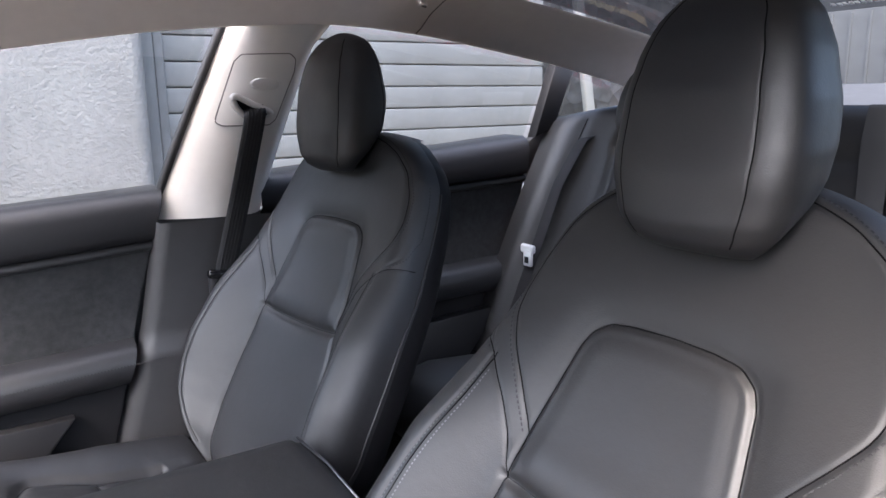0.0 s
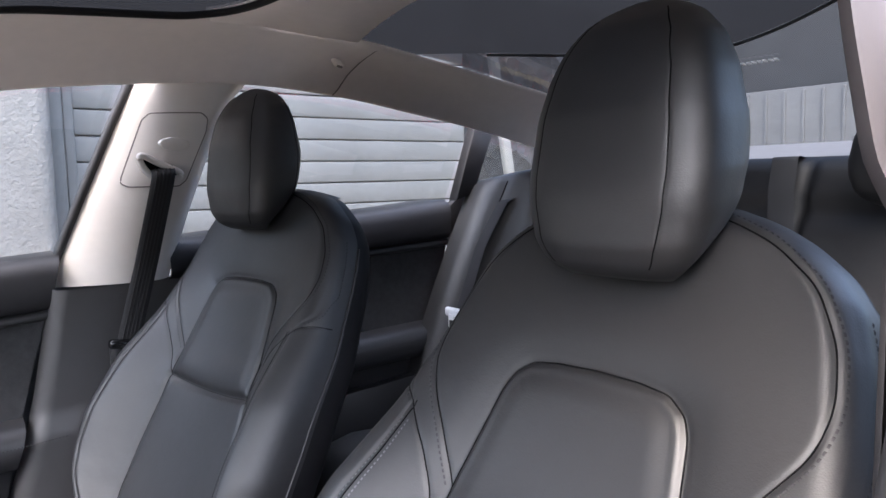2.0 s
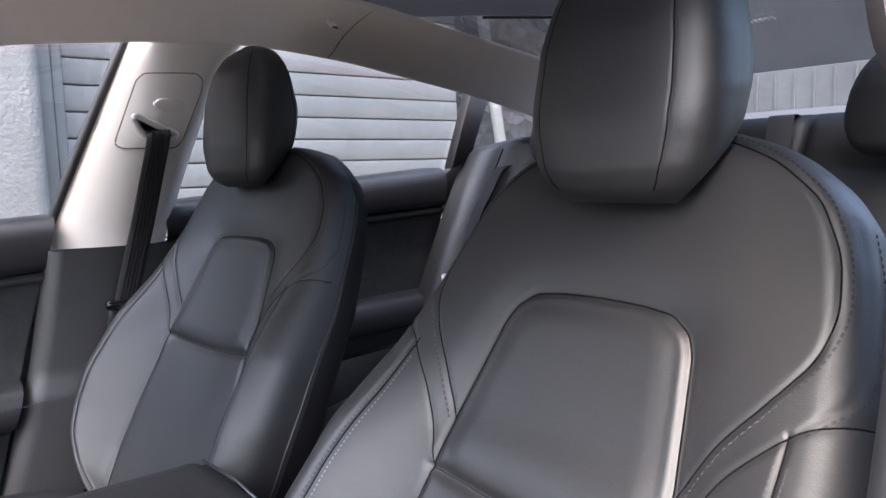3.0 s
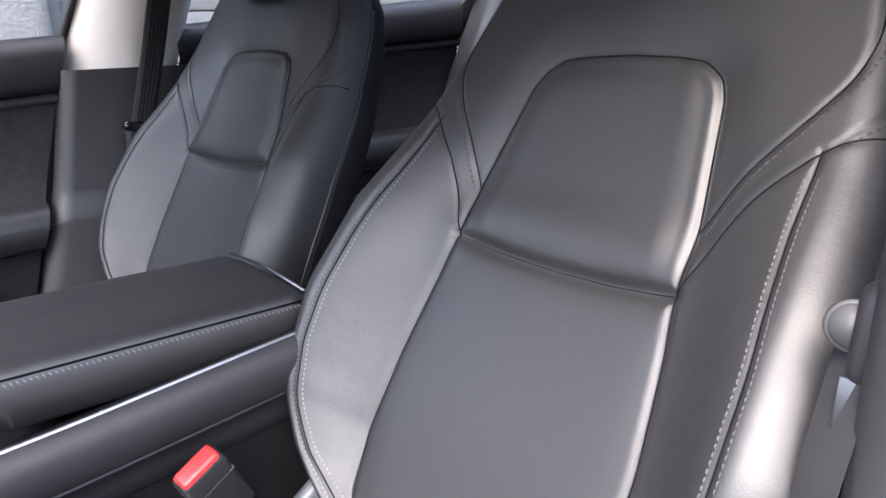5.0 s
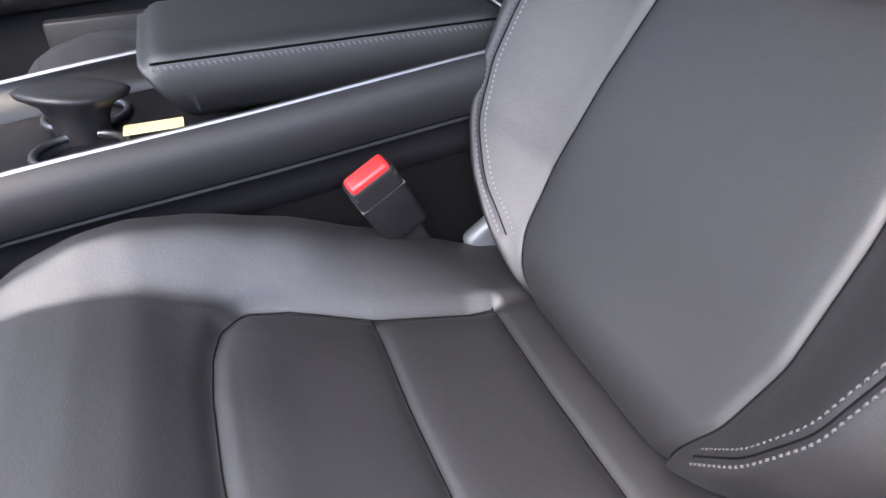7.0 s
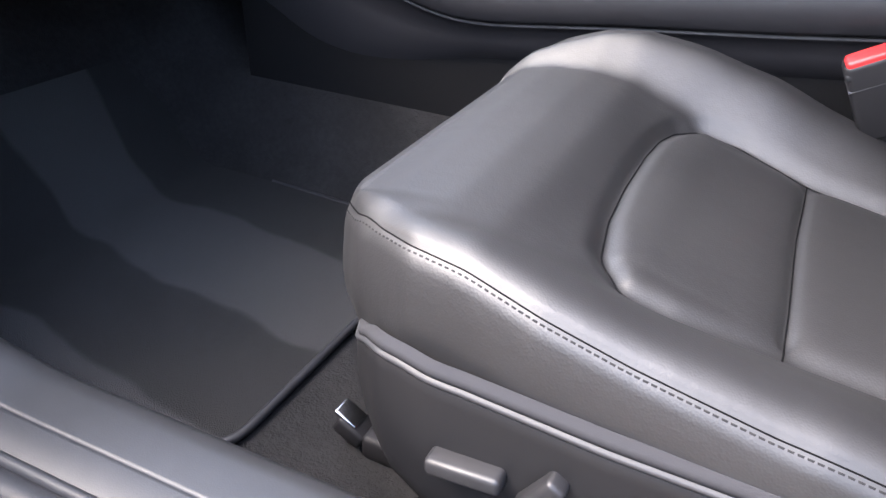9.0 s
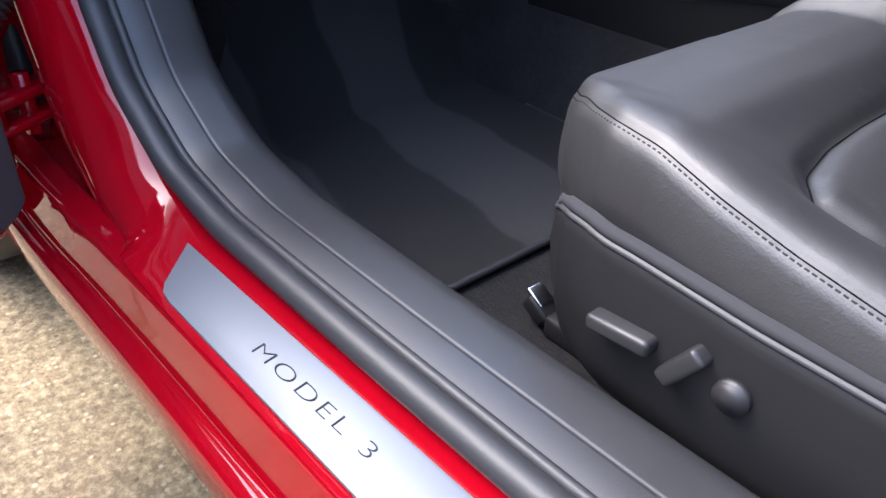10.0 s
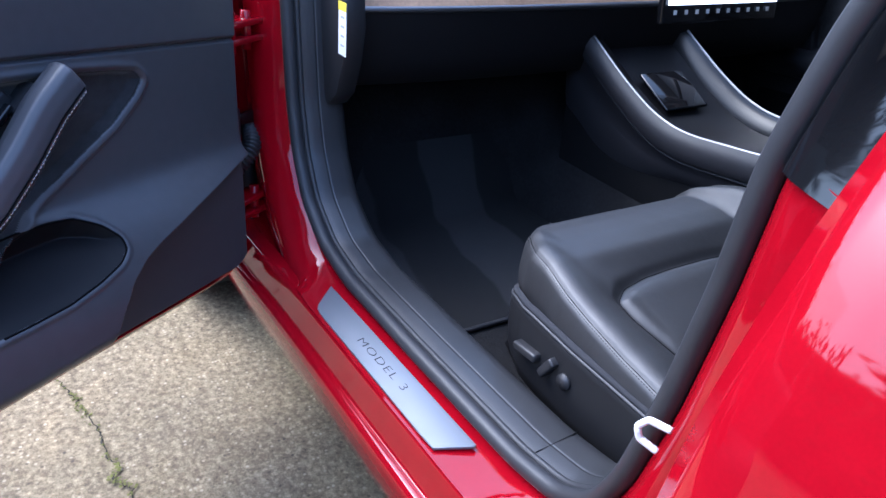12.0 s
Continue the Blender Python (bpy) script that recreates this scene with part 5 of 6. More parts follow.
        for s in np.linspace(0, 1, 24):
            wrap = 0.055 * max(0.0, (0.62 - s) / 0.62) ** 1.8 + 0.04 * max(0.0, (s - 0.8) / 0.2) ** 2
            row.append((x0 + (x1 - x0) * s, y + wrap, zz))
        P.append(row)
    pil = part("pillar_trim_upper", sheet(P), PILLAR, car, "light grey centre pillar trim")
    P = []
    for zz in np.linspace(0.30, 0.906, 30):
        q = (zz - 0.30) / 0.605
        x0 = curve([0.30, 0.55, 0.70, 0.906], [-0.14, -0.06, -0.015, 0.024], 0.1)(zz)
        step = 0.012 * step_up((0.675 - zz) / 0.012)
        y = 0.70 - 0.02 * q - step
        P.append([(x0 - 0.004, y + 0.05, zz)] + [(x0 + (0.30 - x0) * s, y - 0.008 * math.sin(s * math.pi), zz) for s in np.linspace(0, 1, 14)])
    part("pillar_trim_lower", sheet(P), PILLAR_LOW, car, "black plastic lower pillar trim")
    part("pillar_backing", block((0.62, 0.02, 0.60), (0.10, 0.785, 0.60), 0), RUBBER, car)
    # recessed plate round the belt outlet
    plate = rounded_line([(0.145, 1.105), (0.180, 1.210), (0.192, 1.222), (0.282, 1.224), (0.294, 1.214), (0.292, 1.190), (0.258, 1.098), (0.245, 1.087), (0.155, 1.087), (0.143, 1.094), (0.145, 1.105)], 0.005, 0.012)
    off = lambda z: 0.694 - 0.10 * ((z - 0.905) / 0.395) ** 1.4
    def face(x, z):
        q = (z - 0.905) / 0.395
        u = (x - 0.022 - 0.155 * q) / (0.216 - 0.03 * q)
        return off(z) + 0.055 * max(0.0, (0.62 - u) / 0.62) ** 1.8
    part("outlet_plate_edge", tube([(x, face(x, z) + 0.0002, z) for x, z in plate[:-1]], 0.0014, 6, close=True), TAUPE, car)
    c0 = np.array([0.22, 1.155])
    P = [[(x, face(x, z) - 0.0012 - 0.002 * (1 - r), z) for x, z in (c0 + (plate[:-1] - c0) * r)] for r in (0.985, 0.95, 0.75, 0.5, 0.25, 0.02)]
    part("outlet_plate", sheet(P, close_v=True), PILLAR, car, "light grey belt height plate")
    P = [[(0.232 + r * 0.030 * math.cos(a), off(1.166) - 0.0015 - 0.5 * d, 1.166 + r * 0.013 * math.sin(a)) for a in np.arange(30) * math.pi / 15] for r, d in ((1, 0.0), (0.95, 0.006), (0.8, 0.009), (0.05, 0.010))]
    part("height_button", sheet(P, close_v=True), PILLAR, car, "light grey belt height button")
    e = [(0.152 + 0.151 * (z - 0.995) / 0.29 - 0.121, 0.735 - 0.09 * max(0, (z - 0.905) / 0.395) ** 1.4, z) for z in np.linspace(0.90, 1.30, 24)]
    e = [(0.022 + 0.155 * (z - 0.905) / 0.395 - 0.004, 0.752 - 0.10 * max(0.0, (z - 0.905) / 0.395) ** 1.4, z) for z in np.linspace(0.905, 1.295, 24)]
    part("window_seal", tube(e, 0.009, 8), RUBBER, car, "black rubber window seal")
    # seat belt from outlet to guide
    belt = thing("seat_belt", (0.15, 0.65, 0.8), "black webbing seat belt hanging from the centre pillar", "seat belt", "seat belts")
    bb = (0.15, 0.65, 0.8)
    path = rounded_line([(0.209, 0.652, 1.127), (0.2065, 0.622, 1.113), (0.200, 0.621, 1.085), (0.169, 0.634, 0.95), (0.126, 0.632, 0.80), (0.108, 0.640, 0.72), (0.09, 0.65, 0.62)], 0.01, 0.03)
    wdir = np.array([0.96, 0.0, 0.12]) * 0.0225
    P = np.stack([path - wdir + [0, 0.003, 0], path - wdir, path - wdir * 0.5 - [0, 0.001, 0], path - [0, 0.001, 0], path + wdir * 0.5 - [0, 0.001, 0], path + wdir, path + wdir + [0, 0.003, 0]], 1)
    part("webbing", sheet(P), WEBBING, belt, base=bb)
    for k in (-0.6, -0.3, 0.0, 0.3, 0.6):
        part("woven_rib", tube(path + wdir * k - [0, 0.0015, 0], 0.0012, 5), WEBBING, belt, base=bb)
    ring, hole = [], []
    for a in np.linspace(0, 2 * math.pi, 44, endpoint=False):
        u, v = 0.041 * math.cos(a), 0.0135 * math.sin(a) + 0.005 * math.cos(2 * a)
        x, z = 0.203 + u * 0.90 + v * 0.42, 1.120 - u * 0.42 + v * 0.90
        ring.append((x, 0.634 - 0.06 * (z - 1.128) + 0.004, z))
        hole.append((x, 0.638, z))
    part("belt_outlet", tube(ring, 0.0062, 10, close=True), PILLAR, belt, "light grey belt outlet", base=bb)
    part("outlet_slot", mesh(hole, [tuple(range(44))]), SEAM, belt, base=bb)
    part("belt_guide", block((0.062, 0.020, 0.018), (0.122, 0.629, 0.802), 0.007, 3, (0, 8, 0)), GLOSS, belt, "black plastic belt guide", base=bb)
    part("belt_tongue", block((0.02, 0.02, 0.045), (0.104, 0.634, 0.785), 0.006), PLASTIC, belt, base=bb)
    # rear pillar and quarter window
    part("rear_pillar", slab([(0.955, 1.03), (1.02, 1.05), (1.09, 1.21), (1.03, 1.235)], (0.685, 0.72), "y", 0.006), SHIELD, car, "black rear door frame")
    pane = part("quarter_window", slab([(1.03, 1.07), (1.10, 1.20), (1.25, 1.17), (1.25, 1.10)], (0.715, 0.719), "y"), GLASS, car)
    pane.visible_shadow = False
    part("quarter_trim", tube([(1.04, 0.70, 1.066), (1.12, 0.70, 1.076), (1.25, 0.69, 1.10)], 0.007, 8), CHROME, car)
    part("rear_quarter", slab([(1.0, 0.40), (1.75, 0.40), (1.75, 1.05), (1.25, 1.09), (1.03, 1.06), (0.97, 1.02)], (0.73, 0.76), "y", 0.01), SOFT, car)
    part("rear_quarter", slab([(1.25, 0.4), (1.75, 0.4), (1.75, 1.05), (1.25, 1.09)], (-0.76, -0.73), "y", 0.01), SOFT, car)


far_side()


def rear_bench():
    b = thing("rear_seat", (0.85, YC, FLOOR), "black leather rear bench seat with high backrest", "car seat")
    base = (0.85, YC, FLOOR)
    # backrest with side wing
    def back_at(y, s):
        a = abs(y - YC)
        wing = 0.10 * step_up((a - 0.50) / 0.14)
        puff = 0.018 * math.cos((a % 0.46) / 0.46 * math.pi - math.pi / 2)
        x = 0.86 + 0.23 * s - wing * (1 - 0.3 * s) - puff * math.sin(s * math.pi) ** 0.5
        z = 0.50 + 0.60 * s - 0.03 * step_up((a - 0.5) / 0.2) * s
        groove = 0.012 * (math.exp(-((a - 0.485) / 0.012) ** 2) + math.exp(-((a - 0.16) / 0.01) ** 2) + math.exp(-((s - 0.86) / 0.02) ** 2) * (a < 0.5)) + 0.004 * math.exp(-((a - 0.605 + 0.03 * s) / 0.008) ** 2)
        return (x + groove, y, z)
    P = []
    for y in np.linspace(-0.66, 0.70, 160):
        row = [back_at(y, s) for s in np.linspace(0, 1, 40)]
        row += [(row[-1][0] + 0.03, y, row[-1][2] + 0.012), (row[-1][0] + 0.09, y, row[-1][2] + 0.005), (row[-1][0] + 0.12, y, row[-1][2] - 0.05)]
        P.append(row)
    back = part("backrest", sheet(P), LEATHER, b, base=base)
    for side in (1, -1):
        part("seam", tube([np.array(back_at(YC + side * (0.605 - 0.03 * s), s)) - [0.0005, 0, 0] for s in np.linspace(0.02, 0.98, 50)], 0.0014, 6), SEAM, back, base=base)
    P = []
    for y in np.linspace(-0.62, 0.66, 60):
        a = abs(y - YC)
        edge = step_up((0.645 - a) / 0.05)
        puff = 0.02 * math.sin(((a % 0.32) / 0.32) * math.pi) ** 0.5
        P.append([(x, y, 0.36 + (z - 0.36 + puff * (z > 0.47)) * (0.85 + 0.15 * edge)) for x, z in ((0.50, 0.36), (0.475, 0.42), (0.48, 0.47), (0.51, 0.505), (0.58, 0.52), (0.70, 0.51), (0.80, 0.495), (0.90, 0.48))])
    part("cushion", sheet(P), LEATHER, b, base=base)
    for y in (-0.36, 0.33):
        part("headrest", headrest_mesh(1.03, 0.185, 0.115, 0.96, 1.06, 0.02, 48, 36)[0], LEATHER, b, base=(0.85, YC - y + 0.0, FLOOR))
    part("parcel_shelf", sheet([[(x, YC + y, z) for x, z in ((1.18, 1.04), (1.19, 1.102), (1.21, 1.106), (1.60, 1.155), (1.63, 1.155), (1.64, 1.10))] for y in np.linspace(-0.62, 0.62, 20)]), material("grey_felt_shelf", (0.42, 0.42, 0.44), 0.8, mottle=0.05, bump=((500, 0.2, "noise"),)), b, "pale grey parcel shelf", base=base)
    belt = thing("seat_belt", (1.0, -0.05, 0.9), "black webbing rear seat belt over the backrest", "seat belt", "seat belts")
    P = [(1.20, -0.10, 1.10), (1.09, -0.10, 1.115), (1.055, -0.11, 1.05), (1.0, -0.14, 0.9), (0.93, -0.19, 0.7)]
    path = rounded_line(P, 0.01, 0.03)
    part("webbing", sheet(np.stack([path - [0, 0.024, 0], path - [0.004, 0, 0], path + [0, 0.024, 0]], 1)), material("grey_black_webbing", (0.06, 0.06, 0.063), 0.7), belt, base=(1.0, -0.05, 0.9))
    far = thing("seat_belt", (0.9, 0.6, 0.9), "black webbing rear seat belt with a bright buckle tongue", "seat belt", "seat belts")
    fb = (0.9, 0.6, 0.9)
    path = rounded_line([(1.12, 0.57, 1.06), (1.02, 0.585, 1.03), (0.955, 0.60, 0.92), (0.85, 0.60, 0.68), (0.80, 0.60, 0.56)], 0.01, 0.03)
    part("webbing", sheet(np.stack([path - [0, 0.024, 0], path - [0.004, 0, 0], path + [0, 0.024, 0]], 1)), WEBBING, far, base=fb)
    part("buckle_tongue", block((0.014, 0.048, 0.022), (0.86, 0.592, 0.768), 0.006, 3, (0, 0, 0)), WHITE, far, "bright metal tongue", base=fb)
    part("buckle_tongue", block((0.010, 0.030, 0.040), (0.856, 0.586, 0.745), 0.004), WHITE, far, base=fb)
    part("tongue_slot", block((0.003, 0.014, 0.016), (0.8505, 0.586, 0.742), 0.001), PLASTIC, far, base=fb)


rear_bench()


def cabin_floor():
    P = []
    for x in np.linspace(-1.14, 1.1, 60):
        toe = 0.30 * step_up((-0.90 - x) / 0.24)
        P.append([(x, y, z + toe * (abs(y - YC) > 0.12)) for y, z in ((-0.655, 0.335), (-0.645, 0.29), (-0.60, FLOOR), (-0.3, FLOOR - 0.002), (-0.17, FLOOR + 0.004), (-0.135, FLOOR + 0.03), (-0.115, 0.42), (0.14, 0.42), (0.16, FLOOR + 0.03), (0.3, FLOOR), (0.66, FLOOR), (0.70, 0.36))])
    ob = part("floor_carpet", sheet(P), CARPET)
    tagged(ob, "dark charcoal carpet of the car floor", "carpet", kind="structure")
    part("side_lining", slab([(-1.16, 0.26), (-0.72, 0.26), (-0.77, 0.37), (-0.86, 0.50), (-0.91, 0.75), (-0.95, 0.95), (-1.16, 0.95)], (-0.69, -0.655), "y", 0.006), PLASTIC, car)
    part("side_lining", slab([(-1.16, 0.26), (-0.66, 0.26), (-0.70, 0.40), (-0.80, 0.52), (-0.86, 0.75), (-0.90, 0.95), (-1.16, 0.95)], (0.70, 0.74), "y", 0.006), PLASTIC, car)
    # mat with brushed bands and a bound edge
    m = bpy.data.materials.new("brushed_mat_pile")
    m.use_nodes = True
    nt = m.node_tree
    b = nt.nodes["Principled BSDF"]
    b.inputs["Roughness"].default_value = 1.0
    b.inputs["Specular IOR Level"].default_value = 0.03
    b.inputs["Sheen Weight"].default_value = 0.02
    tc = nt.nodes.new("ShaderNodeTexCoord")
    mp = nt.nodes.new("ShaderNodeMapping")
    mp.inputs["Rotation"].default_value = (0, 0, radians(6))
    wave = nt.nodes.new("ShaderNodeTexWave")
    wave.bands_direction, wave.wave_profile = "Y", "SIN"
    wave.inputs["Scale"].default_value, wave.inputs["Distortion"].default_value, wave.inputs["Detail"].default_value, wave.inputs["Detail Scale"].default_value = 1.12, 0.7, 1.5, 6.0
    wave.inputs["Phase Offset"].default_value = 2.7
    ramp = nt.nodes.new("ShaderNodeValToRGB")
    ramp.color_ramp.elements[0].position, ramp.color_ramp.elements[0].color = 0.45, (0.017, 0.017, 0.0175, 1)
    ramp.color_ramp.elements[1].position, ramp.color_ramp.elements[1].color = 0.54, (0.033, 0.033, 0.034, 1)
    nz = nt.nodes.new("ShaderNodeTexNoise")
    nz.inputs["Scale"].default_value, nz.inputs["Detail"].default_value = 800, 4
    bump = nt.nodes.new("ShaderNodeBump")
    bump.inputs["Strength"].default_value, bump.inputs["Distance"].default_value = 0.8, 0.002
    L = nt.links.new
    L(tc.outputs["Object"], mp.inputs[0])
    L(mp.outputs[0], wave.inputs["Vector"])
    L(tc.outputs["Object"], nz.inputs["Vector"])
    L(wave.outputs["Fac"], ramp.inputs[0])
    L(ramp.outputs[0], b.inputs["Base Color"])
    L(nz.outputs[0], bump.inputs["Height"])
    L(bump.outputs[0], b.inputs["Normal"])
    mat = thing("floor_mat", (-0.75, -0.37, FLOOR + 0.006), "dark grey carpet floor mat with brushed bands", "floor mat")
    base = (-0.75, -0.37, FLOOR + 0.006)
    o = rounded_line([(-0.51, -0.37), (-0.508, -0.20), (-0.53, -0.175), (-0.80, -0.16), (-0.98, -0.16), (-1.02, -0.20), (-1.02, -0.52), (-0.97, -0.585), (-0.75, -0.615), (-0.53, -0.605), (-0.51, -0.58), (-0.51, -0.37)], 0.015, 0.04)
    z = lambda x: FLOOR + 0.010 + 0.30 * float(step_up((-0.90 - x) / 0.24))
    c = np.array([-0.75, -0.38])
    rings = np.linspace(0.001, 1, 14)
    P = [[(*(c + (q - c) * r), z((c + (q - c) * r)[0])) for q in o[:-1]] for r in rings]
    part("carpet_top", sheet(P, close_v=True), m, mat, base=base)
    part("bound_edge", tube([(x, y, z(x) - 0.003) for x, y in np.roll(o[:-1], -len(o) // 2, 0) if x > -0.80], 0.0045, 8), SOFT, mat, "black bound edge", base=base)


cabin_floor()


def console():
    c = thing("centre_console", (-0.2, YC, FLOOR), "black centre console with padded armrest and chrome strips", "centre console")
    base = (-0.2, YC, FLOOR)
    # strip line along the top edge of the console
    X = [-0.86, -0.80, -0.758, -0.676, -0.60, -0.54, -0.49, -0.338, -0.184, -0.005, 0.06]
    Z = [0.75, 0.722, 0.697, 0.652, 0.618, 0.604, 0.603, 0.620, 0.634, 0.654, 0.66]
    top = curve(X, Z, 0.10)
    xs = np.linspace(-0.86, 0.06, 80)
    half = 0.146
    for side in (-1, 1):
        P = []
        for x in xs:
            z = top(x)
            deep = 1 + 2.4 * step_up((-0.48 - x) / 0.30)
            P.append([(x, YC + side * y, zz) for y, zz in ((half - 0.006, z), (half + 0.002, z - 0.004), (half + 0.010, z - 0.02), (half + 0.008, z - 0.048), (half + 0.004, z - 0.0515), (half - 0.001, z - 0.0525), (half - 0.0015, z - 0.0535), (half + 0.0012, z - 0.0550), (half + 0.0010, z - 0.0570), (half - 0.003, z - 0.0585), (half - 0.006, z - 0.058 - 0.017 * deep), (half - 0.014, z - 0.058 - 0.034 * deep), (half - 0.022, z - 0.058 - 0.042 * deep))])
        part("side_panel", sheet(P), SOFT, c, base=base)
        P = [[(x, YC + side * y, zz) for y, zz in ((half - 0.021, top(x) - 0.057 - 0.042 * (1 + 2.4 * step_up((-0.48 - x) / 0.30))), (half - 0.026, 0.40), (half - 0.026, 0.285))] for x in xs]
        part("lower_side", sheet(P), FELT, c, "black plastic lower side", base=base)
        part("chrome_strip", sheet([[(x, YC + side * (half - 0.007 + dy), top(x) + dz) for dy, dz in ((-0.0026, -0.004), (-0.0024, 0.0012), (0, 0.0020), (0.0024, 0.0012), (0.0030, -0.0045))] for x in xs]), CHROME, c, "bright chrome strip", base=base)
        P = [[(x, YC + side * (half - 0.012), top(x) - 0.001), (x, YC + side * (half - 0.03), top(x) - 0.006), (x, YC + side * (half - 0.04), top(x) - 0.035)] for x in xs]
        part("inner_edge", sheet(P), TRAY, c, base=base)
    P = [[(x, YC + y, top(x) - 0.035) for y in np.linspace(-0.11, 0.11, 6)] for x in xs]
    part("tray", sheet(P), TRAY, c, "glossy black tray", base=base)
    # cup holders
    for x, y in ((-0.335, YC + 0.045), (-0.335, YC - 0.052)):
        ring = [(x + 0.040 * math.cos(a), y + 0.040 * math.sin(a), top(x) - 0.028) for a in np.linspace(0, 2 * math.pi, 36, endpoint=False)]
        cup = part("cup_holder", tube(ring, 0.004, 8, close=True), CHROME, c, "chrome cup holder ring", base=base)
    P = []
    for dz, hx, hy in ((-0.035, 0.022, 0.020), (-0.01, 0.024, 0.024), (0.004, 0.030, 0.030), (0.012, 0.044, 0.036), (0.016, 0.046, 0.037), (0.019, 0.040, 0.033), (0.0195, 0.02, 0.017), (0.0195, 0.0003, 0.0003)):
        P.append([(-0.335 + hx * math.cos(a) * (1 + 0.12 * math.cos(2 * a)), YC + hy * math.sin(a), top(-0.335) - 0.004 + dz - 0.06 * (hx * math.cos(a)) * 2) for a in np.arange(36) * math.pi / 18])
    part("cup_divider", sheet(P, close_v=True), PLASTIC, c, "black waisted cup divider", base=base)
    for y in (YC + 0.045, YC - 0.052):
        P = [[(-0.335 + r * math.cos(a), y + r * math.sin(a), top(-0.335) - 0.030 - d) for a in np.arange(36) * math.pi / 18] for r, d in ((0.040, 0.0), (0.037, 0.01), (0.034, 0.05), (0.002, 0.052))]
        part("cup_well", sheet(P, close_v=True), PLASTIC, c, base=base)
    part("sticker", block((0.055, 0.026, 0.001), (-0.27, YC - 0.03, top(-0.27) - 0.030), 0), material("pale_yellow_label", (0.85, 0.72, 0.35), 0.5), c, "pale yellow label", base=base)
    part("phone_dock", block((0.105, 0.120, 0.008), (-0.665, YC - 0.012, top(-0.665) - 0.020), 0.004, turn=(0, 28, 0)), GLOSS, c, "glossy black phone dock", base=base)
    # padded armrest
    P = []
    x0, x1, hw = -0.262, 0.062, 0.108
    for x in np.r_[x0 - 0.004, np.linspace(x0, x1, 40), x1 + 0.004]:
        q = (x - x0) / (x1 - x0)
        end = 0.010 * (1 - step_up(q / 0.04)) + 0.008 * (1 - step_up((1 - q) / 0.04))
        zt, zb = 0.684 - end, 0.622 + 0.0 * q
        front = 0.035 * (1 - step_up(q / 0.14))
        sec = [(hw - 0.02, zb - 0.002), (hw - 0.004, zb + 0.008), (hw + 0.001, zb + 0.03), (hw, zt - 0.014), (hw - 0.003, zt - 0.006), (hw - 0.010, zt - 0.0008), (hw - 0.03, zt + 0.002), (0.03, zt + 0.003)]
        row = [(x + front * max(0.0, 1 - (z - zb) / (zt - zb)) ** 1.2, YC - y, z) for y, z in sec] + [(x + front * max(0.0, 1 - (z - zb) / (zt - zb)) ** 1.2, YC + y, z) for y, z in sec[::-1]]
        P.append(row)
    arm = part("armrest", sheet(P, close_v=True, caps=True), LEATHER, c, "black padded leather armrest", base=base)
    line = np.array([(x, YC - hw + 0.0005, 0.671) for x in np.linspace(x0 + 0.006, x1 - 0.006, 60)])
    part("stitching", stitches(line, np.broadcast_to([0.0, -1, 0.5], line.shape), 0.0028, 0.0022, 0.0009, 0.0018), PALE_THREAD, arm, "pale grey slanted stitching", base=base)
    part("seam", tube(line + [0, 0.0010, 0.0045], 0.0011, 6), SEAM, arm, base=base)
    part("rear_edge", tube([(x1, YC - hw + 0.01, 0.683), (x1 + 0.002, YC, 0.6875), (x1, YC + hw - 0.01, 0.683)], 0.002, 6), CHROME, arm, base=base)
    # buckle of the near seat
    bk = thing("belt_buckle", (-0.07, -0.165, 0.50), "black seat belt buckle with a red release button", "belt buckle", "belt buckles")
    body = part("housing", block((0.046, 0.024, 0.085), (0, 0, 0.035), 0.006, 3), PLASTIC, bk)
    part("button", block((0.040, 0.019, 0.016), (0, -0.001, 0.073), 0.004, 3), REDPLASTIC, bk, "bright red push button")
    part("housing_joint", block((0.0465, 0.0245, 0.0008), (0, 0, 0.052), 0), DOOR_SOFT, body)
    part("button_frame", block((0.0455, 0.0235, 0.010), (0, 0, 0.066), 0.003, 2), SILL, body)
    part("stalk", block((0.03, 0.014, 0.10), (0, 0, -0.05), 0.005), PLASTIC, bk)
    bk.matrix_basis = pose(-0.072, -0.160, 0.520, 14, -28, 6)


console()


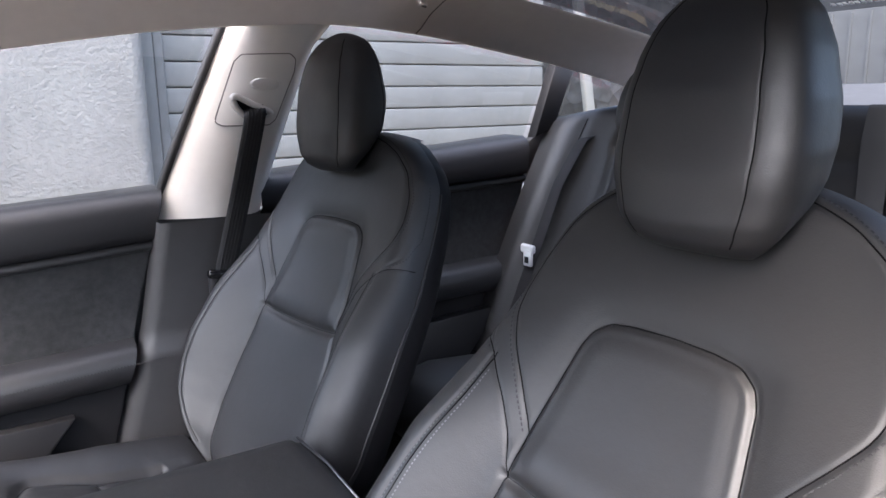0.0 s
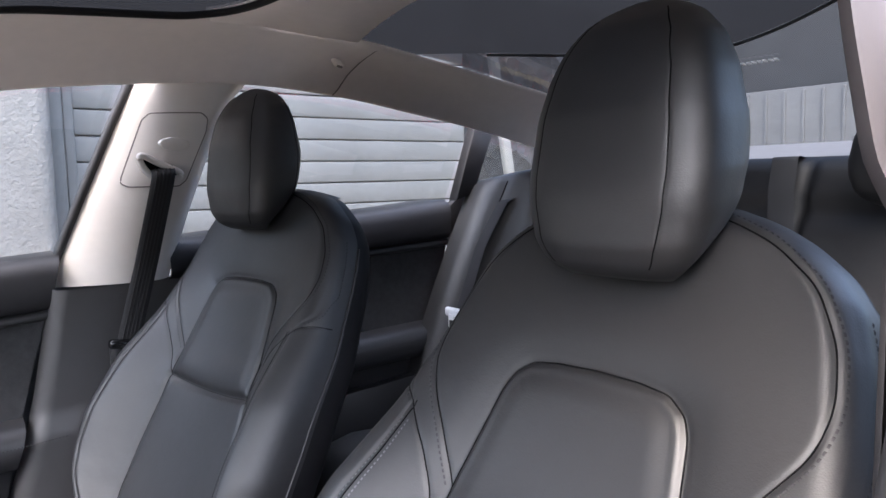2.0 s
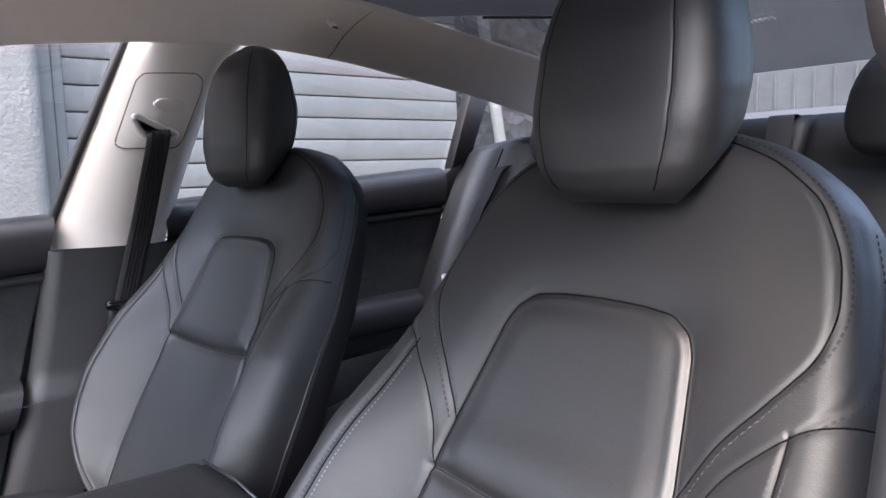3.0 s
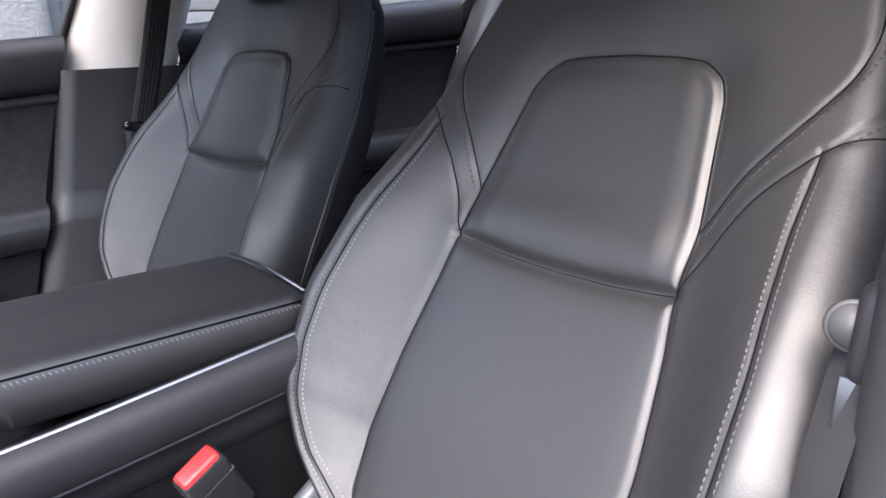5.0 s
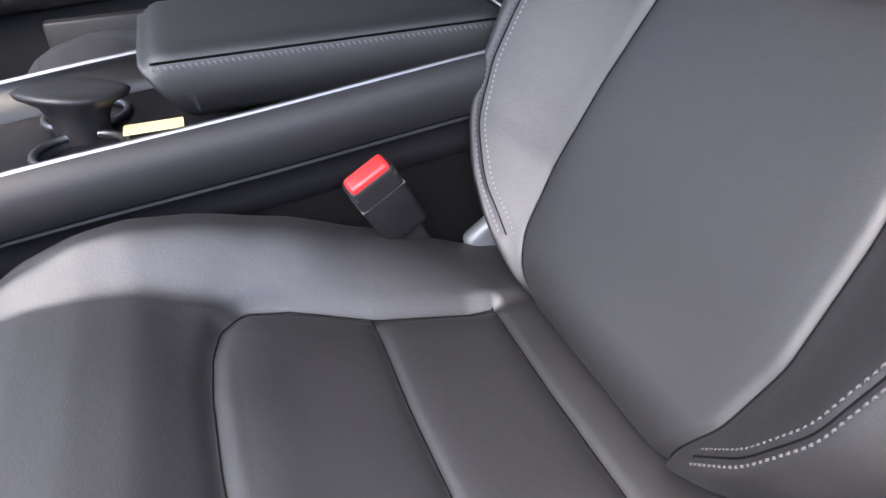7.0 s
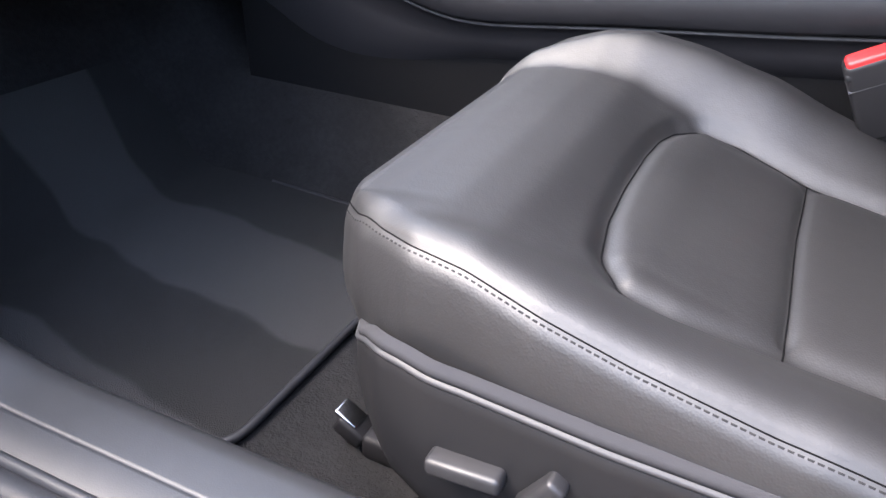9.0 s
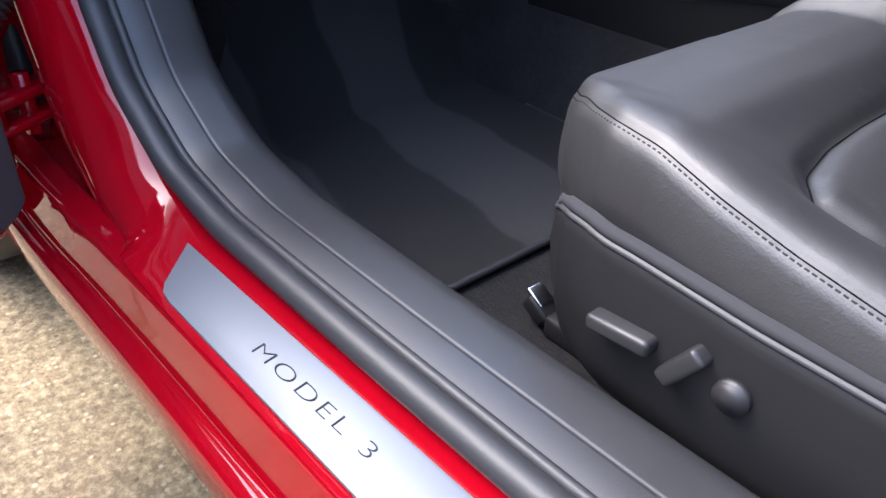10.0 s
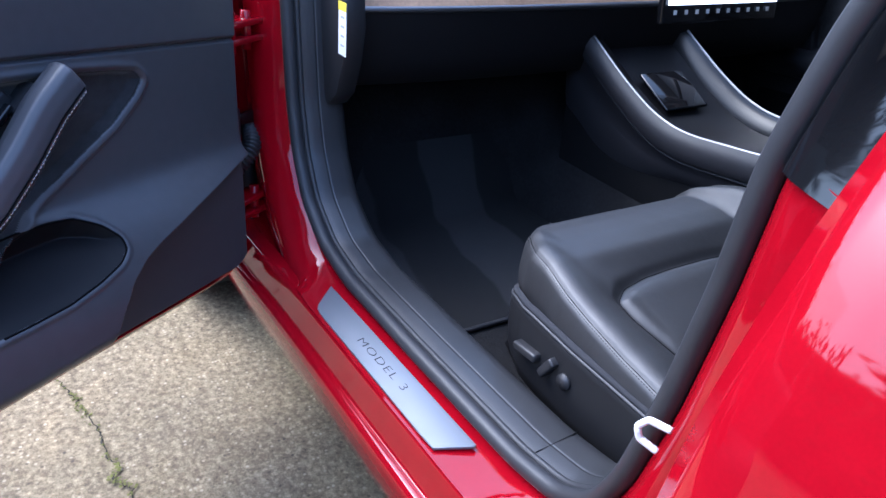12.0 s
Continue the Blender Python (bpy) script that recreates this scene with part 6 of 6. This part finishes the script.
def dashboard():
    d = thing("dashboard", (-0.9, YC, 0.6), "black dashboard with a pale wood strip", "dashboard")
    base = (-0.9, YC, 0.6)
    P = []
    for y in np.linspace(-0.655, 0.68, 40):
        a = abs(y - YC) / 0.66
        back = 0.03 * a ** 4
        P.append([(x - back, y, z) for x, z in ((-0.95, 0.63), (-0.86, 0.625), (-0.815, 0.64), (-0.795, 0.69), (-0.785, 0.75), (-0.783, 0.772))])
    # blacker plastic puts the footwell's shade into the glovebox colour
    part("glovebox", sheet(P), SHIELD, d, base=base)
    P = [[(x - 0.03 * (abs(y - YC) / 0.66) ** 4, y, z) for x, z in ((-0.783, 0.772), (-0.777, 0.775), (-0.777, 0.781), (-0.783, 0.784))] for y in np.linspace(-0.655, 0.68, 40)]
    part("silver_edge", sheet(P), CHROME, d, "satin silver edge strip", base=base)
    P = [[(x - 0.03 * (abs(y - YC) / 0.66) ** 4, y, z) for x, z in ((-0.783, 0.784), (-0.79, 0.80), (-0.81, 0.835), (-0.85, 0.845))] for y in np.linspace(-0.655, 0.68, 40)]
    part("wood_strip", sheet(P), WOOD, d, "pale open-pore wood strip", base=base)
    P = [[(x, y, z) for x, z in ((-0.85, 0.845), (-0.84, 0.87), (-0.90, 0.90), (-1.2, 0.91), (-1.26, 0.90))] for y in np.linspace(-0.68, 0.70, 20)]
    part("top_pad", sheet(P), SOFT, d, base=base)
    cap = part("end_cap", slab([(-0.93, 0.61), (-0.83, 0.61), (-0.795, 0.64), (-0.770, 0.70), (-0.757, 0.76), (-0.765, 0.82), (-0.79, 0.87), (-0.93, 0.90)], (-0.70, -0.66), "y", 0.008), PLASTIC, d, base=base)
    lab = part("warning_label", block((0.030, 0.001, 0.085), (-0.766, -0.7012, 0.758), 0), WHITE, d, "white warning label with yellow head", base=base)
    part("label_head", block((0.030, 0.001, 0.014), (-0.766, -0.7016, 0.794), 0), YELLOW, lab, base=base)
    for k in range(4):
        part("print_bar", block((0.013, 0.001, 0.003), (-0.764, -0.7018, 0.777 - 0.015 * k), 0), GREYINK, lab, base=base)
    s = thing("touchscreen", (-0.62, YC, 0.9), "wide landscape touchscreen, lit, on the dashboard", "screen")
    part("housing", block((0.012, 0.325, 0.20), (0, 0, -0.022), 0.004, turn=(0, -8, 0)), GLOSS, s)
    m = bpy.data.materials.new("lit_screen")
    m.use_nodes = True
    m.node_tree.nodes["Principled BSDF"].inputs["Emission Color"].default_value = (0.9, 0.9, 0.93, 1)
    m.node_tree.nodes["Principled BSDF"].inputs["Emission Strength"].default_value = 0.8
    part("display", block((0.001, 0.305, 0.155), (0.0085, 0, -0.010), 0, turn=(0, -8, 0)), m, s, "bright white map display")
    for k in range(10):
        part("icon", block((0.001, 0.008, 0.008), (0.0185, -0.13 + 0.029 * k, -0.10), 0, turn=(0, -8, 0)), WHITE, s)


dashboard()


def open_door():
    """The near front door, swung wide open on its hinges."""
    d = thing("front_door", (-0.83, -0.87, 0.30), "red front car door, wide open, with black inner trim", "car door", "car doors")
    d.rotation_euler = (0, 0, radians(-59))
    # local: x along the door from the hinge, y inward, z up
    # the inner trim is one pressed panel: a height field cut into its pieces
    line1 = lambda x: 0.436 + 0.085 * x
    crease = curve([-0.03, 0.011, 0.157, 0.243, 0.279, 0.312, 0.342, 0.375, 0.43], [0.244, 0.237, 0.213, 0.197, 0.187, 0.168, 0.133, 0.08, -0.03], 0.02)
    tri = rounded_line([(0.70, 0.47), (0.382, 0.444), (0.284, 0.437), (0.224, 0.429), (0.190, 0.422), (0.178, 0.408), (0.192, 0.389), (0.236, 0.355), (0.287, 0.329), (0.335, 0.304), (0.371, 0.288), (0.48, 0.235)], 0.004, 0.014)
    pk = rounded_line([(0.62, 0.268), (0.50, 0.265), (0.416, 0.265), (0.372, 0.262), (0.339, 0.257), (0.311, 0.241), (0.297, 0.223), (0.300, 0.210), (0.319, 0.199), (0.358, 0.190), (0.41, 0.183), (0.462, 0.183), (0.51, 0.184), (0.62, 0.188)], 0.004, 0.02)
    def within(X, Z, line, closing):
        ring = [tuple(p) for p in line] + closing
        odd = np.zeros(X.shape, bool)
        for (ax, az), (bx, bz) in zip(ring, ring[1:] + ring[:1]):
            if az != bz:
                odd ^= ((az > Z) != (bz > Z)) & (X < (bx - ax) * (Z - az) / (bz - az) + ax)
        return odd
    xs = np.r_[np.linspace(-0.02, 0.50, 380), np.linspace(0.505, 1.02, 50)]
    u = np.linspace(0, 1, 400)
    low = 0.016 + 0.045 * (1 - np.sqrt(1 - ((0.025 - xs) / 0.046).clip(0, 0.999) ** 2))
    high = 0.56 + 0.04 * xs
    X = np.repeat(xs[:, None], len(u), 1)
    Z = low[:, None] + (high - low)[:, None] * u[None]
    in_tri, in_pk = within(X, Z, tri, [(0.70, 0.30)]), within(X, Z, pk, [])
    d_tri, d_pk = distance(X, Z, tri), distance(X, Z, pk)
    gap = Z - crease(X)
    # the panel swells out below the pull handle, down to the lip over the speaker
    fall = 0.252 + 0.06 * X - Z
    swell = 0.11 * np.tanh(0.75 * (np.sqrt(fall ** 2 + 0.012 ** 2) + fall) / 0.11) * step_up((Z - low[:, None]) / 0.10)
    lip = step_up((gap + 0.010) / 0.012)
    lip[X > 0.44] = 1.0
    Y = swell * lip + 0.004 * (1 - lip)
    side_tri = np.where(in_tri, -d_tri, d_tri)
    side_pk = np.where(in_pk & ~in_tri, -d_pk, d_pk)
    Y = Y - 0.016 * step_up((0.002 - side_tri) / 0.012) + 0.0035 * np.exp(-((side_tri - 0.007) / 0.005) ** 2)
    Y = Y - 0.075 * step_up((0.001 - side_pk) / 0.055) ** 0.6 + 0.0025 * np.exp(-((side_pk - 0.004) / 0.004) ** 2)
    Y = Y - 0.007 * np.exp(-((Z - line1(X)) / 0.0030) ** 2) + 0.003 * (Z > line1(X))
    Y = Y - 0.02 * step_up((Z - high[:, None] + 0.05) / 0.05) ** 2
    Y = Y - 0.016 * step_up((0.012 - (X + 0.02)) / 0.012) ** 2 - 0.016 * step_up((low[:, None] + 0.012 - Z) / 0.012) ** 2
    c = lambda A: (A[:-1, :-1] + A[1:, 1:]) / 2
    xc, zc = c(X), c(Z)
    region = np.ones(xc.shape, int)
    region[zc > line1(xc)] = 0
    region[within(xc, zc, tri, [(0.70, 0.30)])] = 2
    region[(zc < crease(xc) - 0.009) & (xc < 0.44)] = 4
    region[within(xc, zc, pk, []) & (region == 1)] = 3
    names = ["upper_panel", "middle_panel", "recess_panel", "map_pocket", "speaker_panel"]
    pieces = split(np.stack([X, Y, Z], -1), False, region, names)
    mesh_cloth = material("speaker_grille_plastic", (0.045, 0.046, 0.052), 0.6, bump=((1400, 0.5, "cells"),), mottle=0.06, mottle_scale=4)
    door_soft = DOOR_SOFT
    part("upper_panel", pieces["upper_panel"], door_soft, d)
    middle = part("middle_panel", pieces["middle_panel"], door_soft, d)
    part("recess_panel", pieces["recess_panel"], SUEDE, d, "dark suede recess panel")
    lift = lambda line, y: np.stack([line[:, 0], y(line[:, 0], line[:, 1]), line[:, 1]], 1)
    part("recess_seam", tube(lift(tri[tri[:, 0] < 0.46], lambda x, z: np.full(len(x), -0.003)), 0.0016, 6), SEAM, middle)
    rim = lambda x, z: 0.11 * np.tanh(0.75 * (np.sqrt((0.252 + 0.06 * x - z) ** 2 + 0.012 ** 2) + 0.252 + 0.06 * x - z) / 0.11) + 0.0005
    part("pocket_seam", tube(lift(pk[pk[:, 0] < 0.5], rim), 0.0015, 6), SEAM, middle)
    # near-black plastic, with the shade of the recess put into its colour
    part("map_pocket", pieces["map_pocket"], SHIELD, middle, "black plastic map pocket")
    part("speaker_panel", pieces["speaker_panel"], mesh_cloth, d, "dark perforated speaker grille panel")
    # pull handle: a padded bar with a stitched edge between its upper and lower faces
    edge = rounded_line([(0.316, 0.058, 0.437), (0.328, 0.061, 0.430), (0.356, 0.063, 0.409), (0.399, 0.066, 0.364), (0.45, 0.068, 0.318), (0.52, 0.07, 0.275), (0.62, 0.07, 0.25), (0.8, 0.06, 0.245)], 0.005, 0.03)
    t = np.gradient(edge, axis=0)
    t /= np.linalg.norm(t, axis=1, keepdims=True)
    up = np.cross(np.array([0, 1.0, 0]), t)
    up /= np.linalg.norm(up, axis=1, keepdims=True)
    up *= np.sign(up[20, 2])
    ring = [(0.0, 0.003), (0.012, 0.003), (0.026, -0.001), (0.033, -0.008), (0.034, -0.022), (0.028, -0.038), (0.0, -0.046), (-0.026, -0.046), (-0.036, -0.040), (-0.035, -0.030), (-0.018, -0.012), (-0.004, 0.0), (0.0, 0.003)]
    ring = rounded_line(ring, 0.003, 0.005)[:-1]
    mid = ring.mean(0)
    P = []
    for k in range(-3, len(edge)):
        shrink = {-3: 0.78, -2: 0.92, -1: 0.98}.get(k, 1.0)
        at = edge[max(k, 0)] - t[0] * {-3: 0.005, -2: 0.004, -1: 0.002}.get(k, 0)
        r = mid + (ring - mid) * shrink
        P.append(at + r[:, :1] * up[max(k, 0)] + r[:, 1:] * [0, 1.0, 0])
    h = part("pull_handle", sheet(P, close_v=True, caps=True), DOOR_SOFT, d, "black leather door pull")
    for off, y, m in ((0.0, 0.0045, SEAM), (-0.006, -0.0005, THREAD)):
        l = edge + up * off + [0, y, 0]
        nrm = np.tile([0.2, 1.0, 0.0], (len(l), 1)) - up * 0.4
        if m is SEAM:
            part("seam", seam(l - [0, 0.0012, 0], nrm, 0.0012), SEAM, h)
        else:
            part("stitching", stitches(l + [0, 0.0015, 0], nrm, 0.0040, 0.0012, 0.0012), material("white_grey_thread", (0.5, 0.5, 0.5), 0.9), h, "pale grey stitching")
    part("handle_base", block((0.05, 0.05, 0.05), (0.345, -0.004, 0.405), 0.01, 3, (0, 42, 0)), PLASTIC, h)
    part("window_switch", block((0.03, 0.014, 0.010), (0.385, -0.004, 0.405), 0.003, turn=(0, 40, 0)), GLOSS, d)
    part("switch_recess", block((0.06, 0.010, 0.028), (0.39, -0.012, 0.404), 0.006, turn=(0, 40, 0)), PLASTIC, d)
    # skin, edge, window
    o = rounded_line([(-0.028, 0.60), (-0.028, 0.30), (-0.034, 0.10), (-0.026, 0.04), (0.006, 0.002), (0.06, -0.006), (0.5, -0.004), (1.02, 0.0)], 0.008, 0.03)
    P = [[(x + a * 0.35 * (z > 0.02), y, z + a * (x > -0.01)) for y, a in ((-0.012, 0.012), (-0.016, 0.003), (-0.022, 0.0), (-0.06, 0.0), (-0.10, -0.004))] for x, z in o]
    part("edge_flange", sheet(P), RED, d, "glossy red painted door edge")
    P = [[(x, y, z) for y, z in ((-0.10, -0.008), (-0.118, 0.08), (-0.135, 0.28), (-0.13, 0.5), (-0.08, 0.62))] for x in np.linspace(-0.034, 1.02, 10)]
    part("skin", sheet(P), RED, d)
    part("window", slab([(0.1, 0.55), (1.0, 0.60), (0.95, 0.9), (0.5, 0.88)], (-0.045, -0.041), "y"), GLASS, d).visible_shadow = False
    for z in (0.115, 0.435):
        hinge = part("hinge", block((0.085, 0.045, 0.012), (-0.065, -0.035, z + 0.014), 0.004), RED, d, "red painted steel hinge")
        part("hinge_leaf", block((0.085, 0.045, 0.012), (-0.065, -0.035, z - 0.014), 0.004), RED, hinge)
        part("hinge_plate", block((0.012, 0.06, 0.075), (-0.030, -0.045, z), 0.004), RED, hinge)
        part("hinge_pin", tube([(-0.075, -0.03, z - 0.032), (-0.075, -0.03, z + 0.032)], 0.009, 12), RED, hinge)
        part("hinge_bolt", tube([(-0.045, -0.05, z + 0.022), (-0.045, -0.05, z + 0.030)], 0.008, 6), RED, hinge)
    part("check_strap", block((0.10, 0.012, 0.022), (-0.075, -0.045, 0.275), 0.003), GLOSS, d, "black steel check strap")
    part("strap_housing", block((0.03, 0.035, 0.06), (-0.035, -0.045, 0.275), 0.006), PLASTIC, d)
    q = np.linspace(0, 1, 90)
    boot = np.stack([-0.10 + 0.075 * q, -0.055 + 0.03 * np.sin(q * math.pi), 0.245 - 0.075 * q ** 1.6], 1)
    part("cable_boot", tube(boot, 0.0155 + 0.0028 * np.cos(np.arange(90) * 1.25), 14), RUBBER, d, "black ribbed cable boot")


open_door()


def near_belt():
    """The seat belt of the near seat, hanging down the centre pillar to its guide and anchor."""
    b = thing("seat_belt", (0.08, -0.64, 0.8), "black webbing seat belt beside the near seat", "seat belt", "seat belts")
    bb = (0.08, -0.64, 0.8)
    path = rounded_line([(0.190, -0.618, 1.09), (0.172, -0.622, 1.05), (0.146, -0.630, 0.92), (0.129, -0.626, 0.82), (0.115, -0.624, 0.76)], 0.01, 0.03)
    wdir = np.array([0.97, -0.10, 0.05]) * 0.023
    P = np.stack([path - wdir - [0, 0.003, 0], path - wdir, path + [0, 0.001, 0], path + wdir, path + wdir - [0, 0.003, 0]], 1)
    part("webbing", sheet(P), WEBBING, b, base=bb)
    for k in (-0.75, -0.45, -0.15, 0.15, 0.45, 0.75):
        part("woven_rib", tube(path + wdir * k + [0, 0.001, 0], 0.0014, 5), WEBBING, b, base=bb)
    part("belt_guide", block((0.06, 0.014, 0.018), (0.115, -0.627, 0.797), 0.005, 3, (0, 6, 0)), PLASTIC, b, "black plastic belt guide", base=bb)
    bm = bmesh.new()
    bmesh.ops.create_cone(bm, cap_ends=True, segments=32, radius1=0.0140, radius2=0.0125, depth=0.012)
    bmesh.ops.bevel(bm, geom=[e for e in bm.edges if e.calc_face_angle() > 0.5], offset=0.002, segments=3, affect="EDGES")
    bm.transform(Matrix.Translation((0.080, -0.627, 0.798)) @ Vector((-0.355, -0.135, 0.118)).to_track_quat("Z", "Y").to_matrix().to_4x4())
    me = bpy.data.meshes.new("cap")
    bm.to_mesh(me)
    bm.free()
    me.shade_smooth()
    part("tongue_cap", me, material("grey_cap_plastic", (0.040, 0.040, 0.042), 0.5), b, "grey plastic tongue cap", base=bb)
    part("tongue_housing", block((0.05, 0.022, 0.052), (0.092, -0.640, 0.795), 0.008, 3, (0, 10, 0)), PLASTIC, b, "black plastic tongue housing", base=bb)
    part("tongue", block((0.0035, 0.012, 0.040), (0.0655, -0.634, 0.757), 0.001, 2, (0, 8, 0)), CHROME, b, "satin steel tongue", base=bb)
    low = rounded_line([(0.075, -0.632, 0.79), (0.055, -0.628, 0.72), (0.035, -0.628, 0.62), (0.01, -0.632, 0.52)], 0.01, 0.04)
    part("lower_webbing", sheet(np.stack([low - [0.010, 0.014, 0], low + [0, 0.002, 0], low + [0.010, 0.014, 0]], 1)), FABRIC, b, base=bb)
    part("anchor", block((0.02, 0.012, 0.05), (-0.005, -0.634, 0.50), 0.005, 2, (0, 25, 0)), STEEL, b, "bright steel anchor", base=bb)


near_belt()


def striker():
    s = thing("door_striker", (0.054, -0.77, 0.596), "bright steel door striker loop on the pillar", "striker")
    loop = rounded_line([(0.014, 0.0, 0.014), (-0.006, -0.006, 0.013), (-0.013, -0.010, 0.002), (-0.010, -0.008, -0.010), (0.006, 0.0, -0.016)], 0.002, 0.01)
    part("loop", tube(loop, 0.0034, 8), WHITE, s)


striker()
